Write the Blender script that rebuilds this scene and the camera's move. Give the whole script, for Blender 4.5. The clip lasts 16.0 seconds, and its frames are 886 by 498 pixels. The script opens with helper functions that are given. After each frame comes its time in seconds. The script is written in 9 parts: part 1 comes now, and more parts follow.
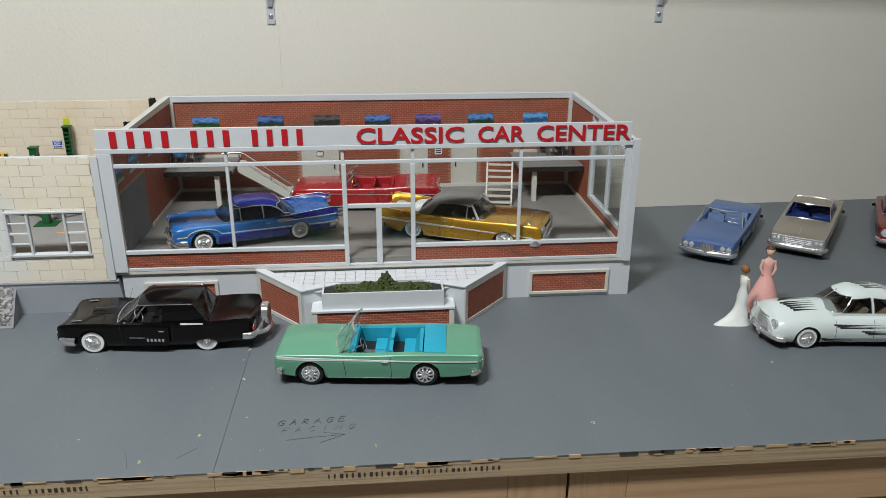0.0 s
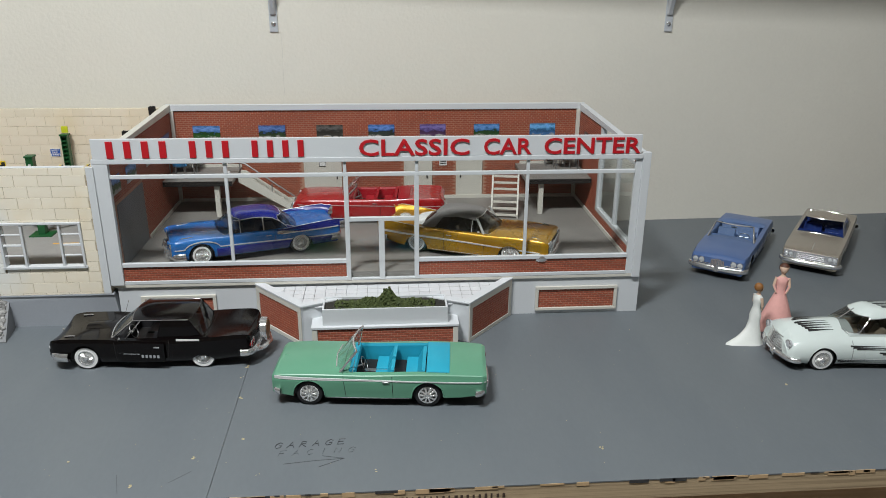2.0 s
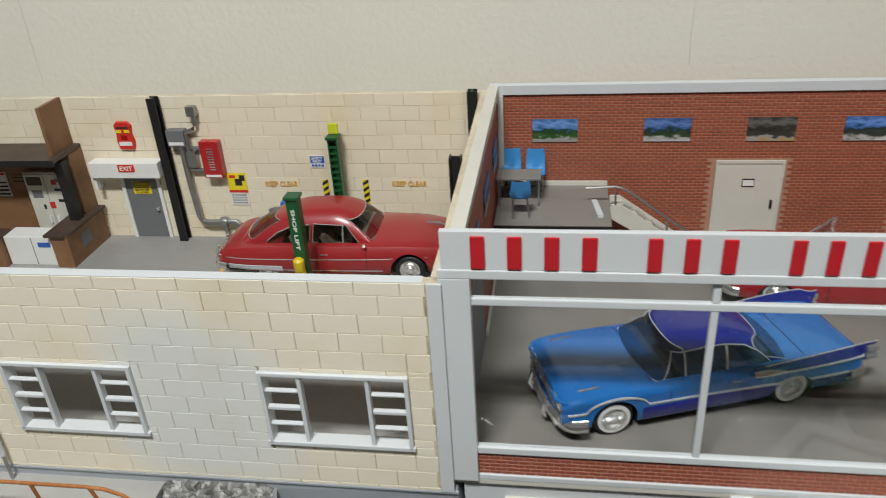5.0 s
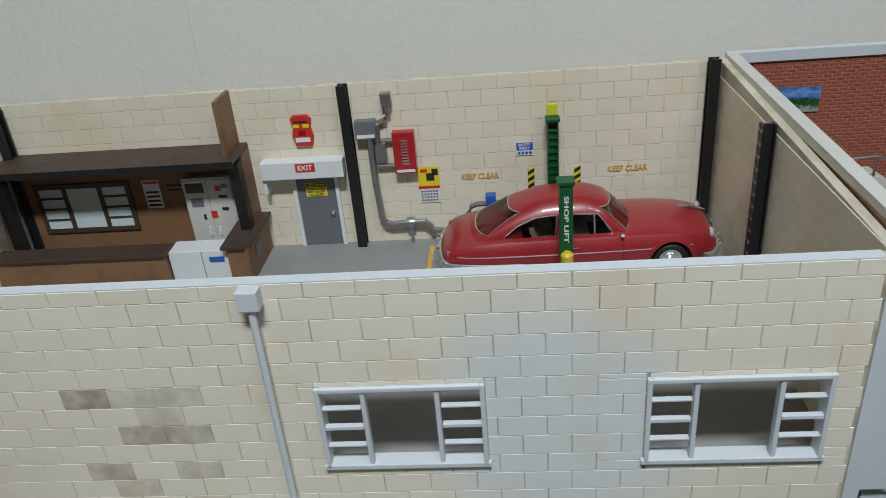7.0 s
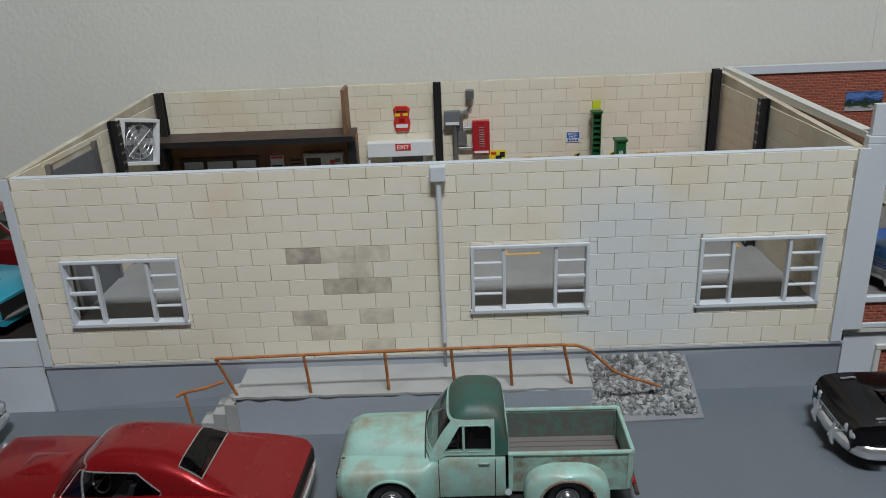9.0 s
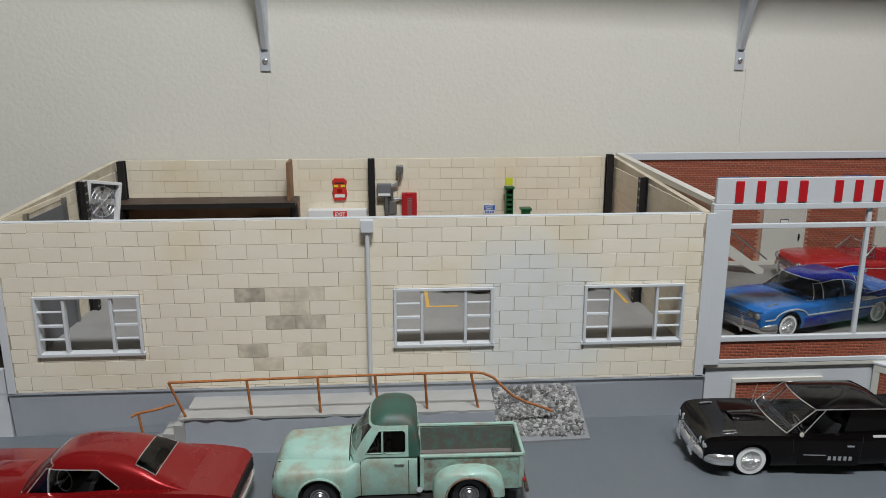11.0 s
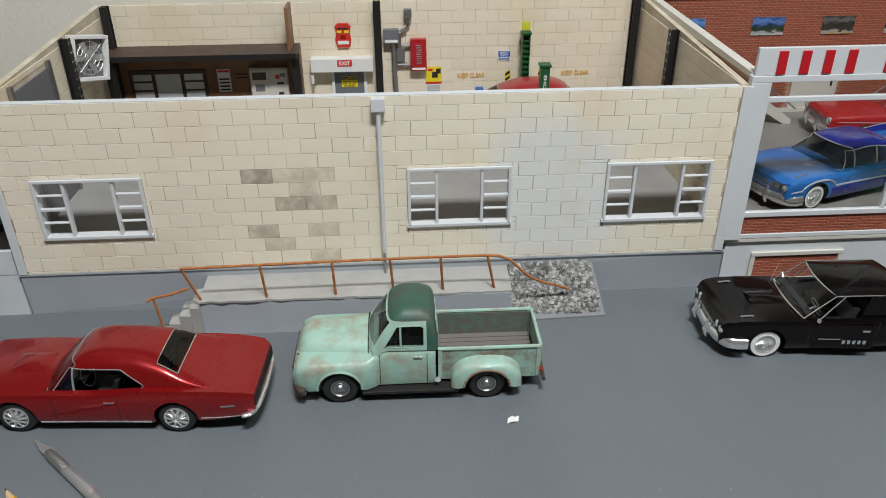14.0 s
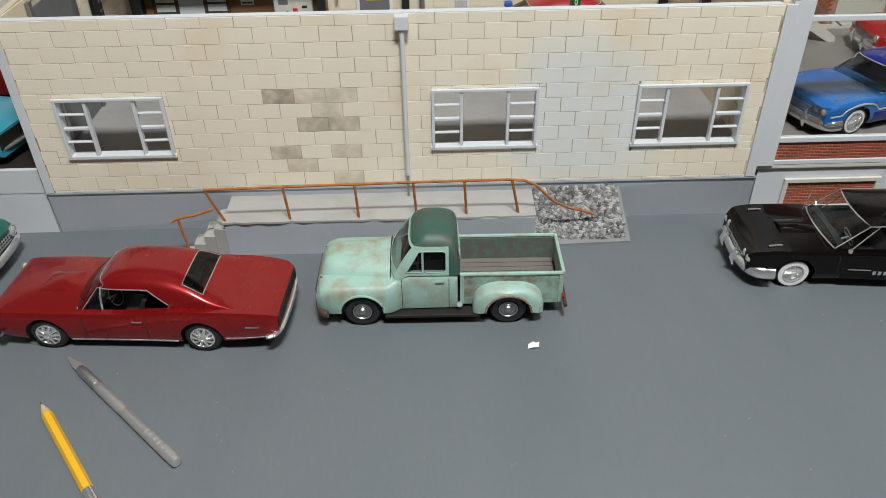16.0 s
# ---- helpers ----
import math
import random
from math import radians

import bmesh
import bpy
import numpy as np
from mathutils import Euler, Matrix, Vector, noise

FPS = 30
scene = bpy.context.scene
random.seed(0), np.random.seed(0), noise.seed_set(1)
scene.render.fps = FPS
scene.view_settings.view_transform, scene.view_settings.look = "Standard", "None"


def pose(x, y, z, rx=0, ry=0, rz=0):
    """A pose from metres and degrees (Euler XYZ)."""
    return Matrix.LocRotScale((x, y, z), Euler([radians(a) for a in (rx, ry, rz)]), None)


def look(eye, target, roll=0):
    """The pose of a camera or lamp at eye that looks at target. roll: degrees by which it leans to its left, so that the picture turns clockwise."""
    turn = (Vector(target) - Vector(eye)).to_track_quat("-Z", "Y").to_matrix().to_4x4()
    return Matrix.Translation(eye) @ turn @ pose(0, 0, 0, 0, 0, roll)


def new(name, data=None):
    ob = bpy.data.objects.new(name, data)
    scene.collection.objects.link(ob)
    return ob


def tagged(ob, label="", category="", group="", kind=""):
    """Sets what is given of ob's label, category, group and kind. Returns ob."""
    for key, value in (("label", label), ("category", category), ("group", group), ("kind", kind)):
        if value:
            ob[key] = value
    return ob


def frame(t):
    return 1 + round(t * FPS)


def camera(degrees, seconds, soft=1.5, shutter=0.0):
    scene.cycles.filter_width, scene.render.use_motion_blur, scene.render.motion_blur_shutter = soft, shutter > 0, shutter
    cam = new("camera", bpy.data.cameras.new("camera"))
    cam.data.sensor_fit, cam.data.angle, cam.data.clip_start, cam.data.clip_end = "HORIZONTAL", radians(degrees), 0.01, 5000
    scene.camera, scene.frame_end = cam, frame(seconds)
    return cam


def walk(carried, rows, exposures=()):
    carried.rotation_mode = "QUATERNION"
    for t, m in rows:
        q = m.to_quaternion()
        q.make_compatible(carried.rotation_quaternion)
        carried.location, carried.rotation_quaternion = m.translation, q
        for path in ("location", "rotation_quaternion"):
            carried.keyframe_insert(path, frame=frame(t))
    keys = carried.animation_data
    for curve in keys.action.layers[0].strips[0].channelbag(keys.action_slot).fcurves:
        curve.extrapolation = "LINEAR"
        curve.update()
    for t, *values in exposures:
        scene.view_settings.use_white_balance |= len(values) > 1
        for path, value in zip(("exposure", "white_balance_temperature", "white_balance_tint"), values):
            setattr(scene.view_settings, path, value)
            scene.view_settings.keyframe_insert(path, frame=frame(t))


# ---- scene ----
cam = camera(59.9, 16.0, soft=0.8, shutter=0.15)
PATH = [
    (0, (0.0809, 0.0155, 0.4192), (0.0891, 0.1086, 0.3834), 0.2),
    (0.5, (0.0725, 0.0062, 0.4257), (0.0804, 0.1001, 0.3921), 0.7),
    (1, (0.0701, 0.0052, 0.4226), (0.0779, 0.1001, 0.3920), 1.2),
    (1.5, (0.0718, 0.0142, 0.4181), (0.0795, 0.1089, 0.3872), 1),
    (2, (0.0830, 0.0422, 0.4197), (0.0907, 0.1356, 0.3847), 0.5),
    (2.5, (0.1089, 0.0890, 0.4178), (0.1121, 0.1809, 0.3783), -0.5),
    (3, (0.1157, 0.1549, 0.4106), (0.1134, 0.2444, 0.3659), -1.7),
    (3.5, (0.0544, 0.2732, 0.4133), (0.0493, 0.3612, 0.3660), -2.8),
    (4, (-0.0419, 0.3648, 0.4123), (-0.0475, 0.4527, 0.3652), -3.6),
    (4.5, (-0.1137, 0.4559, 0.4072), (-0.1212, 0.5432, 0.3589), -3.9),
    (5, (-0.1806, 0.5624, 0.4149), (-0.1952, 0.6491, 0.3673), -3.7),
    (5.2, (-0.2053, 0.5867, 0.4060), (-0.2222, 0.6733, 0.3588), -3.7),
    (7.3, (-0.4846, 0.5969, 0.3725), (-0.4893, 0.6853, 0.3260), -4.8),
    (7.5, (-0.5169, 0.5737, 0.3629), (-0.5191, 0.6629, 0.3176), -4.3),
    (8, (-0.5258, 0.5219, 0.3609), (-0.5266, 0.6123, 0.3180), -3.9),
    (8.5, (-0.5064, 0.4562, 0.3551), (-0.5103, 0.5481, 0.3160), -3.3),
    (9, (-0.5415, 0.3730, 0.3399), (-0.5434, 0.4665, 0.3043), -2.4),
    (9.5, (-0.5514, 0.2792, 0.3310), (-0.5494, 0.3738, 0.2985), -1.4),
    (10, (-0.5258, 0.2592, 0.3366), (-0.5207, 0.3548, 0.3078), -0.6),
    (12.5, (-0.5371, 0.2551, 0.3364), (-0.5306, 0.3523, 0.3132), 0.1),
    (13, (-0.5362, 0.2684, 0.3425), (-0.5298, 0.3639, 0.3135), -0.2),
    (13.5, (-0.5364, 0.2920, 0.3729), (-0.5298, 0.3833, 0.3326), -0.1),
    (14, (-0.5383, 0.3120, 0.3959), (-0.5330, 0.3990, 0.3468), -0.3),
    (14.5, (-0.5365, 0.3253, 0.3983), (-0.5328, 0.4093, 0.3442), -0.7),
    (15, (-0.5363, 0.3260, 0.3986), (-0.5333, 0.4085, 0.3424), -0.8),
    (15.5, (-0.5359, 0.3222, 0.4003), (-0.5338, 0.4040, 0.3427), -0.7),
    (16, (-0.5344, 0.3216, 0.4001), (-0.5330, 0.4027, 0.3416), -0.9),
]
EXPOSURES = [(0, -0.03, 6500, 8), (3.5, -0.02, 6600, 8), (5.0, -0.16, 6750, 7), (7.5, -0.52, 5900, 5), (9.0, -0.57, 6100, 8), (10.0, -0.30, 6300, 10), (12.5, -0.38, 6500, 10), (14.0, -0.12, 6550, 9), (16.0, -0.04, 6650, 9)]
walk(cam, [(t, look(eye, target, roll)) for t, eye, target, roll in PATH], EXPOSURES)

# ---- world, lights ----
world = bpy.data.worlds.new("room_air")
scene.world = world
world.use_nodes = True
world.node_tree.nodes["Background"].inputs[0].default_value = (0.9, 0.95, 1.0, 1)
world.node_tree.nodes["Background"].inputs[1].default_value = 0.02


def area_lamp(name, x, y, z, sx, sy, watts, colour):
    data = bpy.data.lights.new(name, "AREA")
    data.shape, data.size, data.size_y, data.energy, data.color = "RECTANGLE", sx, sy, watts, colour
    ob = new(name, data)
    ob.location = (x, y, z)
    return ob


area_lamp("ceiling_lamp_main", -0.40, 0.10, 1.65, 0.38, 0.18, 40.0, (0.95, 0.97, 1.0))
area_lamp("ceiling_lamp_far", 0.38, 0.10, 1.65, 0.38, 0.18, 8.0, (0.95, 0.97, 1.0))

# ---- mesh helpers: all lengths below are centimetres ----
CM = 0.01


def box(bm, x0, x1, y0, y1, z0, z1, bevel=0.0):
    vs = [bm.verts.new((x, y, z)) for z in (z0, z1) for y in (y0, y1) for x in (x0, x1)]
    fs = [bm.faces.new([vs[i] for i in q]) for q in
          ((0, 2, 3, 1), (4, 5, 7, 6), (0, 1, 5, 4), (2, 6, 7, 3), (0, 4, 6, 2), (1, 3, 7, 5))]
    if bevel:
        edges = list({e for f in fs for e in f.edges})
        bmesh.ops.bevel(bm, geom=edges, offset=bevel, segments=2, affect="EDGES", profile=0.6)
    return vs


def ring_frame(direction):
    d = Vector(direction).normalized()
    a = Vector((0, 0, 1)) if abs(d.z) < 0.9 else Vector((1, 0, 0))
    s = d.cross(a).normalized()
    return s, s.cross(d).normalized()


def tube(bm, pts, r, seg=8, closed=False, flat=1.0):
    """A round bar along pts; flat squeezes it sideways."""
    pts = [Vector(p) for p in pts]
    n = len(pts)
    rings = []
    for i, p in enumerate(pts):
        a = pts[(i - 1) % n] if (closed or i > 0) else p
        b = pts[(i + 1) % n] if (closed or i < n - 1) else p
        s, u = ring_frame(b - a)
        rr = r[i] if isinstance(r, (list, tuple)) else r
        rings.append([bm.verts.new(p + s * (math.cos(k * 2 * math.pi / seg) * rr * flat) + u * (math.sin(k * 2 * math.pi / seg) * rr))
                      for k in range(seg)])
    for i in range(n if closed else n - 1):
        a, b = rings[i], rings[(i + 1) % n]
        for k in range(seg):
            bm.faces.new((a[k], a[(k + 1) % seg], b[(k + 1) % seg], b[k]))
    if not closed:
        bm.faces.new(rings[0][::-1])
        bm.faces.new(rings[-1])


def cyl(bm, p0, p1, r, seg=16, r1=None):
    tube(bm, [p0, p1], [r, r if r1 is None else r1], seg)


def lathe(bm, profile, seg=24, centre=(0, 0, 0), axis="y", side=1):
    """profile: (radius, along) turned about the axis."""
    rings = []
    for r, a in profile:
        ring = []
        for k in range(seg):
            c, s = math.cos(2 * math.pi * k / seg) * r, math.sin(2 * math.pi * k / seg) * r
            p = {"y": (c, a * side, s), "x": (a * side, c, s), "z": (c, s, a * side)}[axis]
            ring.append(bm.verts.new(Vector(centre) + Vector(p)))
        rings.append(ring)
    for a, b in zip(rings, rings[1:]):
        for k in range(seg):
            bm.faces.new((a[k], a[(k + 1) % seg], b[(k + 1) % seg], b[k]))
    bm.faces.new(rings[0][::-1])
    bm.faces.new(rings[-1])


def grid(bm, rows):
    """A sheet through rows of points, all of one length."""
    vs = [[bm.verts.new(p) for p in row] for row in rows]
    for a, b in zip(vs, vs[1:]):
        for k in range(len(a) - 1):
            bm.faces.new((a[k], a[k + 1], b[k + 1], b[k]))
    return vs


def prism(bm, outline, z0, z1):
    lo = [bm.verts.new((x, y, z0)) for x, y in outline]
    hi = [bm.verts.new((x, y, z1)) for x, y in outline]
    bm.faces.new(lo[::-1])
    bm.faces.new(hi)
    for i in range(len(lo)):
        j = (i + 1) % len(lo)
        bm.faces.new((lo[i], lo[j], hi[j], hi[i]))


def finish(bm, smooth, weld=0.004):
    if weld:
        bmesh.ops.remove_doubles(bm, verts=bm.verts, dist=weld)
    bmesh.ops.recalc_face_normals(bm, faces=bm.faces)
    bmesh.ops.scale(bm, vec=(CM, CM, CM), verts=bm.verts)
    if smooth:
        for f in bm.faces:
            f.smooth = True
        limit = radians(smooth if smooth > 1 else 35)
        for e in bm.edges:
            if len(e.link_faces) == 2 and e.calc_face_angle(0) > limit:
                e.smooth = False


def mesh_of(name, bm, material, smooth=0, weld=0.004):
    finish(bm, smooth, weld)
    data = bpy.data.meshes.new(name)
    bm.to_mesh(data)
    bm.free()
    data.materials.append(material)
    return data


def part(name, bm, material, parent, label="", smooth=0, weld=0.004):
    ob = new(name, mesh_of(name, bm, material, smooth, weld))
    ob.parent = parent
    return tagged(ob, label)


def thing(name, x, y, z, turn, label, category, group="", kind=""):
    ob = new(name)
    ob.empty_display_size = 0.01
    ob.matrix_basis = pose(x * CM, y * CM, z * CM, 0, 0, turn)
    return tagged(ob, label, category, group, kind)


def solid(name, bm, material, label, category, kind="", smooth=0, group="", weld=0.004):
    return tagged(new(name, mesh_of(name, bm, material, smooth, weld)), label, category, group, kind)


def structure(name, bm, material, label="", category="", smooth=0):
    return solid(name, bm, material, label, category or name.split("_")[0], "structure", smooth)


def quick_box(*args, bevel=0.0):
    bm = bmesh.new()
    box(bm, *args, bevel=bevel)
    return bm


# ---- materials ----
def nodes_of(m):
    m.use_nodes = True
    return m.node_tree, m.node_tree.nodes["Principled BSDF"]


def surface(name, colour, rough=0.5, metal=0.0, vary=0.12, size=0.02, fine=0.0015, bump=0.1, coat=0.0, tone=None, random_tone=0.0, spec=0.5, stretch=None, tone_at=(0.45, 0.75)):
    """Colour broken up by two scales of noise (sizes in metres), with fine relief; tone: a second colour in patches."""
    m = bpy.data.materials.new(name)
    tree, b = nodes_of(m)
    n, l = tree.nodes, tree.links
    co = n.new("ShaderNodeTexCoord")
    at = co.outputs["Object"]
    if stretch:
        mp = n.new("ShaderNodeMapping")
        mp.inputs["Scale"].default_value = stretch
        l.new(at, mp.inputs["Vector"])
        at = mp.outputs["Vector"]
    big, small = n.new("ShaderNodeTexNoise"), n.new("ShaderNodeTexNoise")
    big.inputs["Scale"].default_value, big.inputs["Detail"].default_value = 1 / size, 5
    small.inputs["Scale"].default_value, small.inputs["Detail"].default_value = 1 / fine, 3
    for t in (big, small):
        l.new(at, t.inputs["Vector"])
    mix = n.new("ShaderNodeMix")
    mix.data_type = "RGBA"
    ramp = n.new("ShaderNodeValToRGB")
    ramp.color_ramp.elements[0].position, ramp.color_ramp.elements[1].position = tone_at if tone else (0.25, 0.75)
    l.new(big.outputs["Fac"], ramp.inputs["Fac"])
    l.new(ramp.outputs["Color"], mix.inputs["Factor"])
    second = tone or tuple(c * (1 - vary) for c in colour)
    mix.inputs["A"].default_value, mix.inputs["B"].default_value = (*colour, 1), (*second, 1)
    out = mix.outputs["Result"]
    hsv = n.new("ShaderNodeHueSaturation")
    add = n.new("ShaderNodeMath")
    add.operation, add.inputs[1].default_value, add.inputs[2].default_value = "MULTIPLY_ADD", vary, 1 - vary / 2
    l.new(small.outputs["Fac"], add.inputs[0])
    value = add.outputs[0]
    if random_tone:
        info = n.new("ShaderNodeObjectInfo")
        r = n.new("ShaderNodeMath")
        r.operation, r.inputs[1].default_value, r.inputs[2].default_value = "MULTIPLY_ADD", random_tone, -random_tone / 2
        l.new(info.outputs["Random"], r.inputs[0])
        s = n.new("ShaderNodeMath")
        l.new(value, s.inputs[0])
        l.new(r.outputs[0], s.inputs[1])
        value = s.outputs[0]
    l.new(value, hsv.inputs["Value"])
    l.new(out, hsv.inputs["Color"])
    l.new(hsv.outputs["Color"], b.inputs["Base Color"])
    rr = n.new("ShaderNodeMath")
    rr.operation, rr.inputs[1].default_value, rr.inputs[2].default_value = "MULTIPLY_ADD", 0.2, max(rough - 0.1, 0.02)
    l.new(big.outputs["Fac"], rr.inputs[0])
    l.new(rr.outputs[0], b.inputs["Roughness"])
    b.inputs["Metallic"].default_value = metal
    b.inputs["Specular IOR Level"].default_value = spec
    b.inputs["Coat Weight"].default_value, b.inputs["Coat Roughness"].default_value = coat, 0.05
    if bump:
        bp = n.new("ShaderNodeBump")
        bp.inputs["Strength"].default_value, bp.inputs["Distance"].default_value = bump, fine * 0.5
        l.new(small.outputs["Fac"], bp.inputs["Height"])
        l.new(bp.outputs["Normal"], b.inputs["Normal"])
    return m


def pane_material(name, tint, gloss=0.08, rough=0.02):
    """Thin clear sheet: lets light through with a tint, and mirrors a little."""
    m = bpy.data.materials.new(name)
    m.use_nodes = True
    n, l = m.node_tree.nodes, m.node_tree.links
    n.clear()
    out, mix = n.new("ShaderNodeOutputMaterial"), n.new("ShaderNodeMixShader")
    clear, shine, face = n.new("ShaderNodeBsdfTransparent"), n.new("ShaderNodeBsdfGlossy"), n.new("ShaderNodeLayerWeight")
    clear.inputs[0].default_value = (*tint, 1)
    shine.inputs["Roughness"].default_value = rough
    power, fres = n.new("ShaderNodeMath"), n.new("ShaderNodeMath")
    power.operation, power.inputs[1].default_value = "POWER", 4.0
    fres.operation, fres.inputs[1].default_value, fres.inputs[2].default_value = "MULTIPLY_ADD", 0.6, gloss * 0.5
    l.new(face.outputs["Facing"], power.inputs[0])
    l.new(power.outputs[0], fres.inputs[0])
    l.new(fres.outputs[0], mix.inputs[0])
    l.new(clear.outputs[0], mix.inputs[1])
    l.new(shine.outputs[0], mix.inputs[2])
    l.new(mix.outputs[0], out.inputs[0])
    return m


def paint(name, colour, rough=0.22, coat=0.6, tone=None, metal=0.0):
    return surface(name, colour, rough, metal, 0.06, 0.03, 0.0006, 0.02, coat, tone)


M = {}
M["wall_paint"] = surface("wall_paint", (0.76, 0.735, 0.65), 0.85, 0, 0.05, 0.25, 0.005, 0.22)
M["bench_paint"] = surface("bench_paint", (0.132, 0.149, 0.160), 0.48, 0, 0.10, 0.11, 0.004, 0.06, tone=(0.115, 0.132, 0.146), stretch=(1, 0.35, 1))
M["ply_edge"] = surface("ply_edge", (0.52, 0.40, 0.25), 0.7, 0, 0.35, 0.02, 0.002, 0.3, tone=(0.28, 0.20, 0.12), stretch=(0.06, 1, 9))
M["oak"] = surface("oak", (0.58, 0.38, 0.22), 0.42, 0, 0.25, 0.012, 0.002, 0.12, tone=(0.47, 0.29, 0.15), stretch=(0.08, 1, 2.4))
M["oak_upright"] = surface("oak_upright", (0.56, 0.37, 0.21), 0.42, 0, 0.25, 0.012, 0.002, 0.12, tone=(0.46, 0.28, 0.15), stretch=(2.4, 1, 0.08))
M["styrene"] = surface("styrene", (0.63, 0.655, 0.67), 0.42, 0, 0.05, 0.05, 0.002, 0.03)
M["cream_styrene"] = surface("cream_styrene", (0.65, 0.63, 0.56), 0.5, 0, 0.08, 0.03, 0.002, 0.04)
M["joint_soft"] = surface("joint_soft", (0.52, 0.45, 0.33), 0.8, 0, 0.3, 0.03, 0.003, 0.1, tone=(0.66, 0.60, 0.47), tone_at=(0.40, 0.62))
M["joint"] = surface("joint", (0.30, 0.24, 0.155), 0.8, 0, 0.5, 0.03, 0.003, 0.1, tone=(0.60, 0.53, 0.40), tone_at=(0.40, 0.62))


def block_paint(name, colour, tone, pale, grime=0.0):
    """Thin cream paint on card blocks, with warm blotches that run over the joints and, on the front wall, a faded bluish patch between two windows."""
    m = surface(name, colour, 0.72, 0, 0.06, 0.02, 0.0012, 0.08, random_tone=0.05, tone=tone, tone_at=(0.35, 0.9))
    tree, b = nodes_of(m)
    n, l = tree.nodes, tree.links
    hue = next(k for k in n if k.type == "HUE_SAT")
    at, sep, cloud = n.new("ShaderNodeNewGeometry"), n.new("ShaderNodeSeparateXYZ"), n.new("ShaderNodeTexNoise")
    l.new(at.outputs["Position"], sep.inputs[0])
    l.new(at.outputs["Position"], cloud.inputs["Vector"])
    cloud.inputs["Scale"].default_value, cloud.inputs["Detail"].default_value = 14, 6

    def sums(op, a, b_, c=0.0):
        k = n.new("ShaderNodeMath")
        k.operation = op
        for i, v in enumerate((a, b_, c)):
            if hasattr(v, "links"):
                l.new(v, k.inputs[i])
            else:
                k.inputs[i].default_value = v
        return k.outputs[0]

    def blend(fac, a, colour_b, how="MIX"):
        k = n.new("ShaderNodeMix")
        k.data_type, k.blend_type = "RGBA", how
        l.new(fac, k.inputs["Factor"])
        l.new(a, k.inputs["A"])
        k.inputs["B"].default_value = (*colour_b, 1)
        return k.outputs["Result"]

    dx = sums("MULTIPLY", sums("ADD", sep.outputs["X"], 0.405), 14.0)
    dz = sums("MULTIPLY", sums("ADD", sep.outputs["Z"], -0.105), 13.0)
    far = sums("ADD", sums("MULTIPLY", dx, dx), sums("MULTIPLY", dz, dz))
    fade = n.new("ShaderNodeMapRange")
    fade.inputs["From Min"].default_value, fade.inputs["From Max"].default_value = 1.25, 0.35
    fade.inputs["To Max"].default_value = pale
    l.new(sums("MULTIPLY_ADD", cloud.outputs["Fac"], 1.2, sums("ADD", far, -0.6)), fade.inputs["Value"])
    out = blend(fade.outputs[0], hue.outputs["Color"], (0.70, 0.72, 0.70))
    warm = n.new("ShaderNodeMapRange")
    warm.inputs["From Min"].default_value, warm.inputs["From Max"].default_value, warm.inputs["To Max"].default_value = 0.5, 0.72, 0.45
    l.new(cloud.outputs["Fac"], warm.inputs["Value"])
    out = blend(warm.outputs[0], out, (0.90, 0.80, 0.62), "MULTIPLY")
    if grime:
        smear = n.new("ShaderNodeTexNoise")
        smear.inputs["Scale"].default_value, smear.inputs["Detail"].default_value = 90, 5
        l.new(at.outputs["Position"], smear.inputs["Vector"])
        dirt = n.new("ShaderNodeMapRange")
        dirt.inputs["From Min"].default_value, dirt.inputs["From Max"].default_value, dirt.inputs["To Max"].default_value = 0.33, 0.62, grime
        l.new(smear.outputs["Fac"], dirt.inputs["Value"])
        out = blend(dirt.outputs[0], out, (0.30, 0.26, 0.21))
    l.new(out, b.inputs["Base Color"])
    return m


M["block"] = block_paint("block", (0.81, 0.75, 0.62), (0.78, 0.70, 0.55), 0.85)
M["block_inner"] = block_paint("block_inner", (0.80, 0.73, 0.58), (0.76, 0.67, 0.51), 0.0)
M["block_faint"] = block_paint("block_faint", (0.76, 0.69, 0.55), (0.70, 0.63, 0.49), 0.0, 0.38)
M["block_stain"] = block_paint("block_stain", (0.70, 0.63, 0.50), (0.62, 0.55, 0.43), 0.0, 0.62)
M["block_dark"] = block_paint("block_dark", (0.60, 0.53, 0.42), (0.52, 0.46, 0.36), 0.0, 0.85)
M["brick"] = surface("brick", (0.33, 0.085, 0.045), 0.5, 0, 0.2, 0.01, 0.002, 0.1, tone=(0.28, 0.075, 0.045))
M["mortar"] = surface("mortar", (0.46, 0.25, 0.17), 0.6, 0, 0.2, 0.02, 0.002, 0.1)
M["base_grey"] = surface("base_grey", (0.40, 0.425, 0.46), 0.5, 0, 0.1, 0.05, 0.003, 0.05, tone=(0.36, 0.385, 0.42))
M["floor_grey"] = surface("floor_grey", (0.24, 0.225, 0.205), 0.5, 0, 0.14, 0.05, 0.004, 0.06, tone=(0.19, 0.18, 0.165))
M["garage_floor"] = surface("garage_floor", (0.30, 0.295, 0.28), 0.55, 0, 0.14, 0.06, 0.004, 0.06, tone=(0.25, 0.245, 0.235))
M["dark_floor"] = surface("dark_floor", (0.03, 0.024, 0.020), 0.5, 0, 0.2, 0.05, 0.003, 0.05)
M["tile"] = surface("tile", (0.60, 0.615, 0.63), 0.35, 0, 0.06, 0.012, 0.001, 0.03, random_tone=0.05, tone=(0.64, 0.645, 0.655))
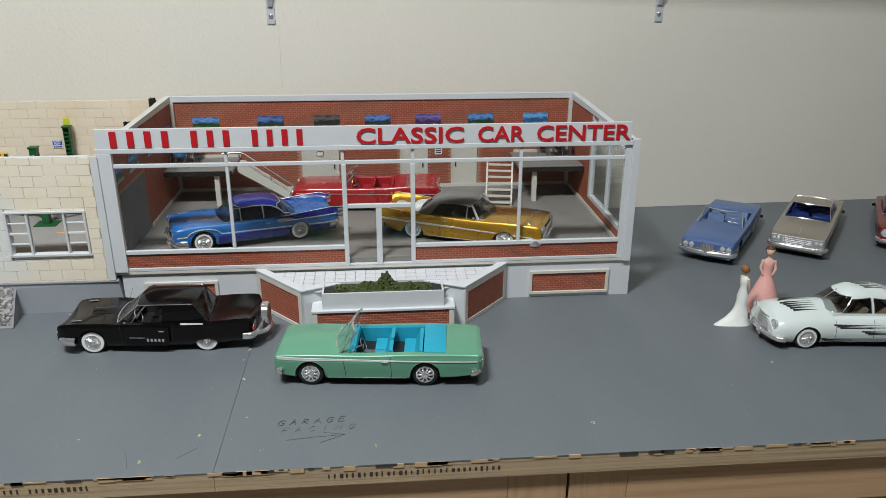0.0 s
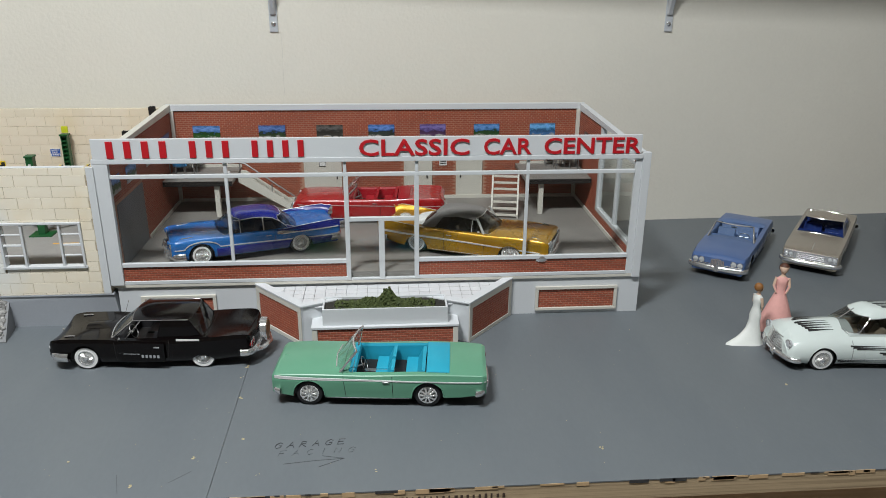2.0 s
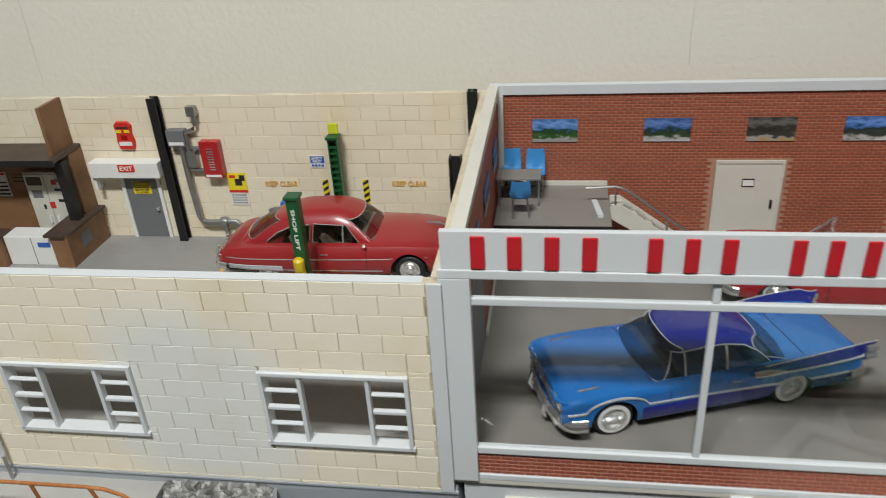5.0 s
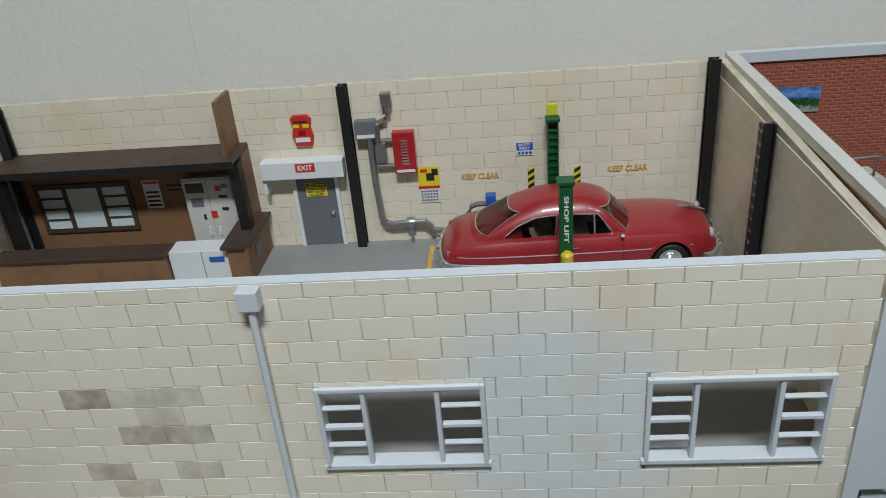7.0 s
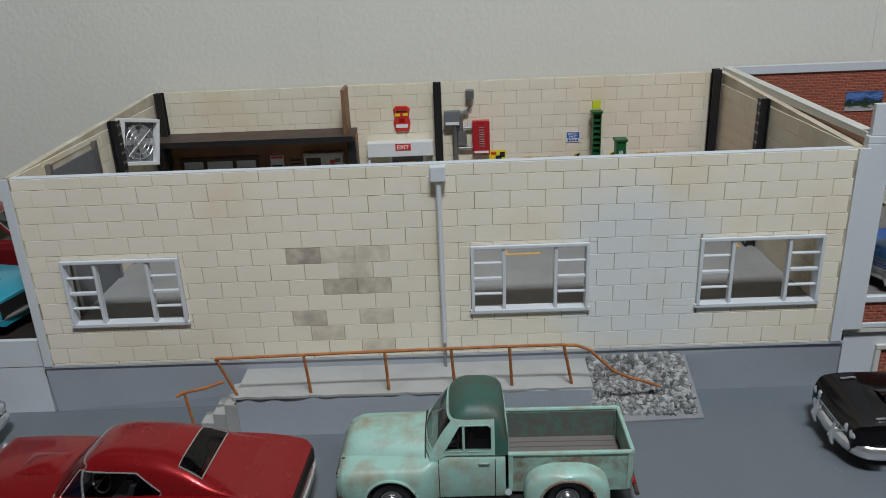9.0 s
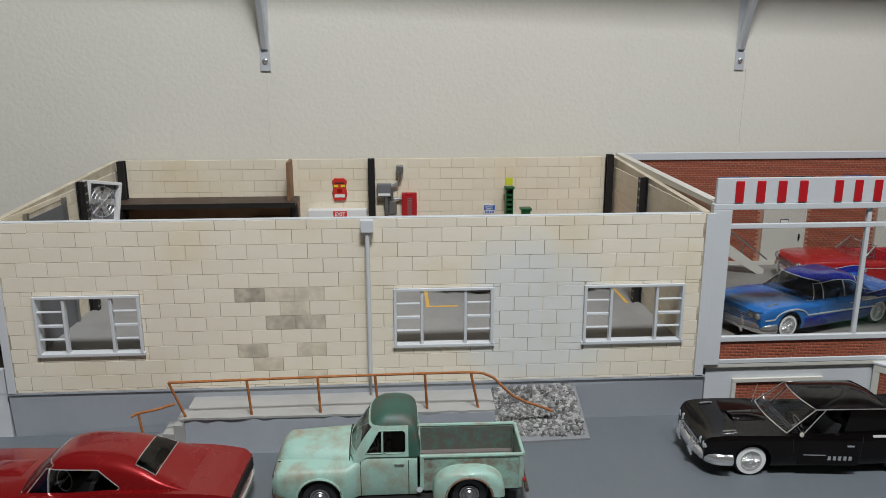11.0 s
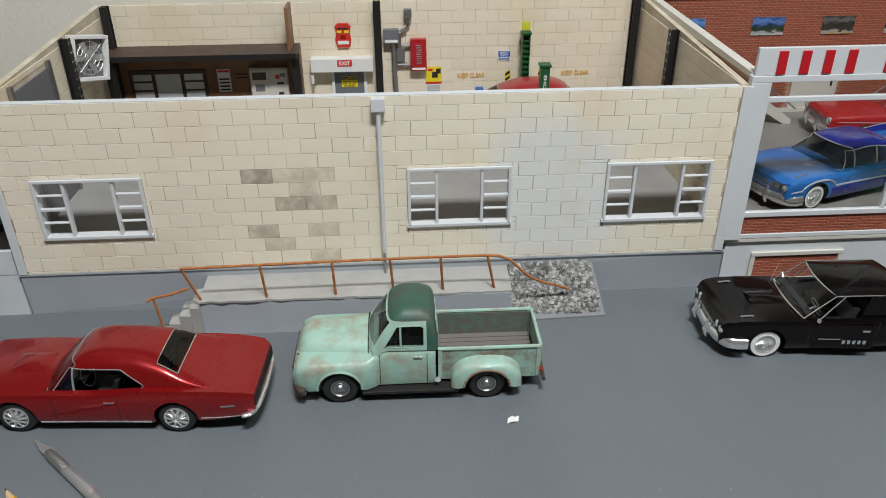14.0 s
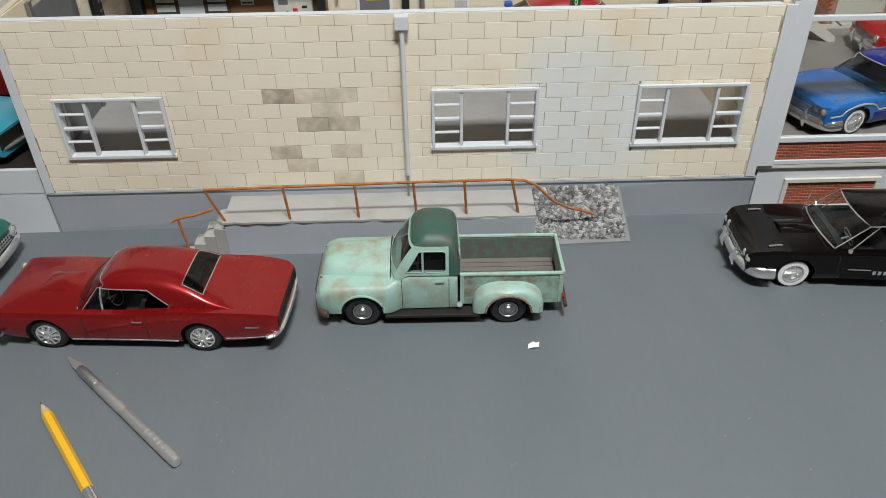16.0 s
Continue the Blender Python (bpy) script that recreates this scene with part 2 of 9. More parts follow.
M["grout"] = surface("grout", (0.46, 0.465, 0.47), 0.8)
M["sign_red"] = surface("sign_red", (0.52, 0.012, 0.02), 0.32, 0, 0.1, 0.01, 0.0015, 0.05, coat=0.3)
M["chrome"] = surface("chrome", (0.80, 0.80, 0.80), 0.13, 0.85, 0.08, 0.006, 0.001, 0.08)
M["foil"] = surface("foil", (0.78, 0.79, 0.78), 0.34, 0.45, 0.10, 0.006, 0.0008, 0.15)
M["wheel_chrome"] = surface("wheel_chrome", (0.90, 0.90, 0.89), 0.16, 0.8, 0.15, 0.002, 0.0007, 0.6)
M["dull_metal"] = surface("dull_metal", (0.42, 0.42, 0.42), 0.38, 0.9, 0.2, 0.01, 0.001, 0.1)
M["rubber"] = surface("rubber", (0.018, 0.018, 0.019), 0.6, 0, 0.2, 0.01, 0.001, 0.1)
M["black_gloss"] = surface("black_gloss", (0.004, 0.003, 0.003), 0.12, 0, 0.1, 0.03, 0.0006, 0.01, 0.0, spec=0.28)
M["black_matt"] = surface("black_matt", (0.014, 0.012, 0.011), 0.55, 0, 0.2, 0.01, 0.001, 0.08)
M["whitewall"] = surface("whitewall", (0.78, 0.78, 0.76), 0.5, 0, 0.05)
M["glass"] = pane_material("glass", (0.80, 0.87, 0.89), 0.12)
M["dark_glass"] = pane_material("dark_glass", (0.30, 0.31, 0.32))
M["show_glass"] = pane_material("show_glass", (0.95, 0.96, 0.955), 0.06)
M["lamp_glass"] = surface("lamp_glass", (0.62, 0.64, 0.66), 0.12, 0.2, 0.1, 0.002, 0.0006, 0.2, coat=1.0)
M["tail_red"] = surface("tail_red", (0.35, 0.01, 0.01), 0.2, 0, 0.1, coat=0.5)
M["rust"] = surface("rust", (0.34, 0.12, 0.035), 0.7, 0, 0.4, 0.006, 0.0012, 0.3, tone=(0.50, 0.20, 0.05))
M["steel"] = surface("steel", (0.66, 0.66, 0.66), 0.34, 0.75, 0.12, 0.01, 0.0008, 0.1)
M["shelf_bracket"] = surface("shelf_bracket", (0.62, 0.65, 0.68), 0.4, 0.2, 0.06)
M["wood_brown"] = surface("wood_brown", (0.24, 0.125, 0.06), 0.55, 0, 0.2, 0.02, 0.002, 0.1, tone=(0.18, 0.09, 0.045))
M["wood_dark"] = surface("wood_dark", (0.075, 0.048, 0.034), 0.55, 0, 0.25, 0.02, 0.002, 0.1)
M["beam_black"] = surface("beam_black", (0.012, 0.011, 0.011), 0.5, 0, 0.2)
M["concrete"] = surface("concrete", (0.37, 0.365, 0.345), 0.85, 0, 0.1, 0.03, 0.0012, 0.15, tone=(0.32, 0.315, 0.295))
M["stone"] = surface("stone", (0.36, 0.355, 0.34), 0.85, 0, 0.4, 0.003, 0.001, 0.3, tone=(0.20, 0.195, 0.185))
tree, stone_shader = nodes_of(M["stone"])
island, lighter, hue = tree.nodes.new("ShaderNodeNewGeometry"), tree.nodes.new("ShaderNodeMath"), next(k for k in tree.nodes if k.type == "HUE_SAT")
lighter.operation, lighter.inputs[1].default_value, lighter.inputs[2].default_value = "MULTIPLY_ADD", 0.95, 0.28
tree.links.new(island.outputs["Random Per Island"], lighter.inputs[0])
tree.links.new(lighter.outputs[0], hue.inputs["Value"])
M["card"] = surface("card", (0.24, 0.245, 0.25), 0.8, 0, 0.15, 0.02, 0.002, 0.1)
M["soil"] = surface("soil", (0.03, 0.028, 0.022), 0.9, 0, 0.4, 0.003, 0.001, 0.5)
M["foliage"] = surface("foliage", (0.065, 0.085, 0.022), 0.8, 0, 0.4, 0.004, 0.001, 0.3, tone=(0.03, 0.045, 0.012))
M["lift_green"] = surface("lift_green", (0.012, 0.10, 0.03), 0.4, 0, 0.15)
M["lift_yellow"] = surface("lift_yellow", (0.72, 0.52, 0.02), 0.45, 0, 0.15)
M["lime"] = surface("lime", (0.62, 0.66, 0.03), 0.5, 0, 0.1)
M["stencil"] = surface("stencil", (0.80, 0.47, 0.10), 0.7, 0, 0.2, 0.004)
M["box_red"] = paint("box_red", (0.42, 0.015, 0.02), 0.3, 0.3)
M["door_grey"] = surface("door_grey", (0.165, 0.17, 0.18), 0.5, 0, 0.1)
M["white_paint"] = surface("white_paint", (0.78, 0.78, 0.76), 0.5, 0, 0.05)
M["chair_blue"] = surface("chair_blue", (0.05, 0.26, 0.58), 0.35, 0, 0.08)
M["sign_white"] = surface("sign_white", (0.80, 0.80, 0.78), 0.5, 0, 0.04)
M["sign_yellow"] = surface("sign_yellow", (0.82, 0.66, 0.02), 0.5, 0, 0.05)
M["sign_blue"] = surface("sign_blue", (0.03, 0.12, 0.45), 0.5, 0, 0.05)
M["sign_scarlet"] = surface("sign_scarlet", (0.60, 0.03, 0.02), 0.5, 0, 0.05)
M["ink"] = surface("ink", (0.02, 0.02, 0.02), 0.6, 0, 0.1)
M["pencil_ink"] = surface("pencil_ink", (0.055, 0.058, 0.062), 0.5, 0, 0.3, 0.003)
M["pencil_yellow"] = surface("pencil_yellow", (0.80, 0.44, 0.02), 0.35, 0, 0.06, coat=0.3)
M["bare_wood"] = surface("bare_wood", (0.66, 0.46, 0.26), 0.6, 0, 0.15, 0.004)
M["eraser"] = surface("eraser", (0.62, 0.22, 0.20), 0.7)
M["paper"] = surface("paper", (0.80, 0.80, 0.79), 0.8)
M["speck"] = surface("speck", (0.62, 0.52, 0.30), 0.7, 0, 0.4, 0.002)
M["dress_white"] = surface("dress_white", (0.74, 0.76, 0.72), 0.6, 0, 0.06, 0.004)
M["dress_pink"] = surface("dress_pink", (0.76, 0.40, 0.36), 0.65, 0, 0.08, 0.004)
# unseen walls and ceiling: colour set dark to hold down bounce and reflections
M["low_bounce_wall"] = surface("low_bounce_wall", (0.34, 0.32, 0.29), 0.85, 0, 0.05, 0.25, 0.005, 0.2)
M["low_bounce_ceiling"] = surface("low_bounce_ceiling", (0.55, 0.54, 0.52), 0.9, 0, 0.05, 0.3, 0.006, 0.3)
M["room_floor"] = surface("room_floor", (0.30, 0.28, 0.25), 0.7, 0, 0.1, 0.2)
M["tube_glow"] = bpy.data.materials.new("tube_glow")
_, glow = nodes_of(M["tube_glow"])
glow.inputs["Emission Color"].default_value, glow.inputs["Emission Strength"].default_value = (1, 0.97, 0.9, 1), 6.0
# ---- the room ----
ROOM_X0, ROOM_X1, ROOM_Y0, ROOM_Z0, ROOM_Z1 = -260.0, 260.0, -220.0, -90.0, 174.0


def back_y(x):
    return 127.0 + 0.033 * x


def slab(outline, z0, z1):
    bm = bmesh.new()
    prism(bm, outline, z0, z1)
    return bm


structure("wall_north", slab([(ROOM_X0, back_y(ROOM_X0)), (ROOM_X1, back_y(ROOM_X1)), (ROOM_X1, back_y(ROOM_X1) + 10), (ROOM_X0, back_y(ROOM_X0) + 10)], ROOM_Z0, ROOM_Z1),
          M["wall_paint"], "off-white orange-peel textured plaster wall", "wall")
# the other walls and the ceiling stay out of view, darkened for deeper shade
structure("wall_south", quick_box(ROOM_X0, ROOM_X1, ROOM_Y0 - 10, ROOM_Y0, ROOM_Z0, ROOM_Z1), M["low_bounce_wall"], "unseen room wall, darkened to cut bounced light", "wall")
structure("wall_west", quick_box(ROOM_X0 - 10, ROOM_X0, ROOM_Y0 - 10, back_y(ROOM_X0) + 10, ROOM_Z0, ROOM_Z1), M["low_bounce_wall"], "unseen room wall, darkened to cut bounced light", "wall")
structure("wall_east", quick_box(ROOM_X1, ROOM_X1 + 10, ROOM_Y0 - 10, back_y(ROOM_X1) + 10, ROOM_Z0, ROOM_Z1), M["low_bounce_wall"], "unseen room wall, darkened to cut bounced light", "wall")
structure("ceiling", quick_box(ROOM_X0 - 10, ROOM_X1 + 10, ROOM_Y0 - 10, back_y(ROOM_X1) + 10, ROOM_Z1, ROOM_Z1 + 10), M["low_bounce_ceiling"], "unseen room ceiling, darkened to cut bounced light", "ceiling")
structure("floor", quick_box(ROOM_X0 - 10, ROOM_X1 + 10, ROOM_Y0 - 10, back_y(ROOM_X1) + 10, ROOM_Z0 - 10, ROOM_Z0), M["room_floor"], "plain grey room floor", "floor")

for lx, ly in ((-40, 10), (38, 10)):
    fixture = thing("ceiling_light", lx, ly, 167, 0, "white box light fixture on the ceiling", "light", "ceiling lights")
    bm = bmesh.new()
    prism(bm, [(-19, -10), (19, -10), (19, 10), (-19, 10)], 1.5, 7)
    part("housing", bm, M["white_paint"], fixture)
    for dy in (-4, 4):
        bm = bmesh.new()
        cyl(bm, (-17, dy, 0.6), (17, dy, 0.6), 0.8, 12)
        part("tube", bm, M["tube_glow"], fixture, "glowing glass tube", 1)

# drywall seams under the shelf brackets
for sx, top in ((-6.6, 32), (-68.5, 32), (-9.0, 0)):
    if top:
        bm = bmesh.new()
        pts = [(sx + 0.05 * math.sin(z * 0.7), back_y(sx) - 0.02, z) for z in range(22, top + 1, 2)]
        tube(bm, pts, 0.035, 5)
        structure("trim_seam", bm, M["cream_styrene"], "hairline crack in the plaster wall", "crack")

# shelf over the bench, on pressed steel brackets
SHELF_Z, SHELF_Y = 65.5, 102.2
bm = bmesh.new()
prism(bm, [(-200, SHELF_Y), (200, SHELF_Y), (200, back_y(200) - 0.3), (-200, back_y(-200) - 0.3)], SHELF_Z, SHELF_Z + 2)
solid("shelf", bm, M["white_paint"], "long white wall shelf above the bench", "shelf")
for bx in (-129.5, -68.6, -7.6, 54.4, 116.0):
    by = back_y(bx)
    bracket = thing("shelf_bracket", bx, by - 0.05, 31.8, 0, "pale grey pressed-steel bracket screwed to the wall", "bracket", "shelf brackets")
    bm = bmesh.new()
    box(bm, -0.62, 0.62, -0.15, 0, 0, SHELF_Z - 31.8, 0.05)
    part("upright", bm, M["shelf_bracket"], bracket)
    bm = bmesh.new()
    box(bm, -1.0, 1.0, -22.0, 0, SHELF_Z - 32.0, SHELF_Z - 31.82)
    part("arm", bm, M["shelf_bracket"], bracket)
    bm = bmesh.new()
    # folded diagonal strut, a U in section that widens upwards
    rows = []
    for k in range(9):
        f = k / 8
        y, z, w, d = -0.2 - 17.5 * f ** 1.15, 2.6 + (SHELF_Z - 34.8) * f, 0.45 + 0.1 * f, 0.5 + 0.5 * math.sin(math.pi * f)
        rows.append([(-w, y + d, z), (-w, y, z), (-w * 0.6, y - 0.25, z), (w * 0.6, y - 0.25, z), (w, y, z), (w, y + d, z)])
    grid(bm, rows)
    part("strut", bm, M["shelf_bracket"], bracket, smooth=1)
    for z in (1.2, 30):
        bm = bmesh.new()
        lathe(bm, [(0.36, 0), (0.33, 0.12), (0.2, 0.22), (0.02, 0.25)], 14, (0, -0.15, z), "y", -1)
        part("screw", bm, M["chrome"], bracket, "round-headed chrome screw", 1)

# ---- the bench ----
BENCH_Y = 58.2
bench = thing("workbench", 0, 0, 0, 0, "grey-painted plywood bench top with raw worn front edge", "workbench")
for x0, x1 in ((-230, -6.84), (-6.80, 230)):
    bm = bmesh.new()
    prism(bm, [(x0, BENCH_Y), (x1, BENCH_Y), (x1, back_y(x1) - 0.05), (x0, back_y(x0) - 0.05)], -0.12, 0)
    part("painted_top", bm, M["bench_paint"], bench, "worn grey paint")
    bm = bmesh.new()
    prism(bm, [(x0, BENCH_Y + 0.03), (x1, BENCH_Y + 0.03), (x1, back_y(x1) - 0.1), (x0, back_y(x0) - 0.1)], -2.0, -0.12)
    part("plywood", bm, M["ply_edge"], bench, "raw layered plywood edge")
rng = random.Random(5)
bm = bmesh.new()
for k in range(90):
    x, w = rng.uniform(-60, 95), rng.uniform(0.3, 2.6)
    box(bm, x, x + w, BENCH_Y - 0.03, BENCH_Y + 0.02, -rng.uniform(0.15, 0.5), -0.02 + rng.uniform(-.02, .03))
tagged(part("splinters", bm, M["bare_wood"], bench, "chipped pale wood along the edge"), kind="stuff")
bm = bmesh.new()
for k in range(26):
    x, w = rng.uniform(-60, 95), rng.uniform(0.3, 2.2)
    box(bm, x, x + w, BENCH_Y - 0.04, BENCH_Y + 0.02, -rng.uniform(0.12, 0.35), 0.004)
tagged(part("paint_drips", bm, M["pencil_ink"], bench, "dark paint run over the edge"), kind="stuff")
bm = bmesh.new()
for x0, n, z in ((-27.5, 9, -0.95), (-22.3, 10, -0.95), (3.0, 30, -1.0)):
    for k in range(n):
        x = x0 + k * 0.52
        h = rng.uniform(0.35, 0.5)
        box(bm, x, x + rng.uniform(0.12, 0.3), BENCH_Y, BENCH_Y + 0.05, z - h / 2, z + h / 2)
tagged(part("stamp", bm, M["wood_dark"], bench, "faded brown mill stamp bars"), kind="stuff")

# oak cabinets below
def oak_cabinet(x0, x1, z0, z1):
    unit = thing("base_cabinet", (x0 + x1) / 2, 59.3, z0, 0, "pale oak base cabinet with a raised-panel door", "cabinet", "oak cabinets")
    w, h = (x1 - x0) / 2 - 0.12, z1 - z0
    part("carcass", quick_box(-w - .1, w + .1, 1.5, 62, -15, h + .15), M["wood_dark"], unit)
    bm = bmesh.new()
    rows = [[(-w + 5.5, .6, 5.5), (w - 5.5, .6, 5.5), (w - 5.5, .6, h - 5), (-w + 5.5, .6, h - 5)],
            [(-w + 7.3, -.5, 7.3), (w - 7.3, -.5, 7.3), (w - 7.3, -.5, h - 6.6), (-w + 7.3, -.5, h - 6.6)]]
    a, b = [[bm.verts.new(p) for p in r] for r in rows]
    for i in range(4):
        bm.faces.new((a[i], a[(i + 1) % 4], b[(i + 1) % 4], b[i]))
    bm.faces.new(b)
    door = part("door", bm, M["oak"], unit, "oak raised panel")
    for a in ((-w, -w + 5.5, 0, h), (w - 5.5, w, 0, h)):
        part("stile", quick_box(a[0], a[1], -0.5, 1.4, a[2], a[3], bevel=0.12), M["oak_upright"], door)
    for a in ((-w + 5.5, w - 5.5, 0, 5.5), (-w + 5.5, w - 5.5, h - 5.0, h)):
        part("rail", quick_box(a[0], a[1], -0.5, 1.4, a[2], a[3], bevel=0.1), M["oak"], door)


for x0 in (-112.6, -66.8, -21.0, 24.8, 70.6):
    oak_cabinet(x0, x0 + 45.8, -72, -2.2)

# handwriting on the bench: strokes of a marker
PEN = {"G": [[(1, .8), (.6, 1), (.15, .75), (0, .35), (.3, 0), (.8, .1), (.9, .45), (.5, .45)]],
       "A": [[(0, 0), (.5, 1), (.95, 0)], [(.2, .4), (.8, .4)]], "R": [[(0, 0), (.1, 1), (.7, .9), (.7, .6), (.1, .5), (.9, 0)]],
       "E": [[(.9, 1), (.05, .95), (0, 0), (.9, .05)], [(0, .5), (.75, .52)]], "F": [[(.95, 1), (.05, .95), (0, 0)], [(0, .5), (.7, .52)]],
       "C": [[(.9, .85), (.4, 1), (0, .5), (.4, 0), (.95, .15)]], "I": [[(.4, 1), (.4, 0)]], "N": [[(0, 0), (.1, 1), (.8, 0), (.95, 1)]]}


def handwrite(name, word, x, y, size, step, slope, r, label):
    bm = bmesh.new()
    for i, ch in enumerate(word):
        for line in PEN[ch]:
            tube(bm, [(x + i * step + (px + 0.25 * py) * size * 0.75, y + i * step * slope + py * size, 0.006) for px, py in line], r, 5, flat=0.6)
    return solid(name, bm, M["pencil_ink"], label, "writing")


handwrite("marker_writing", "GARAGE", -2.1, 64.9, 0.85, 1.15, 0.05, 0.06, "handwritten marker word on the grey bench paint")
handwrite("marker_writing", "FACING", -1.6, 63.7, 0.8, 1.25, 0.03, 0.03, "faint handwritten marker word on the grey bench paint")
bm = bmesh.new()
tube(bm, [(-1.0, 62.5, 0.006), (1.5, 62.8, 0.006), (4.4, 63.0, 0.006)], 0.03, 5)
tube(bm, [(2.4, 63.5, 0.006), (4.4, 63.0, 0.006), (2.2, 61.9, 0.006)], 0.03, 5)
solid("marker_arrow", bm, M["pencil_ink"], "handwritten marker arrow on the grey bench paint", "writing")
bm = bmesh.new()
for pts in (((-15.2, 61.9), (-14.4, 59.4)), ((-10.5, 60.5), (-8.9, 62))):
    tube(bm, [(x, y, 0.004) for x, y in pts], 0.02, 5)
solid("pencil_marks", bm, M["pencil_ink"], "thin dark scratches on the grey bench paint", "scratch", "stuff")

# crumbs of pale filler and chipped paint
bm = bmesh.new()
spots = [(-6.9, 80.5), (-7.1, 78.2), (-6.6, 74.0), (-5.2, 66.5), (-9.0, 64.0), (-3.0, 61.2), (7.3, 61.0), (28.0, 63.0), (51, 73), (-13.5, 60.3), (-20, 64)]
for x, y in spots:
    for k in range(rng.randint(2, 4)):
        bmesh.ops.create_icosphere(bm, subdivisions=1, radius=rng.uniform(0.05, 0.13),
                                   matrix=Matrix.Translation((x + rng.uniform(-.18, .18), y + rng.uniform(-.18, .18), 0.02)) @ Matrix.Diagonal((1.2, 1, 0.4, 1)))
for k in range(70):
    x, y = rng.gauss(-66, 10), rng.gauss(68, 3.5)
    if k > 55:
        x, y = rng.gauss(-65, 1.6), rng.gauss(67, 2.2)
    if 59 < y < 76:
        bmesh.ops.create_icosphere(bm, subdivisions=1, radius=rng.uniform(0.015, 0.04), matrix=Matrix.Translation((x, y, 0.01)))
for k in range(120):
    bmesh.ops.create_icosphere(bm, subdivisions=1, radius=rng.uniform(0.015, 0.045), matrix=Matrix.Translation((rng.uniform(-60, 75), rng.uniform(60, 90), 0.01)))
solid("crumbs", bm, M["speck"], "pale crumbs of filler and sawdust on the bench", "crumbs", "stuff", weld=0)
bm = bmesh.new()
grid(bm, [[(-.5, -.25, .05), (-.1, -.35, .2), (.35, -.3, .1)], [(-.4, 0, .3), (0, .05, .22), (.5, .1, .28)], [(-.25, .3, .02), (.1, .4, .1), (.3, .3, .02)]])
bmesh.ops.solidify(bm, geom=list(bm.faces), thickness=0.04)
scrap = solid("paper_scrap", bm, M["paper"], "small crumpled white paper scrap on the bench", "paper", smooth=0)
scrap.matrix_basis = pose(-46.0 * CM, 74.8 * CM, 0.0, 0, 0, 10)


# ---- wall building helpers ----
def cells(u0, u1, v0, v1, holes):
    us = sorted({u0, u1, *[c for h in holes for c in h[:2] if u0 < c < u1]})
    vs = sorted({v0, v1, *[c for h in holes for c in h[2:] if v0 < c < v1]})
    for a, b in zip(us, us[1:]):
        for c, d in zip(vs, vs[1:]):
            mu, mv = (a + b) / 2, (c + d) / 2
            if not any(h[0] < mu < h[1] and h[2] < mv < h[3] for h in holes):
                yield a, b, c, d


def pieces_of(u0, u1, v0, v1, holes):
    """A block cut by the openings into the rectangles that are left."""
    hit = [h for h in holes if h[0] < u1 and h[1] > u0 and h[2] < v1 and h[3] > v0]
    return [(u0, u1, v0, v1)] if not hit else list(cells(u0, u1, v0, v1, [(max(h[0], u0), min(h[1], u1), max(h[2], v0), min(h[3], v1)) for h in hit]))


BLOCKS = {}


def block_mesh(w, h, material):
    key = (round(w, 2), round(h, 2), material.name)
    if key not in BLOCKS:
        bm = bmesh.new()
        c = 0.02
        w2, h2 = key[0] / 2, key[1] / 2
        back = [bm.verts.new((sx * w2, 0, sz * h2)) for sx, sz in ((-1, -1), (1, -1), (1, 1), (-1, 1))]
        front = [bm.verts.new((sx * (w2 - c), -0.05, sz * (h2 - c))) for sx, sz in ((-1, -1), (1, -1), (1, 1), (-1, 1))]
        bm.faces.new(front)
        for i in range(4):
            bm.faces.new((back[i], back[(i + 1) % 4], front[(i + 1) % 4], front[i]))
        BLOCKS[key] = mesh_of("block", bm, material, 0, 0)
    return BLOCKS[key]


def lay_blocks(parent, u0, u1, v0, v1, place, turn, holes=(), choose=None, course=1.409, length=2.75, shift=0.0, low=-99.0):
    """Courses of blocks as parts of the wall; place(u, v) gives the block's centre."""
    n = math.ceil((v1 - v0) / course - 0.05)
    for r in range(n):
        a = u0 - ((r % 2) * 0.5 + shift) * length
        while a < u1:
            lo, hi = max(a, u0), min(a + length, u1)
            a += length
            if hi - lo < 0.25:
                continue
            zb, zt = max(v0 + r * course, low), min(v0 + (r + 1) * course, v1)
            for p, q, s, t in pieces_of(lo, hi, zb, zt, holes):
                if q - p < 0.15 or t - s < 0.12:
                    continue
                mat = choose((p + q) / 2, (s + t) / 2) if choose else M["block_inner"]
                ob = new("block", block_mesh(q - p - 0.042, t - s - 0.017, mat))
                x, y, z = place((p + q) / 2, (s + t) / 2)
                ob.matrix_basis = pose(x * CM, y * CM, z * CM, 0, 0, turn)
                ob.parent = parent


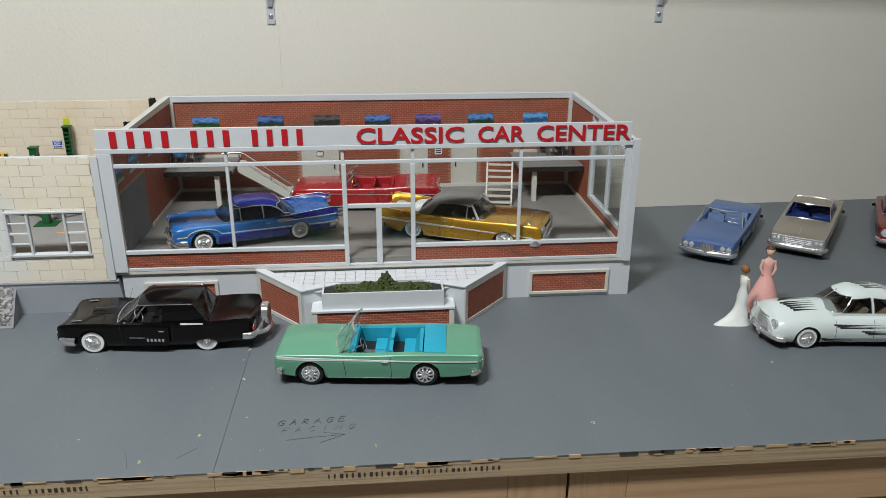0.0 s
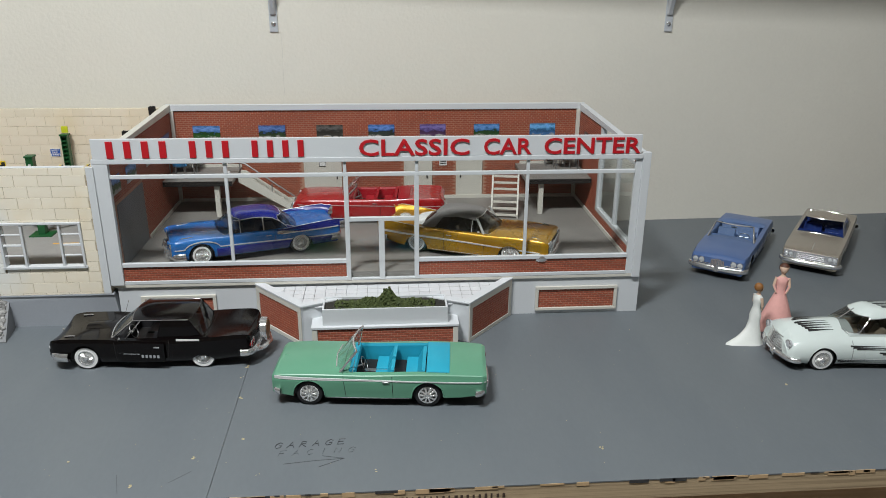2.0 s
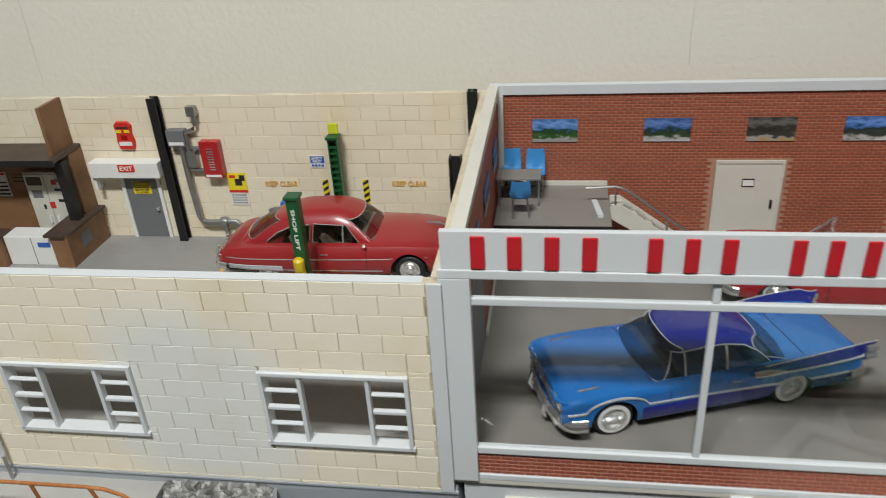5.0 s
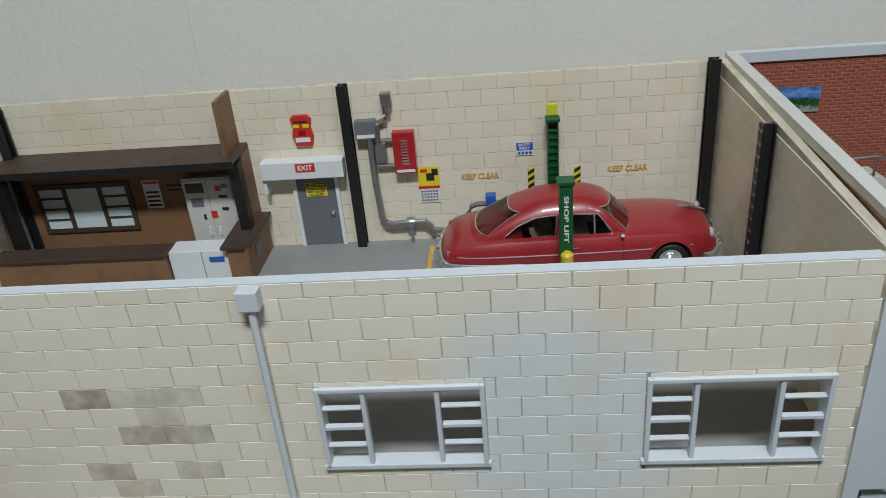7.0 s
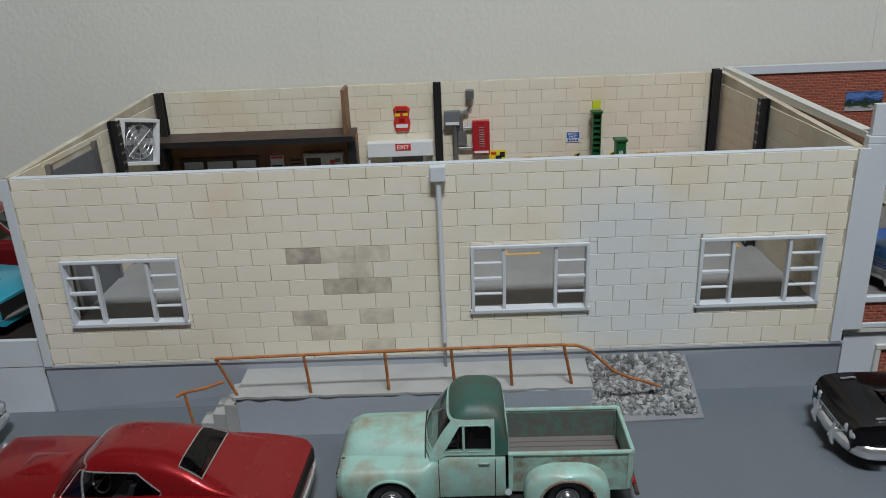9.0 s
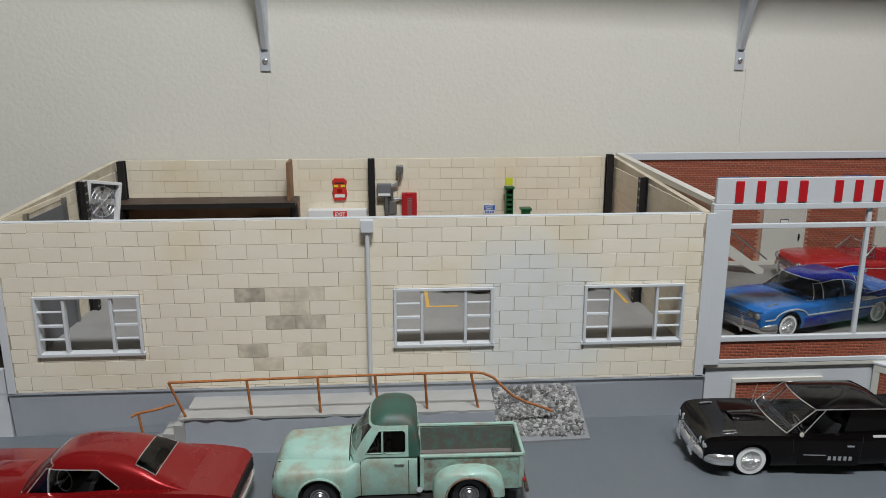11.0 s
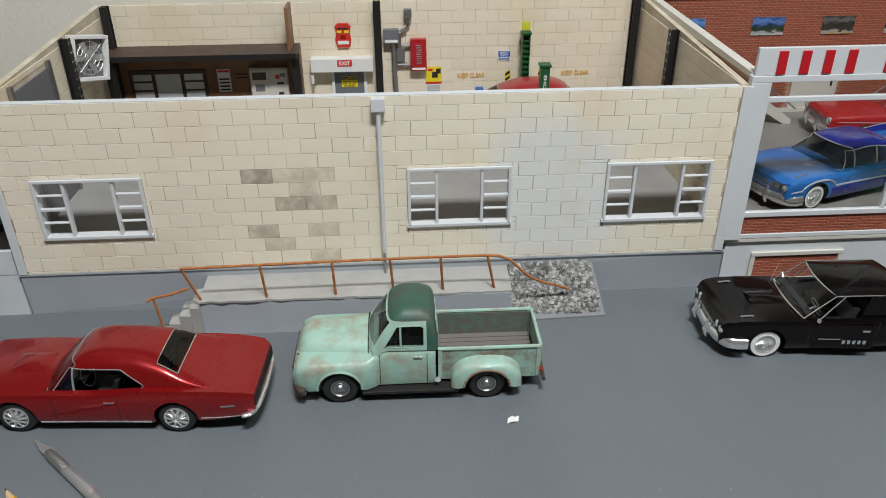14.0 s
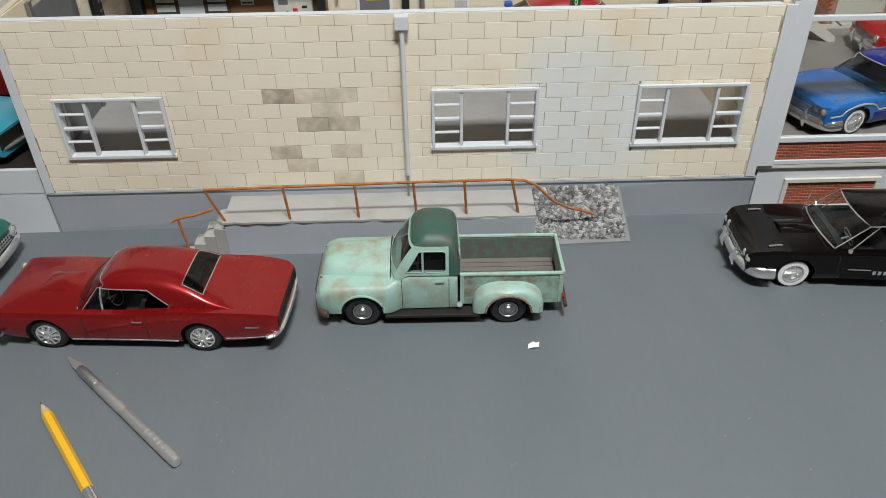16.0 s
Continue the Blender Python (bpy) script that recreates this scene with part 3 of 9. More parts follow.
def brick_sheet(name, parent, u0, u1, v0, v1, point, holes=(), bl=0.66, bh=0.235, joint=0.065, depth=0.035):
    """Pressed brick sheet: every brick proud of the mortar. point(u, v, out) gives a place."""
    verts, faces = [], []
    rows = max(1, int(round((v1 - v0) / (bh + joint))))
    ch = (v1 - v0) / rows
    for r in range(rows):
        a = u0 - (r % 2) * (bl + joint) / 2
        while a < u1:
            lo, hi = max(a, u0), min(a + bl, u1)
            a += bl + joint
            if hi - lo < 0.08:
                continue
            s, t = v0 + r * ch + joint / 2, v0 + (r + 1) * ch - joint / 2
            if any(h[0] < hi and h[1] > lo and h[2] < t and h[3] > s for h in holes):
                continue
            k = len(verts)
            c = 0.02
            for uu, vv, o in ((lo, s, 0), (hi, s, 0), (hi, t, 0), (lo, t, 0), (lo + c, s + c, depth), (hi - c, s + c, depth), (hi - c, t - c, depth), (lo + c, t - c, depth)):
                verts.append([c2 * CM for c2 in point(uu, vv, o)])
            faces += [(k + 4, k + 5, k + 6, k + 7), (k, k + 1, k + 5, k + 4), (k + 1, k + 2, k + 6, k + 5), (k + 2, k + 3, k + 7, k + 6), (k + 3, k, k + 4, k + 7)]
    data = bpy.data.meshes.new(name)
    data.from_pydata(verts, [], faces)
    data.materials.append(M["brick"])
    ob = new(name, data)
    ob.parent = parent
    return tagged(ob, "", kind="stuff")


def text_parts(name, word, x0, x1, z0, z1, y, depth, material, parent, turn=None, bold=0.02, split=True):
    """Raised letters between x0 and x1, z0 and z1, facing -y; each letter is a part."""
    curve = bpy.data.curves.new("text", "FONT")
    curve.body, curve.extrude, curve.offset, curve.resolution_u = word, 0.5, bold, 3
    tmp = new("text", curve)
    dg = bpy.context.evaluated_depsgraph_get()
    dg.update()
    data = bpy.data.meshes.new_from_object(tmp.evaluated_get(dg))
    bpy.data.objects.remove(tmp)
    bm = bmesh.new()
    bm.from_mesh(data)
    bmesh.ops.remove_doubles(bm, verts=bm.verts, dist=0.0005)
    xs, ys = [v.co.x for v in bm.verts], [v.co.y for v in bm.verts]
    ax, bx, ay, by = min(xs), max(xs), min(ys), max(ys)
    for v in bm.verts:
        p = v.co.copy()
        v.co = (x0 + (p.x - ax) / (bx - ax) * (x1 - x0), y - (p.z + 0.5) * depth, z0 + (p.y - ay) / (by - ay) * (z1 - z0))
    if not split:
        ob = part(name, bm, material, parent, weld=0)
        return [ob]
    left, made = set(bm.verts), []
    while left:
        stack, island = [left.pop()], set()
        while stack:
            v = stack.pop()
            island.add(v)
            for e in v.link_edges:
                o = e.other_vert(v)
                if o in left:
                    left.discard(o)
                    stack.append(o)
        sub = bmesh.new()
        index = {v: sub.verts.new(v.co) for v in island}
        for f in bm.faces:
            if f.verts[0] in island:
                sub.faces.new([index[v] for v in f.verts])
        made.append(part(name, sub, material, parent, weld=0))
    bm.free()
    return made


# ================= the garage building =================
GX0, GX1, GY, GB, GZ, GTOP, BTOP = -87.6, -24.3, 91.6, 122.5, 4.4, 19.9, 21.1
FLOOR = 6.2
WINDOWS = [(-84.5, -75.4, 7.95, 13.4), (-53.2, -44.2, 8.05, 13.5), (-35.9, -26.6, 7.95, 13.5)]


def wall_cells(name, u0, u1, v0, v1, holes, to_box, material, label, category="wall"):
    bm = bmesh.new()
    for a, b, c, d in cells(u0, u1, v0, v1, holes):
        box(bm, *to_box(a, b, c, d))
    return structure(name, bm, material, label, category)


front = wall_cells("wall_garage_front", GX0, GX1, GZ, GTOP, WINDOWS, lambda a, b, c, d: (a, b, GY, GY + 0.7, c, d), M["joint"],
                   "cream concrete-block model wall with three window openings", "wall")
STAINS = {(-65.9, 13.1): "block_dark", (-63.3, 13.1): "block_faint", (-62.0, 11.8): "block_faint", (-63.3, 10.5): "block_stain", (-60.7, 10.5): "block_stain",
          (-65.9, 7.9): "block_stain", (-64.6, 6.6): "block_faint", (-60.7, 7.9): "block_faint", (-60.7, 5.3): "block_faint", (-60.7, 13.1): "block_faint"}


def front_block(u, v):
    for (su, sv), name in STAINS.items():
        if abs(u - su) < 0.7 and abs(v - sv) < 0.6:
            return M[name]
    return M["block"]


# side and back walls with sloping tops
def sloped(x0, x1, y0, y1, z0, zf, zb):
    bm = bmesh.new()
    vs = [bm.verts.new(p) for p in ((x0, y0, z0), (x1, y0, z0), (x1, y1, z0), (x0, y1, z0), (x0, y0, zf), (x1, y0, zf), (x1, y1, zb), (x0, y1, zb))]
    for q in ((0, 3, 2, 1), (4, 5, 6, 7), (0, 1, 5, 4), (1, 2, 6, 5), (2, 3, 7, 6), (3, 0, 4, 7)):
        bm.faces.new([vs[i] for i in q])
    return bm


west = structure("wall_garage_west", sloped(GX0, GX0 + 0.6, GY + 0.72, GB + 0.5, FLOOR - 1.8, GTOP, BTOP), M["joint_soft"], "cream concrete-block side wall with a roll-up door", "wall")
east = structure("wall_garage_east", sloped(GX1 - 0.6, GX1 - 0.02, GY + 0.72, GB + 0.5, FLOOR - 1.8, GTOP, BTOP), M["joint_soft"], "cream concrete-block side wall of the garage", "wall")
back = structure("wall_garage_back", quick_box(GX0 + 0.62, GX1 - 0.62, GB, GB + 0.5, FLOOR - 1.8, BTOP), M["joint_soft"], "cream concrete-block rear wall of the garage", "wall")
structure("floor_garage", quick_box(GX0 + 0.6, GX1 - 0.6, GY + 0.7, GB, FLOOR - 1.8, FLOOR), M["garage_floor"], "smooth grey model garage floor", "floor")
bm = bmesh.new()
foot = [(GX0 - 0.1, 91.95, 0), (-23.75, 92.3, 0), (-23.75, GB, 0), (GX0 - 0.1, GB, 0), (GX0 - 0.1, 91.6, GZ - 0.02), (-24.1, 91.62, GZ - 0.02), (-24.1, GB, GZ - 0.02), (GX0 - 0.1, GB, GZ - 0.02)]
foot = [bm.verts.new(p) for p in foot]
for q in ((0, 3, 2, 1), (4, 5, 6, 7), (0, 1, 5, 4), (1, 2, 6, 5), (2, 3, 7, 6), (3, 0, 4, 7)):
    bm.faces.new([foot[k] for k in q])
structure("trim_garage_base", bm, M["base_grey"], "grey-painted foundation board leaning under the garage", "foundation")
structure("trim_garage_ledge", quick_box(GX0 - 0.2, -24.0, 91.5, 91.66, GZ - 0.16, GZ - 0.01), M["base_grey"], "thin grey ledge under the block wall", "trim")
structure("trim_garage_corner_east", quick_box(-25.1, GX1 + 0.05, GY - 0.16, GY - 0.005, GZ + 0.02, GTOP + 0.05, bevel=0.04), M["styrene"], "white corner strip of the garage", "trim")
structure("trim_garage_corner_west", quick_box(GX0 - 0.05, GX0 + 0.65, GY - 0.16, GY - 0.005, GZ + 0.02, GTOP + 0.05, bevel=0.04), M["styrene"], "white corner strip of the garage", "trim")
structure("trim_garage_coping", quick_box(GX0 + 0.7, GX1 - 1.05, GY - 0.02, GY + 0.72, GTOP + 0.002, GTOP + 0.06), M["styrene"], "white top edge of the block wall", "trim")


def garage_window(k, x0, x1, z0, z1):
    w = tagged(thing("window_%d" % k, (x0 + x1) / 2, GY, z0, 0, "white-framed model window with barred side lights, unglazed", "window"), kind="structure")
    h, a = z1 - z0, (x1 - x0) / 2
    f = 0.26
    for name, b in (("frame_side", (-a, -a + f, -0.3, 0.72, 0, h)), ("frame_side", (a - f, a, -0.3, 0.72, 0, h)),
                    ("frame_head", (-a + f, a - f, -0.3, 0.72, h - f, h)), ("window_sill", (-a - 0.12, a + 0.12, -0.3, 0.72, -0.14, 0.16)),
                    ("mullion", (-a + 2.4, -a + 2.66, -0.2, 0.3, 0.1, h - f)), ("mullion", (a - 2.66, a - 2.4, -0.2, 0.3, 0.1, h - f))):
        part(name, quick_box(*b, bevel=0.05), M["styrene"], w)
    for side in (-1, 1):
        for i, t in enumerate((0.26, 0.5, 0.75)):
            z = 0.1 + (h - f) * t
            r = 0.11 if i == 1 else 0.055
            lo, hi = (-a + f, -a + 2.35) if side < 0 else (a - 2.35, a - f)
            part("glazing_bar", quick_box(lo, hi, -0.15, 0.2, z - r, z + r, bevel=0.03), M["styrene"], w)


for k, wdw in enumerate(WINDOWS):
    garage_window(k + 1, *wdw)

# downpipe with its hopper
pipe = thing("downpipe", -55.4, GY - 0.1, 4.6, 0, "white downpipe with a square hopper head", "downpipe")
part("hopper", quick_box(-0.55, 0.55, -0.75, 0, 14.2, 15.3, bevel=0.07), M["styrene"], pipe)
bm = bmesh.new()
cyl(bm, (0, -0.4, 1.1), (0, -0.4, 14.2), 0.2, 12)
part("pipe", bm, M["styrene"], pipe, smooth=1)
bm = bmesh.new()
cyl(bm, (0, -0.4, -1.5), (0, -0.4, 1.1), 0.12, 8)
part("outlet", bm, M["dull_metal"], pipe, smooth=1)

# roll-up door, fan, dark posts
part("roll_door", quick_box(GX0 + 0.6, GX0 + 0.75, 97.5, 105.5, FLOOR + .02, 18.9), M["door_grey"], west, "dark grey roll-up door")
for y in (97.3, 105.7):
    part("door_track", quick_box(GX0 + 0.6, GX0 + 1.0, y - 0.25, y + 0.25, FLOOR + .02, 19.6), M["dull_metal"], west)


def post(x, y, top, turn, holes):
    p = thing("steel_post", x, y, FLOOR, turn, "black steel I-beam post against the block wall", "post", "garage posts")
    h = top - FLOOR
    part("web", quick_box(-0.1, 0.1, -0.33, 0.33, 0, h), M["beam_black"], p)
    for y0 in (-0.45, 0.33):
        part("flange", quick_box(-0.42, 0.42, y0, y0 + 0.12, 0, h), M["beam_black"], p)
    if holes:
        n = int(h / 0.9)
        for k in range(n):
            for s in (-1, 1):
                bm = bmesh.new()
                lathe(bm, [(0.13, 0), (0.13, 0.05), (0.05, 0.07)], 8, (s * 0.26, -0.45, 0.5 + k * 0.9), "y", -1)
                part("rivet", bm, M["dull_metal"], p, smooth=1)


post(-86.2, 121.6, 21.2, 0, False)
post(-55.8, 121.8, 21.2, 0, False)
post(-25.6, 121.6, 21.5, 0, False)
post(-86.4, 109.6, 20.6, 90, True)
post(-25.5, 108.4, 20.6, 270, True)

fan = tagged(new("wall_fan"), "white square-framed wall fan with grey blades", "fan")
fan.matrix_basis = pose(-85.9 * CM, 112.3 * CM, 15.6 * CM, 0, 12, 62)
for b in ((-2.3, 2.3, -.5, .5, 0, .35), (-2.3, 2.3, -.5, .5, 4.25, 4.6), (-2.3, -1.95, -.5, .5, .35, 4.25), (1.95, 2.3, -.5, .5, .35, 4.25)):
    part("frame", quick_box(*b, bevel=0.05), M["white_paint"], fan)
part("backplate", quick_box(-1.95, 1.95, 0.1, 0.2, .35, 4.25), M["door_grey"], fan)
for k in range(6):
    bm = bmesh.new()
    a = k * math.pi / 3
    c, s = math.cos(a), math.sin(a)
    grid(bm, [[(c * r - s * w, -0.05 + w * 0.2, 2.3 + s * r + c * w) for w in (-.35, 0, .35)] for r in (0.25, 1.0, 1.8)])
    bmesh.ops.solidify(bm, geom=list(bm.faces), thickness=0.05)
    part("blade", bm, M["steel"], fan)
bm = bmesh.new()
lathe(bm, [(0.35, 0), (0.3, .2), (.05, .25)], 12, (0, 0, 2.3), "y", -1)
part("hub", bm, M["steel"], fan, smooth=1)
bm = bmesh.new()
for r in (0.7, 1.2, 1.7):
    tube(bm, [(r * math.cos(k * math.pi / 12), -0.3, 2.3 + r * math.sin(k * math.pi / 12)) for k in range(24)], 0.03, 4, True)
for k in range(8):
    a = k * math.pi / 4
    tube(bm, [(0, -0.3, 2.3), (1.95 * math.cos(a), -0.3, 2.3 + 1.95 * math.sin(a))], 0.03, 4)
part("guard", bm, M["steel"], fan)

# ================= the showroom =================
SX0, SX1, SY, SB = -24.2, 40.3, 92.0, 123.4
structure("floor_showroom", quick_box(SX0 + 0.6, SX1 - 0.5, SY + 0.35, SB, 5.0, FLOOR), M["floor_grey"], "smooth grey model showroom floor", "floor")
structure("trim_showroom_base", quick_box(-23.7, SX1 + 0.3, 92.15, SB, 0, 4.9), M["styrene"], "white foundation board under the showroom", "foundation")
structure("trim_showroom_ledge", quick_box(SX0 - 0.4, SX1 + 0.1, SY - 0.12, SY + 0.45, 4.92, 5.3, bevel=0.05), M["cream_styrene"], "pale ledge along the showroom front", "trim")

sback = structure("wall_showroom_back", quick_box(SX0 + 0.6, SX1 - 0.6, SB, SB + 0.5, FLOOR - 1, 20.5), M["mortar"], "red brick sheet rear wall of the showroom", "wall")
DOORS = [(-3.95, 1.95, 14.2), (11.8, 16.25, 14.2), (20.1, 24.3, 14.25)]
brick_sheet("bricks", sback, SX0 + 0.7, SX1 - 0.7, FLOOR, 20.4, lambda u, v, o: (u, SB - 0.01 - o, v), [(a - .1, b + .1, FLOOR, t) for a, b, t in DOORS])
structure("trim_showroom_back_top", quick_box(SX0, SX1, SB - 0.25, SB + 0.52, 20.52, 21.4, bevel=0.05), M["styrene"], "white capping on the brick wall", "trim")
swest = structure("wall_showroom_west", sloped(SX0, SX0 + 0.6, SY + 0.36, SB, FLOOR - 1, 20.4, 20.9), M["mortar"], "red brick sheet side wall with a grey door", "wall")
brick_sheet("bricks", swest, SY + 1.2, SB, FLOOR, 20.3, lambda u, v, o: (SX0 + 0.61 + o, u, v), [(95.2, 106.2, FLOOR, 14.4)])
part("garage_door", quick_box(SX0 + 0.6, SX0 + 0.68, 95.4, 106.0, FLOOR + .02, 14.2), M["door_grey"], swest, "plain grey panel door")
structure("trim_showroom_west_top", sloped(SX0 - 0.1, SX0 + 0.8, SY + 0.3, SB - 0.26, 20.45, 20.9, 21.4), M["cream_styrene"], "pale capping on the side wall", "trim")
seast = structure("wall_showroom_east", quick_box(SX1 - 0.6, SX1, 111.2, SB, FLOOR - 1, 20.4), M["mortar"], "red brick sheet side wall", "wall")
brick_sheet("bricks", seast, 111.3, SB, FLOOR, 20.3, lambda u, v, o: (SX1 - 0.61 - o, u, v))
seast2 = structure("wall_showroom_east_low", quick_box(SX1 - 0.6, SX1, SY + 0.4, 111.1, FLOOR - 1, 7.7), M["mortar"], "low red brick sheet wall under the side window", "wall")
brick_sheet("bricks", seast2, SY + 0.5, 111.1, FLOOR, 7.6, lambda u, v, o: (SX1 - 0.61 - o, u, v))
structure("trim_showroom_east_top", sloped(SX1 - 0.8, SX1 + 0.1, SY + 0.3, SB - 0.26, 20.3, 20.6, 21.3), M["styrene"], "white capping on the side wall", "trim")
structure("trim_showroom_corner_back", quick_box(SX1 - 1.3, SX1 - 0.7, SB - 0.5, SB - 0.1, FLOOR, 20.5), M["cream_styrene"], "pale inside corner strip", "trim")
structure("trim_showroom_corner_backwest", quick_box(SX0 + 0.7, SX0 + 1.2, SB - 0.5, SB - 0.1, FLOOR, 20.5), M["cream_styrene"], "pale inside corner strip", "trim")
structure("baseboard_back", quick_box(SX0 + 1.3, SX1 - 1.4, SB - 0.3, SB - 0.08, FLOOR, FLOOR + 0.5), M["cream_styrene"], "pale skirting along the brick wall", "baseboard")
structure("baseboard_west", quick_box(SX0 + 0.72, SX0 + 0.9, 106.3, SB - 0.5, FLOOR, FLOOR + 0.5), M["cream_styrene"], "pale skirting along the brick wall", "baseboard")
structure("baseboard_east", quick_box(SX1 - 0.9, SX1 - 0.72, SY + 0.6, SB - 0.5, FLOOR, FLOOR + 0.5), M["cream_styrene"], "pale skirting along the brick wall", "baseboard")

# side window in the east wall
sw = tagged(thing("window_4", SX1 - 0.3, 0, 0, 0, "white-framed side shop window", "window"), kind="structure")
for b in ((-.35, .35, 110.3, 111.1, 7.72, 20.3), (-.3, .3, 102.2, 102.7, 7.72, 20.3), (-.35, .35, 93.3, 110.3, 7.72, 8.3), (-.3, .3, 93.3, 110.3, 18.4, 18.9)):
    part("frame", quick_box(*b, bevel=0.05), M["styrene"], sw)
for y0, y1 in ((93.3, 102.2), (102.7, 110.3)):
    ob = part("pane", quick_box(-.03, .03, y0, y1, 8.3, 18.4), M["show_glass"], sw)
    ob.visible_shadow = False

# shop front
shop = tagged(thing("window_5", 0, SY, 0, 0, "white-framed glass shop front with brick sheet stall risers", "shop front"), kind="structure")
for name, b in (("post", (SX0 - 0.25, -22.7, -0.35, 0.35, 5.32, 20.2)), ("post", (38.6, 39.4, -0.1, 0.35, 5.32, 20.2)), ("post", (39.4, 40.4, -0.3, 0.5, 4.9, 20.9)),
                ("bottom_rail", (-22.7, 4.0, -0.15, 0.3, 5.32, 5.75)), ("bottom_rail", (12.5, 38.6, -0.15, 0.3, 5.32, 5.75)),
                ("sill_rail", (-22.7, 3.9, -0.2, 0.3, 7.55, 8.05)), ("sill_rail", (12.6, 38.6, -0.2, 0.3, 7.55, 8.05)),
                ("transom", (-22.7, 38.6, -0.15, 0.25, 18.4, 18.85)), ("top_rail", (SX0 - 0.25, 39.4, -0.35, 0.35, 20.2, 20.75)),
                ("mullion", (-9.9, -9.5, -0.12, 0.25, 8.05, 18.4)), ("mullion", (25.4, 25.8, -0.12, 0.25, 8.05, 18.4)),
                ("mullion", (-9.9, -9.5, -0.12, 0.25, 18.85, 20.2)), ("mullion", (25.4, 25.8, -0.12, 0.25, 18.85, 20.2)),
                ("mullion", (3.75, 4.15, -0.12, 0.25, 18.85, 20.2)), ("mullion", (12.15, 12.55, -0.12, 0.25, 18.85, 20.2)),
                ("door_post", (3.75, 4.3, -0.2, 0.3, 5.32, 18.4)), ("door_post", (12.05, 12.6, -0.2, 0.3, 5.32, 18.4)),
                ("door_head", (4.3, 12.05, -0.2, 0.3, 12.85, 13.35)), ("meeting_stile", (7.75, 8.45, -0.18, 0.2, 5.32, 12.85)),
                ("threshold", (4.3, 12.05, -0.15, 0.3, 5.32, 5.55))):
    part(name, quick_box(*b, bevel=0.06), M["styrene"], shop)
for x0, x1 in ((-22.7, 3.75), (12.6, 38.6)):
    part("stall_riser", quick_box(x0, x1, 0.02, 0.25, 5.75, 7.55), M["mortar"], shop)
    brick_sheet("bricks", shop, x0 + .02, x1 - .02, 5.76, 7.54, lambda u, v, o: (u, 0.01 - o, v))
for b in ((-22.7, -9.9, 8.05, 18.4), (-9.5, 3.75, 8.05, 18.4), (12.6, 25.4, 8.05, 18.4), (25.8, 38.6, 8.05, 18.4), (4.3, 12.05, 13.35, 18.4),
          (4.3, 7.75, 5.55, 12.85), (8.45, 12.05, 5.55, 12.85), (-22.7, -9.9, 18.85, 20.2), (-9.5, 3.75, 18.85, 20.2), (4.15, 12.15, 18.85, 20.2),
          (12.55, 25.4, 18.85, 20.2), (25.8, 38.6, 18.85, 20.2)):
    ob = part("pane", quick_box(b[0], b[1], 0.04, 0.09, b[2], b[3]), M["show_glass"], shop)
    ob.visible_shadow = False

sign = thing("shop_sign", 0, SY, 20.76, 0, "white sign board with raised red capital letters", "sign")
part("board", quick_box(-24.25, 39.1, -0.25, 0.15, 0, 2.3, bevel=0.05), M["styrene"], sign)
for word, x0, x1 in (("CLASSIC", 5.7, 18.5), ("CAR", 20.2, 25.85), ("CENTER", 27.35, 38.95)):
    text_parts("letter", word, x0, x1, 0.1, 2.05, -0.25, 0.15, M["sign_red"], sign, bold=0.016)
# the owner's words are kept as plain bars
for x0, x1, n in ((-23.1, -15.3, 4), (-13.9, -8.4, 3), (-6.9, 0.0, 4)):
    step = (x1 - x0) / n
    for k in range(n):
        a = x0 + k * step
        part("bar", quick_box(a + step * 0.26, a + step * 0.66, -0.4, -0.25, 0.1, 2.05, bevel=0.06), M["sign_red"], sign)

# framed brick panels on the base
for x0, x1 in ((-21.1, -12.2), (27.3, 37.8)):
    p = thing("brick_panel", (x0 + x1) / 2, 92.14, 0.5, 0, "white-framed red brick sheet panel on the base", "panel", "base panels")
    a = (x1 - x0) / 2
    for name, b in (("frame", (-a, a, -.3, 0, 2.85, 3.25)), ("frame", (-a, a, -.3, 0, 0, .35)), ("frame", (-a, -a + .4, -.28, 0, .35, 2.85)), ("frame", (a - .4, a, -.28, 0, .35, 2.85))):
        part(name, quick_box(*b, bevel=0.05), M["cream_styrene"], p)
    part("backing", quick_box(-a + .4, a - .4, -.06, 0, .35, 2.85), M["mortar"], p)
    brick_sheet("bricks", p, -a + .42, a - .42, .37, 2.83, lambda u, v, o: (u, -.06 - o, v))

# porch with tiled top
porch = tagged(thing("pavement_porch", 0, 0, 0, 0, "white-tiled entrance porch with brick-panelled flanks", "porch"), kind="structure")
PA, PB, PC, PD = (-7.3, 91.85), (-1.3, 84.9), (18.1, 84.7), (24.2, 91.85)
bm = bmesh.new()
prism(bm, [(-7.0, 91.85), (-1.2, 85.2), (2.9, 86.8), (13.9, 86.7), (17.9, 85.0), (23.9, 91.85)], 0, 4.5)
part("core", bm, M["grout"], porch)


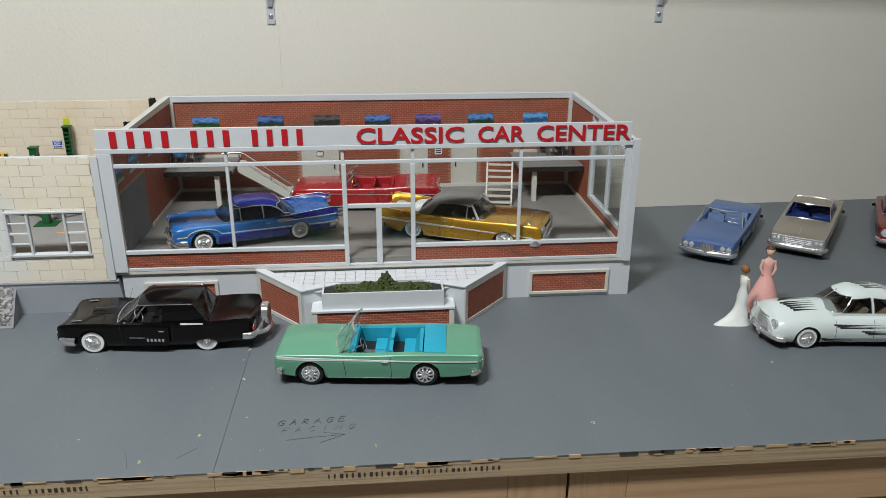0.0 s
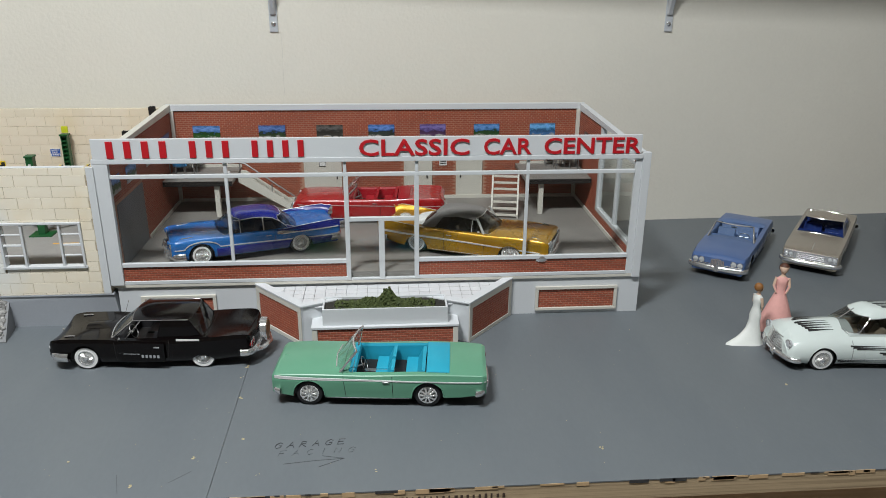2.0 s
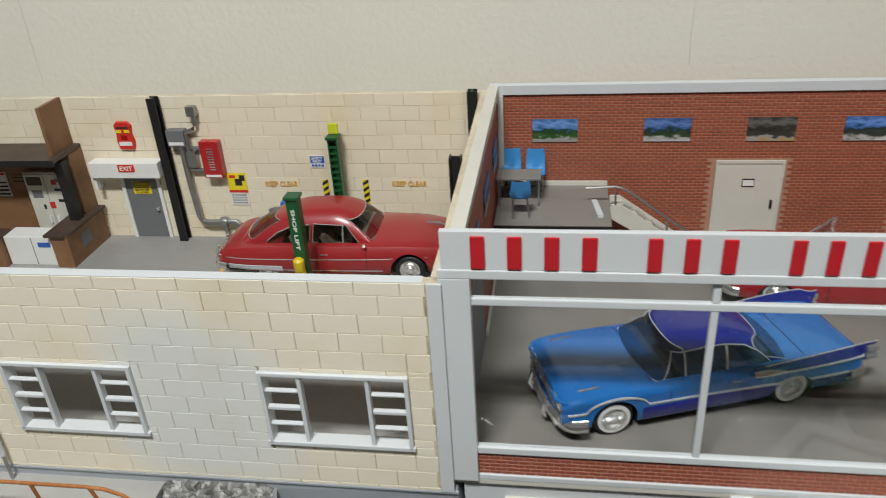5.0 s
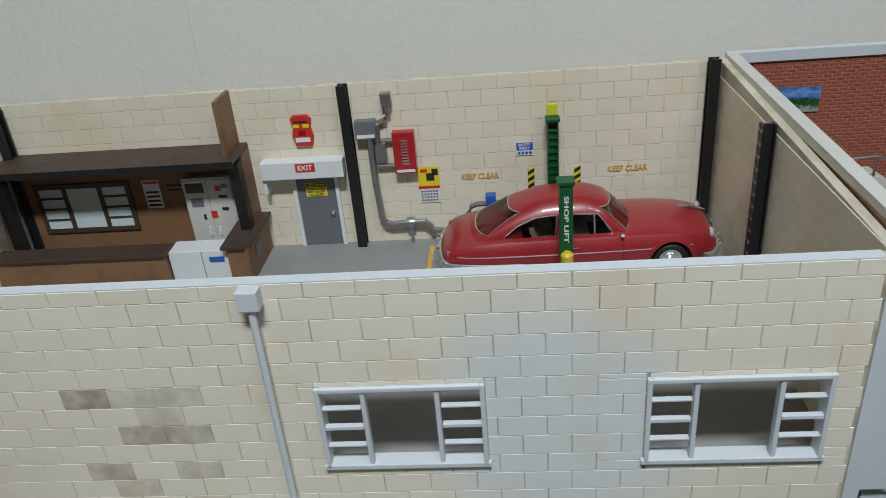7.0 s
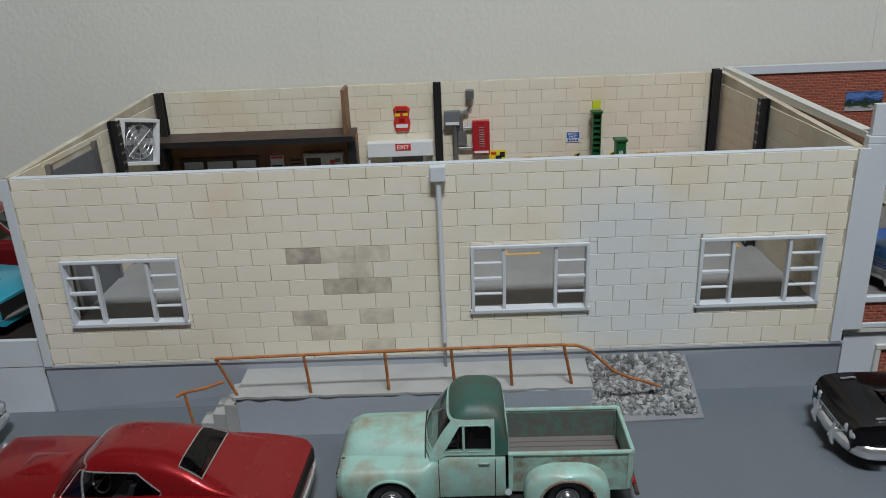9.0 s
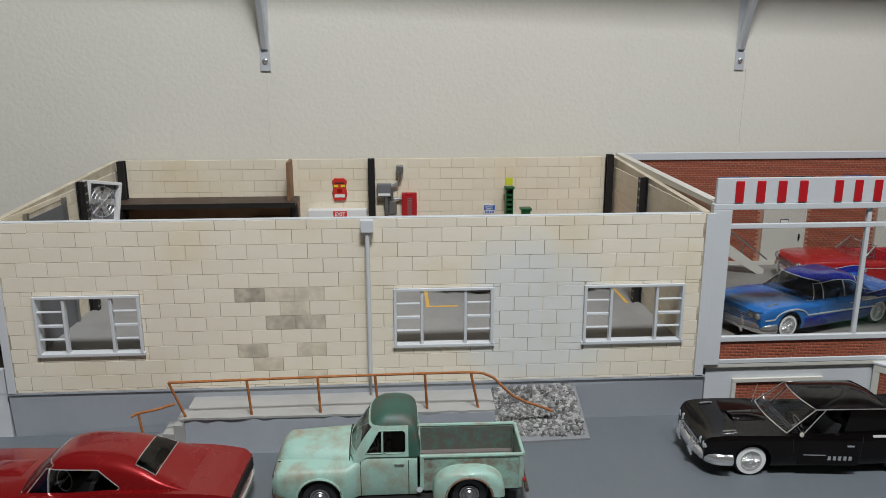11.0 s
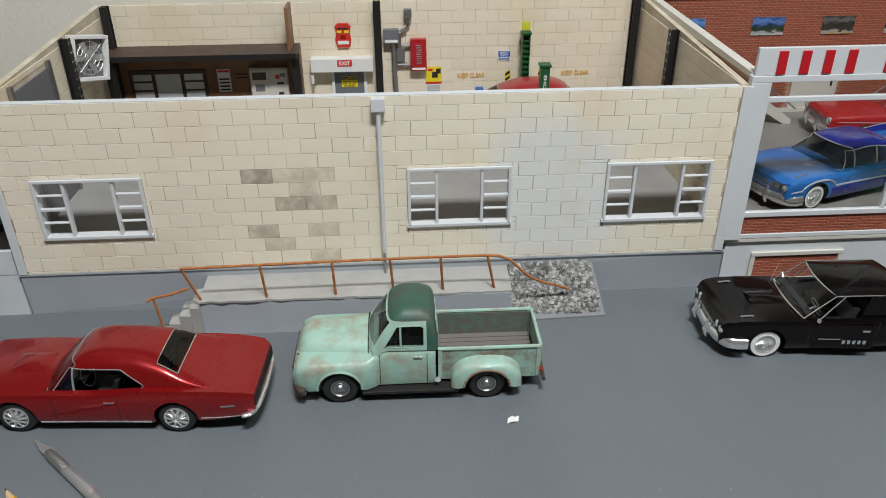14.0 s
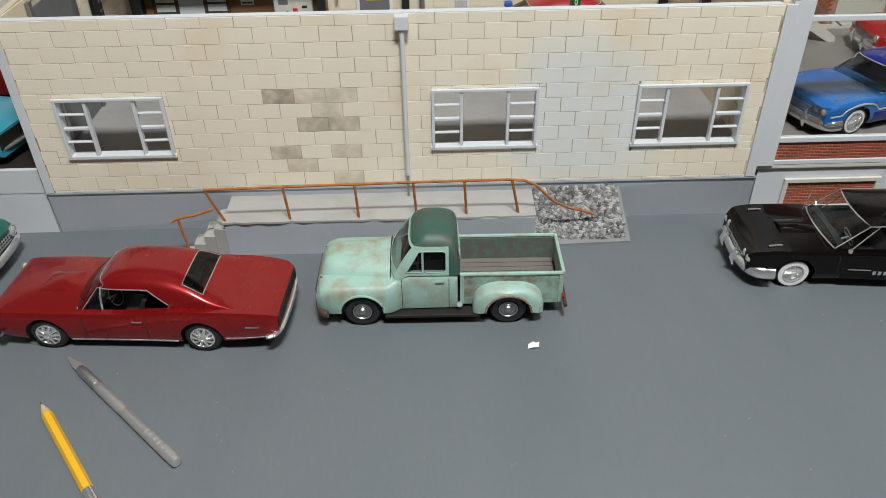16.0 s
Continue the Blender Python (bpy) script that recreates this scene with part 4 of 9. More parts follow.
def flank(p, q, panel):
    """A low parapet from p to q with a coping, and a framed brick panel."""
    (x0, y0), (x1, y1) = p, q
    ln = math.hypot(x1 - x0, y1 - y0)
    turn = math.degrees(math.atan2(y1 - y0, x1 - x0))
    w = part("flank_wall", quick_box(0, ln, 0.1, 0.8, 0, 4.9), M["styrene"], porch)
    w.matrix_basis = pose(x0 * CM, y0 * CM, 0, 0, 0, turn)
    part("coping", quick_box(-0.1, ln + 0.1, -0.1, 0.95, 4.9, 5.15 if panel else 5.1, bevel=0.06), M["styrene"], w)
    if panel:
        for b in ((0, ln, -.05, .1, 4.2, 4.88), (0, ln, -.05, .1, 0, .5), (0, .6, -.04, .1, .5, 4.2), (ln - .6, ln, -.04, .1, .5, 4.2)):
            part("panel_frame", quick_box(*b, bevel=0.05), M["cream_styrene"], w)
        part("panel_back", quick_box(.6, ln - .6, 0.06, .1, .5, 4.2), M["mortar"], w)
        sheet = brick_sheet("bricks", w, .62, ln - .62, .52, 4.18, lambda u, v, o: (u, 0.06 - o, v))
    return w


flank(PA, PB, True)
flank(PC, PD, True)
flank(PB, (3.4, 87.0), False)
flank((13.4, 86.9), PC, False)
for pts in ([(-1.2, 85.2), (3.2, 87.0), (3.2, 88.0), (-1.9, 86.9)], [(17.9, 85.0), (18.6, 86.9), (13.6, 88.0), (13.6, 86.9)]):
    bm = bmesh.new()
    prism(bm, pts, 4.4, 4.62)
    part("corner_slab", bm, M["tile"], porch)
for s, x in ((-1, 2.6), (1, 14.2)):
    for k in range(4):
        b = (x - 1.5, x + 1.5, 86.4 - 0.75 * (k + 1), 86.4 - 0.75 * k, 0, 4.0 - 0.95 * k)
        part("step", quick_box(*b, bevel=0.05), M["styrene"], porch)

# planter box
planter = thing("planter", 8.35, 83.2, 0, 0, "two-tier white planter box with a brick front and low shrubs", "planter")
part("lower_box", quick_box(-8.2, 8.2, 0.15, 4.0, 0, 2.9), M["styrene"], planter)
part("shelf", quick_box(-8.4, 8.4, -.15, 4.1, 2.95, 3.25, bevel=0.06), M["styrene"], planter)
for b in ((-8.3, 8.3, -.1, .15, 0, .4), (-8.3, -7.7, -.08, .15, .4, 2.9), (7.7, 8.3, -.08, .15, .4, 2.9)):
    part("rim", quick_box(*b, bevel=0.06), M["cream_styrene"], planter)
part("panel_back", quick_box(-7.7, 7.7, 0.05, .15, .4, 2.9), M["mortar"], planter)
brick_sheet("bricks", planter, -7.68, 7.68, .42, 2.88, lambda u, v, o: (u, 0.05 - o, v))
for b in ((-7.1, 7.1, .3, .5, 3.25, 5.25), (-7.1, 7.1, 3.7, 3.9, 3.25, 5.25), (-7.1, -6.9, .5, 3.7, 3.25, 5.25), (6.9, 7.1, .5, 3.7, 3.25, 5.25)):
    part("side", quick_box(*b, bevel=0.03), M["styrene"], planter)
part("soil", quick_box(-6.9, 6.9, .5, 3.7, 3.25, 4.95), M["soil"], planter, "dark soil")
rng = random.Random(11)
bm = bmesh.new()
for k in range(2600):
    u = rng.gauss(0, 0.42)
    x = max(-1, min(1, u)) * 5.6
    top = 0.55 + 0.9 * math.exp(-(x / 2.6) ** 2) + (1.5 * math.exp(-((x - 0.3) / 0.55) ** 2)) + 0.25 * math.sin(x * 2.3)
    y = min(max(2.1 + rng.gauss(0, 0.6), 0.75), 3.45)
    z = 4.88 + 0.8 * rng.random() ** 0.7 * top * max(0.15, 1 - abs(y - 2.1))
    s = rng.uniform(0.12, 0.34)
    t = Euler((rng.uniform(0, 6), rng.uniform(0, 6), rng.uniform(0, 6))).to_matrix().to_4x4()
    bmesh.ops.create_cone(bm, cap_ends=True, segments=4, radius1=s * 0.62, radius2=s * 0.35, depth=s, matrix=Matrix.Translation((x, y, z)) @ t)
part("shrub", bm, M["foliage"], planter, "low clumps of dark green moss-like shrubs", weld=0)

# ================= the landing beside the garage =================
ramp = thing("landing", 0, 0, 0, 0, "pale concrete landing with a grey face and side steps", "landing")
bm = bmesh.new()
prism(bm, [(-71.3, 87.5), (-44.5, 87.3), (-44.4, 92.3), (-71.3, 92.3)], 0, 3.32)
part("face", bm, M["base_grey"], ramp, "blue-grey painted face")
bm = bmesh.new()
rngl = random.Random(8)
edge = [(-71.4 + k * 1.0, 87.38 + rngl.uniform(-.10, .06)) for k in range(28)]
prism(bm, edge + [(-44.3, 92.3), (-71.4, 92.3)], 3.33, 3.52)
part("slab", bm, M["concrete"], ramp, "pale concrete slab with an uneven edge")
for k in range(4):
    bm = bmesh.new()
    prism(bm, [(-72.3 - .95 * k, 87.6 - .1 * k), (-71.32 - .95 * k, 87.5 - .1 * k), (-71.32 - .95 * k, 91.0 - .9 * k), (-72.3 - .95 * k, 90.7 - .9 * k)], 0, 2.75 - .7 * k)
    part("step", bm, M["concrete"], ramp)

rail = thing("handrail", 0, 0, 0, 0, "thin rusty wire handrail bent down at its end", "handrail")
bm = bmesh.new()
tube(bm, [(-75.5, 86.9, 4.05), (-75.0, 87.0, 4.3), (-73.5, 87.2, 4.5), (-72.0, 87.5, 4.85)], 0.12, 8)
part("lower_rail", bm, M["rust"], rail, smooth=1)
bm = bmesh.new()
top = [(-72.3, 87.4, 6.85), (-65.8, 87.5, 6.9), (-58, 87.6, 6.95), (-52, 87.6, 7.0), (-46.8, 87.6, 7.0), (-45.6, 87.6, 6.9), (-44.6, 87.7, 6.4), (-43.7, 87.8, 5.4), (-42.8, 87.9, 4.5), (-41.6, 88.1, 3.8), (-40.0, 88.6, 3.0), (-39.0, 89.0, 2.4)]
tube(bm, top, 0.12, 8)
part("top_rail", bm, M["rust"], rail, smooth=1)
for x0, y0, z0, x1, y1, z1 in ((-74.9, 87.0, 4.25, -74.4, 86.9, 0.0), (-72.3, 87.4, 6.85, -71.2, 87.75, 3.45), (-65.8, 87.5, 6.85, -65.6, 87.75, 3.5), (-59.8, 87.55, 6.9, -59.7, 87.8, 3.5),
                               (-54.9, 87.6, 6.95, -54.7, 87.9, 3.5), (-50.6, 87.6, 6.95, -50.4, 87.9, 3.5), (-46.6, 87.6, 6.95, -45.9, 87.9, 3.5)):
    bm = bmesh.new()
    tube(bm, [(x0, y0, z0), (x1, y1, z1)], 0.115, 8)
    part("baluster", bm, M["rust"], rail, smooth=1)

bed = thing("gravel_bed", 0, 0, 0, 0, "grey card with loose gravel banked up to the wall", "gravel bed")
bm = bmesh.new()
lo = [bm.verts.new(p) for p in ((-44.3, 87.6, 0), (-35.7, 87.9, 0), (-36.4, 92.1, 0), (-44.3, 92.1, 0))]
hi = [bm.verts.new(p) for p in ((-44.3, 87.6, .18), (-35.7, 87.9, .18), (-36.4, 92.1, 3.9), (-44.3, 92.1, 3.9))]
bm.faces.new(lo[::-1]), bm.faces.new(hi)
for i in range(4):
    bm.faces.new((lo[i], lo[(i + 1) % 4], hi[(i + 1) % 4], hi[i]))
part("card", bm, M["card"], bed)
rng = random.Random(3)
bm = bmesh.new()
for k in range(2900):
    x, v = rng.uniform(-44.1, -35.9), rng.random()
    y = 88.1 + 3.6 * v
    if x > -36.1 - (y - 88) * 0.17:
        continue
    bank = 0.2 + 3.4 * max(0, (y - 87.9)) / 4.0
    s = rng.choice((0.09, 0.1, 0.12, 0.14, 0.18, 0.24, 0.32)) * (0.8 + .5 * v)
    t = Matrix.Translation((x, y, bank + s * 0.35)) @ Euler((rng.random() * 6, rng.random() * 6, 0)).to_matrix().to_4x4() @ Matrix.Diagonal((1.2, 0.9, 0.75, 1))
    got = bmesh.ops.create_icosphere(bm, subdivisions=1, radius=s, matrix=t)
    for w in got["verts"]:
        w.co += Vector((rng.uniform(-1, 1), rng.uniform(-1, 1), rng.uniform(-1, 1))) * s * 0.22
tagged(part("gravel", bm, M["stone"], bed, "loose grey stones", weld=0), kind="stuff")

# neighbour on a raised dark deck
structure("trim_neighbour_base", quick_box(-200, GX0 - 0.35, 91.9, 123, 0, 4.25), M["styrene"], "white foundation board of the neighbouring deck", "foundation")
structure("trim_neighbour_kerb", quick_box(-200, GX0 - 0.35, 91.85, 92.3, 4.28, 6.6), M["styrene"], "white kerb board of the neighbouring deck", "trim")
structure("floor_neighbour", quick_box(-200, GX0 - 0.35, 92.3, 123, 4.26, 6.4), M["dark_floor"], "dark brown deck under parked models", "floor")
# ================= model cars =================
# Car space: x forward, y to the car's left, z up, origin on the ground at the middle of its length.
def smooth_curve(keys):
    """A monotone cubic through (x, value) keys, flat beyond its ends."""
    k = sorted(keys)
    xs, vs = np.array([a for a, _ in k], float), np.array([b for _, b in k], float)
    if len(xs) == 1:
        return lambda x: float(vs[0])
    h, d = np.diff(xs), np.diff(vs) / np.diff(xs)
    m = np.zeros(len(xs))
    m[0], m[-1] = d[0], d[-1]
    for i in range(1, len(xs) - 1):
        if d[i - 1] * d[i] > 0:
            w1, w2 = 2 * h[i] + h[i - 1], h[i] + 2 * h[i - 1]
            m[i] = (w1 + w2) / (w1 / d[i - 1] + w2 / d[i])

    def f(x):
        if x <= xs[0]:
            return float(vs[0])
        if x >= xs[-1]:
            return float(vs[-1])
        i = int(np.searchsorted(xs, x)) - 1
        t = (x - xs[i]) / h[i]
        return float((2 * t ** 3 - 3 * t ** 2 + 1) * vs[i] + (t ** 3 - 2 * t ** 2 + t) * h[i] * m[i] + (-2 * t ** 3 + 3 * t ** 2) * vs[i + 1] + (t ** 3 - t ** 2) * h[i] * m[i + 1])
    return f


TOPS = (0.0, 0.03, 0.075, 0.14, 0.3, 0.5, 0.7, 0.85, 1.0)
CUT = 3                       # the cockpit's edge is this column of TOPS
WHEELS = {}


class Car:
    def __init__(self, name, label, x, y, z, heading, L, w, zs, zc, axles, paint_mat, zb=((0, 0.95),), prof=None, R=1.62, rr=1.37, crown=2.0,
                 cockpit=None, group="model cars", arch_drop=None, category="model car", span=None):
        self.root = thing(name, x, y, z, heading, label, category, group)
        self.L, self.axles, self.rr, self.mat = L, axles, rr, paint_mat
        self.W, self.ZS, self.ZC, self.ZB = (smooth_curve(k) for k in (w, zs, zc, zb))
        self.prof = prof or [(0, .93), (.06, .965), (.12, .965), (.3, .985), (.5, .995), (.7, 1.0), (.76, 1.0), (.82, .982), (.92, .975), (.97, .966), (1, .945)]
        self.R, self.crown, self.cockpit = R, crown, cockpit
        self.arch_drop = arch_drop or (0, 0)
        self.span = span or (-L / 2, L / 2)
        self.body()

    def o(self, f):
        return float(np.interp(f, [a for a, _ in self.prof], [b for _, b in self.prof]))

    def side(self, x, z):
        zb, zs = self.ZB(x), self.ZS(x)
        return self.W(x) * self.o(min(max((z - zb) / (zs - zb), 0), 1))

    def low(self, x):
        z = self.ZB(x)
        for ax, drop in zip(self.axles, self.arch_drop):
            if abs(x - ax) < self.R:
                z = max(z, self.rr - drop + math.sqrt(self.R ** 2 - (x - ax) ** 2))
        return z

    def top(self, x, y):
        """Height of the upper skin."""
        ys = self.W(x) * self.prof[-1][1]
        s = 1 - min(abs(y) / ys, 1)
        return self.ZS(x) + (self.ZC(x) - self.ZS(x)) * (1 - (1 - s) ** self.crown)

    def row(self, x):
        zb, zs, zc, w, lo = self.ZB(x), self.ZS(x), self.ZC(x), self.W(x), self.low(x)
        half = []
        for f, _ in self.prof:
            z = max(zb + f * (zs - zb), min(lo, zs - 0.05))
            half.append((x, w * self.o((z - zb) / (zs - zb)), z))
        ys = half[-1][1]
        for s in TOPS[1:]:
            half.append((x, ys * (1 - s), zs + (zc - zs) * (1 - (1 - s) ** self.crown)))
        return half + [(px, -py, pz) for px, py, pz in half[-2::-1]]

    def body(self):
        L, (x0, x1) = self.L, self.span
        xs = set(np.linspace(x0, x1, 57))
        for e in (0.06, 0.16, 0.3, 0.5):
            xs |= {x1 - e, x0 + e}
        for ax in self.axles:
            xs |= {ax + self.R * math.cos(math.pi * k / 14) for k in range(15)} | {ax - self.R - 0.02, ax + self.R + 0.02}
        if self.cockpit:
            xs |= set(self.cockpit)
        xs = sorted(v for v in xs if x0 <= v <= x1)
        xs = [v for i, v in enumerate(xs) if i == 0 or v - xs[i - 1] > 0.015 or (self.cockpit and v in self.cockpit)]
        bm = bmesh.new()
        rows = [[bm.verts.new(p) for p in self.row(x)] for x in xs]
        n = len(rows[0])
        c_lo, c_hi = len(self.prof) - 1 + CUT, n - 1 - (len(self.prof) - 1 + CUT)
        for i in range(len(xs) - 1):
            mid = (xs[i] + xs[i + 1]) / 2
            for k in range(n - 1):
                if self.cockpit and self.cockpit[0] < mid < self.cockpit[1] and c_lo <= k < c_hi:
                    continue
                bm.faces.new((rows[i][k], rows[i][k + 1], rows[i + 1][k + 1], rows[i + 1][k]))
        bm.faces.new(rows[0])
        bm.faces.new(rows[-1])
        self.shell = part("body", bm, self.mat, self.root, smooth=30, weld=0.006)
        # underside
        bm = bmesh.new()
        wi = self.W(0) - 1.25
        box(bm, -L / 2 + 0.5, L / 2 - 0.5, -wi, wi, 0.75, 2.0)
        a, b = min(self.axles), max(self.axles)
        box(bm, a + self.R + .1, b - self.R - .1, -self.W(0) * 0.9, self.W(0) * 0.9, 0.8, 1.7)
        part("chassis", bm, M["black_matt"], self.root)

    def edge_y(self, x):
        return self.W(x) * self.prof[-1][1] * (1 - TOPS[CUT])

    def tub(self, trim, floor=1.9, rear=True, wheel=True, bench_z=2.7, seat_h=1.5):
        a, b = self.cockpit
        bm = bmesh.new()
        xs = np.linspace(a, b, 16)
        for s in (1, -1):
            grid(bm, [[(x, s * self.edge_y(x), self.row_z(x)), (x, s * (self.edge_y(x) - 0.12), self.row_z(x) - 0.25), (x, s * (self.edge_y(x) - 0.15), floor)] for x in xs])
        for x in (a, b):
            ys = np.linspace(-self.edge_y(x), self.edge_y(x), 9)
            grid(bm, [[(x, y, self.top(x, y)) for y in ys], [(x, y, floor) for y in ys]])
        grid(bm, [[(x, y, floor) for y in (-self.edge_y(x) + .1, 0, self.edge_y(x) - .1)] for x in xs])
        part("interior_lining", bm, trim, self.root)
        m = (a + b) / 2
        span = b - a
        yy = self.edge_y(m) - 0.35
        spots = [("front_seat", a + span * 0.50), ("rear_seat", a + span * 0.12)][: 2 if rear else 1]
        for nm, x in spots:
            for y0, y1 in (((-yy, -0.12), (0.12, yy)) if nm == "front_seat" else ((-yy, yy),)):
                bm = bmesh.new()
                box(bm, x, x + 1.75, y0, y1, floor, bench_z, 0.16)
                rows = []
                for t in np.linspace(0, 1, 5):
                    xx, zz, d = x + 0.15 - 0.5 * t, bench_z - 0.2 + seat_h * t, 0.5 - 0.15 * t
                    rows.append([(xx, y0 + .08 * t, zz), (xx, y1 - .08 * t, zz), (xx + d, y1 - .1 - .08 * t, zz), (xx + d, y0 + .1 + .08 * t, zz), (xx, y0 + .08 * t, zz)])
                vs = grid(bm, rows)
                bm.faces.new(vs[-1][:4])
                part(nm, bm, trim, self.root)
        bm = bmesh.new()
        dz = self.row_z(b) + 0.05
        tube(bm, [(b - 0.25, y, dz - 0.25) for y in np.linspace(-yy - .2, yy + .2, 5)], 0.42, 8)
        part("dashboard", bm, trim, self.root, smooth=1)
        if wheel:
            bm = bmesh.new()
            cx, cy, cz = b - 1.35, yy * 0.52, dz - 0.05
            tube(bm, [(cx + 0.3 * math.sin(t), cy + 0.78 * math.cos(t), cz + 0.72 * math.sin(t)) for t in np.linspace(0, 2 * math.pi, 20)[:-1]], 0.05, 6, True)
            tube(bm, [(cx, cy - .75, cz), (cx, cy + .75, cz)], 0.045, 5)
            cyl(bm, (cx, cy, cz), (b - 0.1, cy, cz - 0.5), 0.1, 8)
            part("steering_wheel", bm, M["dull_metal"], self.root, smooth=1)

    def row_z(self, x):
        return self.ZS(x) + (self.ZC(x) - self.ZS(x)) * (1 - (1 - TOPS[CUT]) ** self.crown)

    def strip(self, name, x0, x1, z, h, material, out=0.035, label="", sides=(1, -1), n=24):
        zf = z if callable(z) else (lambda x: z)
        hf = h if callable(h) else (lambda x: h)
        for s in sides:
            bm = bmesh.new()
            rows = []
            for x in np.linspace(x0, x1, n):
                zz, hh = zf(x), max(hf(x), 0.012)
                lo_z = max(zz - hh / 2, self.low(x) + 0.03 if self.low(x) > self.ZB(x) + 0.01 else -9)
                hi_z = max(zz + hh / 2, lo_z + 0.004)
                if hi_z - lo_z < 0.01:
                    lo_z = hi_z = min(max(lo_z, zz), self.ZS(x) - 0.05)
                    rows.append([(x, s * (self.side(x, lo_z) - .06), lo_z)] * 7)
                    continue
                zz, hh = (lo_z + hi_z) / 2, hi_z - lo_z
                lv = [zz + hh * q for q in (-.5, -.38, -.19, 0, .19, .38, .5)]
                rows.append([(x, s * (self.side(x, v) + (out if 0 < i < 6 else -.03)), v) for i, v in enumerate(lv)])
            grid(bm, rows)
            part(name, bm, material, self.root, label)

    def seam(self, x, z0, z1, lean=0.0, sides=(1, -1)):
        for s in sides:
            bm = bmesh.new()
            tube(bm, [(x + lean * t, s * (self.side(x + lean * t, z0 + (z1 - z0) * t) + 0.002), z0 + (z1 - z0) * t) for t in np.linspace(0, 1, 8)], 0.028, 5)
            part("door_seam", bm, M["black_matt"], self.root)

    def lid_seam(self, x, share=0.9):
        bm = bmesh.new()
        y = self.W(x) * self.prof[-1][1] * share
        tube(bm, [(x, yy, self.top(x, yy) + 0.002) for yy in np.linspace(-y, y, 14)], 0.026, 5)
        part("lid_seam", bm, M["black_matt"], self.root)

    def handle(self, x, z, sides=(1, -1)):
        for s in sides:
            bm = bmesh.new()
            y = self.side(x, z) + 0.05
            tube(bm, [(x - .35, s * (y - .05), z), (x - .3, s * (y + .04), z), (x + .3, s * (y + .04), z), (x + .35, s * (y - .05), z)], 0.055, 6)
            part("door_handle", bm, M["chrome"], self.root, "chrome door handle", smooth=1)

    def bumper(self, name, end, z, h, wrap=1.6, bow=0.5, d=0.26, material=None, over=0.12, guards=(), dip=0.0):
        """A wrapped bar round the nose (end 1) or the tail (end -1)."""
        xe = end * (self.L / 2 + over)
        wmax = self.W(end * (self.L / 2 - wrap)) + 0.12
        pts = []
        for t in np.linspace(-1, 1, 25):
            y = wmax * math.sin(t * math.pi / 2)
            e = abs(t) ** 5
            pts.append((xe - end * (bow * (y / wmax) ** 2 + (wrap - bow) * e), y, z - dip * (1 - abs(t))))
        bm = bmesh.new()
        rows = []
        for i, p in enumerate(pts):
            a, b = Vector(pts[max(i - 1, 0)]), Vector(pts[min(i + 1, len(pts) - 1)])
            s = Vector((0, 0, 1)).cross(b - a).normalized()
            if s.x * end < 0 and abs(s.x) > .2:
                s = -s
            elif abs(s.x) <= .2 and s.y * p[1] < 0:
                s = -s
            rows.append([tuple(Vector(p) + s * (d * math.cos(k * math.pi / 4)) + Vector((0, 0, h / 2 * math.sin(k * math.pi / 4)))) for k in range(9)])
        grid(bm, rows)
        ob = part(name, bm, material or M["chrome"], self.root, "chrome bumper" if not material else "", smooth=60)
        for y in guards:
            for s in (1, -1):
                bm = bmesh.new()
                tube(bm, [(xe + end * .1, s * y, z - h * .7), (xe + end * .32, s * y, z), (xe + end * .1, s * y, z + h * .95)], [0.14, 0.24, 0.12], 8)
                part("bumper_guard", bm, M["chrome"], self.root, "chrome bumper guard", smooth=1)
        return ob

    def lamp(self, name, end, y, z, r, material=None, x=None, bezel=True, depth=0.12):
        for s in ((1, -1) if y else (1,)):
            xx = end * (self.L / 2) if x is None else x
            bm = bmesh.new()
            lathe(bm, [(r * .98, -0.25), (r * 0.98, depth * .4), (r * .7, depth), (0.02, depth * 1.4)], 18, (xx, s * y, z), "x", end)
            ob = part(name, bm, material or M["lamp_glass"], self.root, smooth=40)
            if bezel:
                bm = bmesh.new()
                tube(bm, [(xx + end * depth * .4, s * y + r * 1.06 * math.cos(k * math.pi / 9), z + r * 1.06 * math.sin(k * math.pi / 9)) for k in range(18)], r * 0.16, 6, True)
                part("bezel", bm, M["chrome"], ob, "chrome bezel", smooth=1)

    def grille(self, end, y, z0, z1, nx=0, nz=5, material=None, x=None, back=True, bow=0.0, th=0.05):
        xx = end * (self.L / 2 + 0.03) if x is None else x
        if back:
            bm = bmesh.new()
            box(bm, min(xx - end * .3, xx), max(xx - end * .3, xx), -y, y, z0, z1)
            part("grille_back", bm, M["black_matt"], self.root)
        for k in range(nz):
            z = z0 + (z1 - z0) * (k + .5) / nz
            bm = bmesh.new()
            tube(bm, [(xx + end * (.05 + bow * (1 - (t) ** 2)), y * t, z) for t in np.linspace(-1, 1, 7)], th, 6)
            part("grille_bar", bm, material or M["chrome"], self.root, smooth=1)
        for k in range(nx):
            t = -1 + 2 * (k + .5) / nx
            bm = bmesh.new()
            tube(bm, [(xx + end * (.06 + bow * (1 - t * t)), y * t, z0), (xx + end * (.06 + bow * (1 - t * t)), y * t, z1)], th, 6)
            part("grille_bar", bm, material or M["chrome"], self.root, smooth=1)

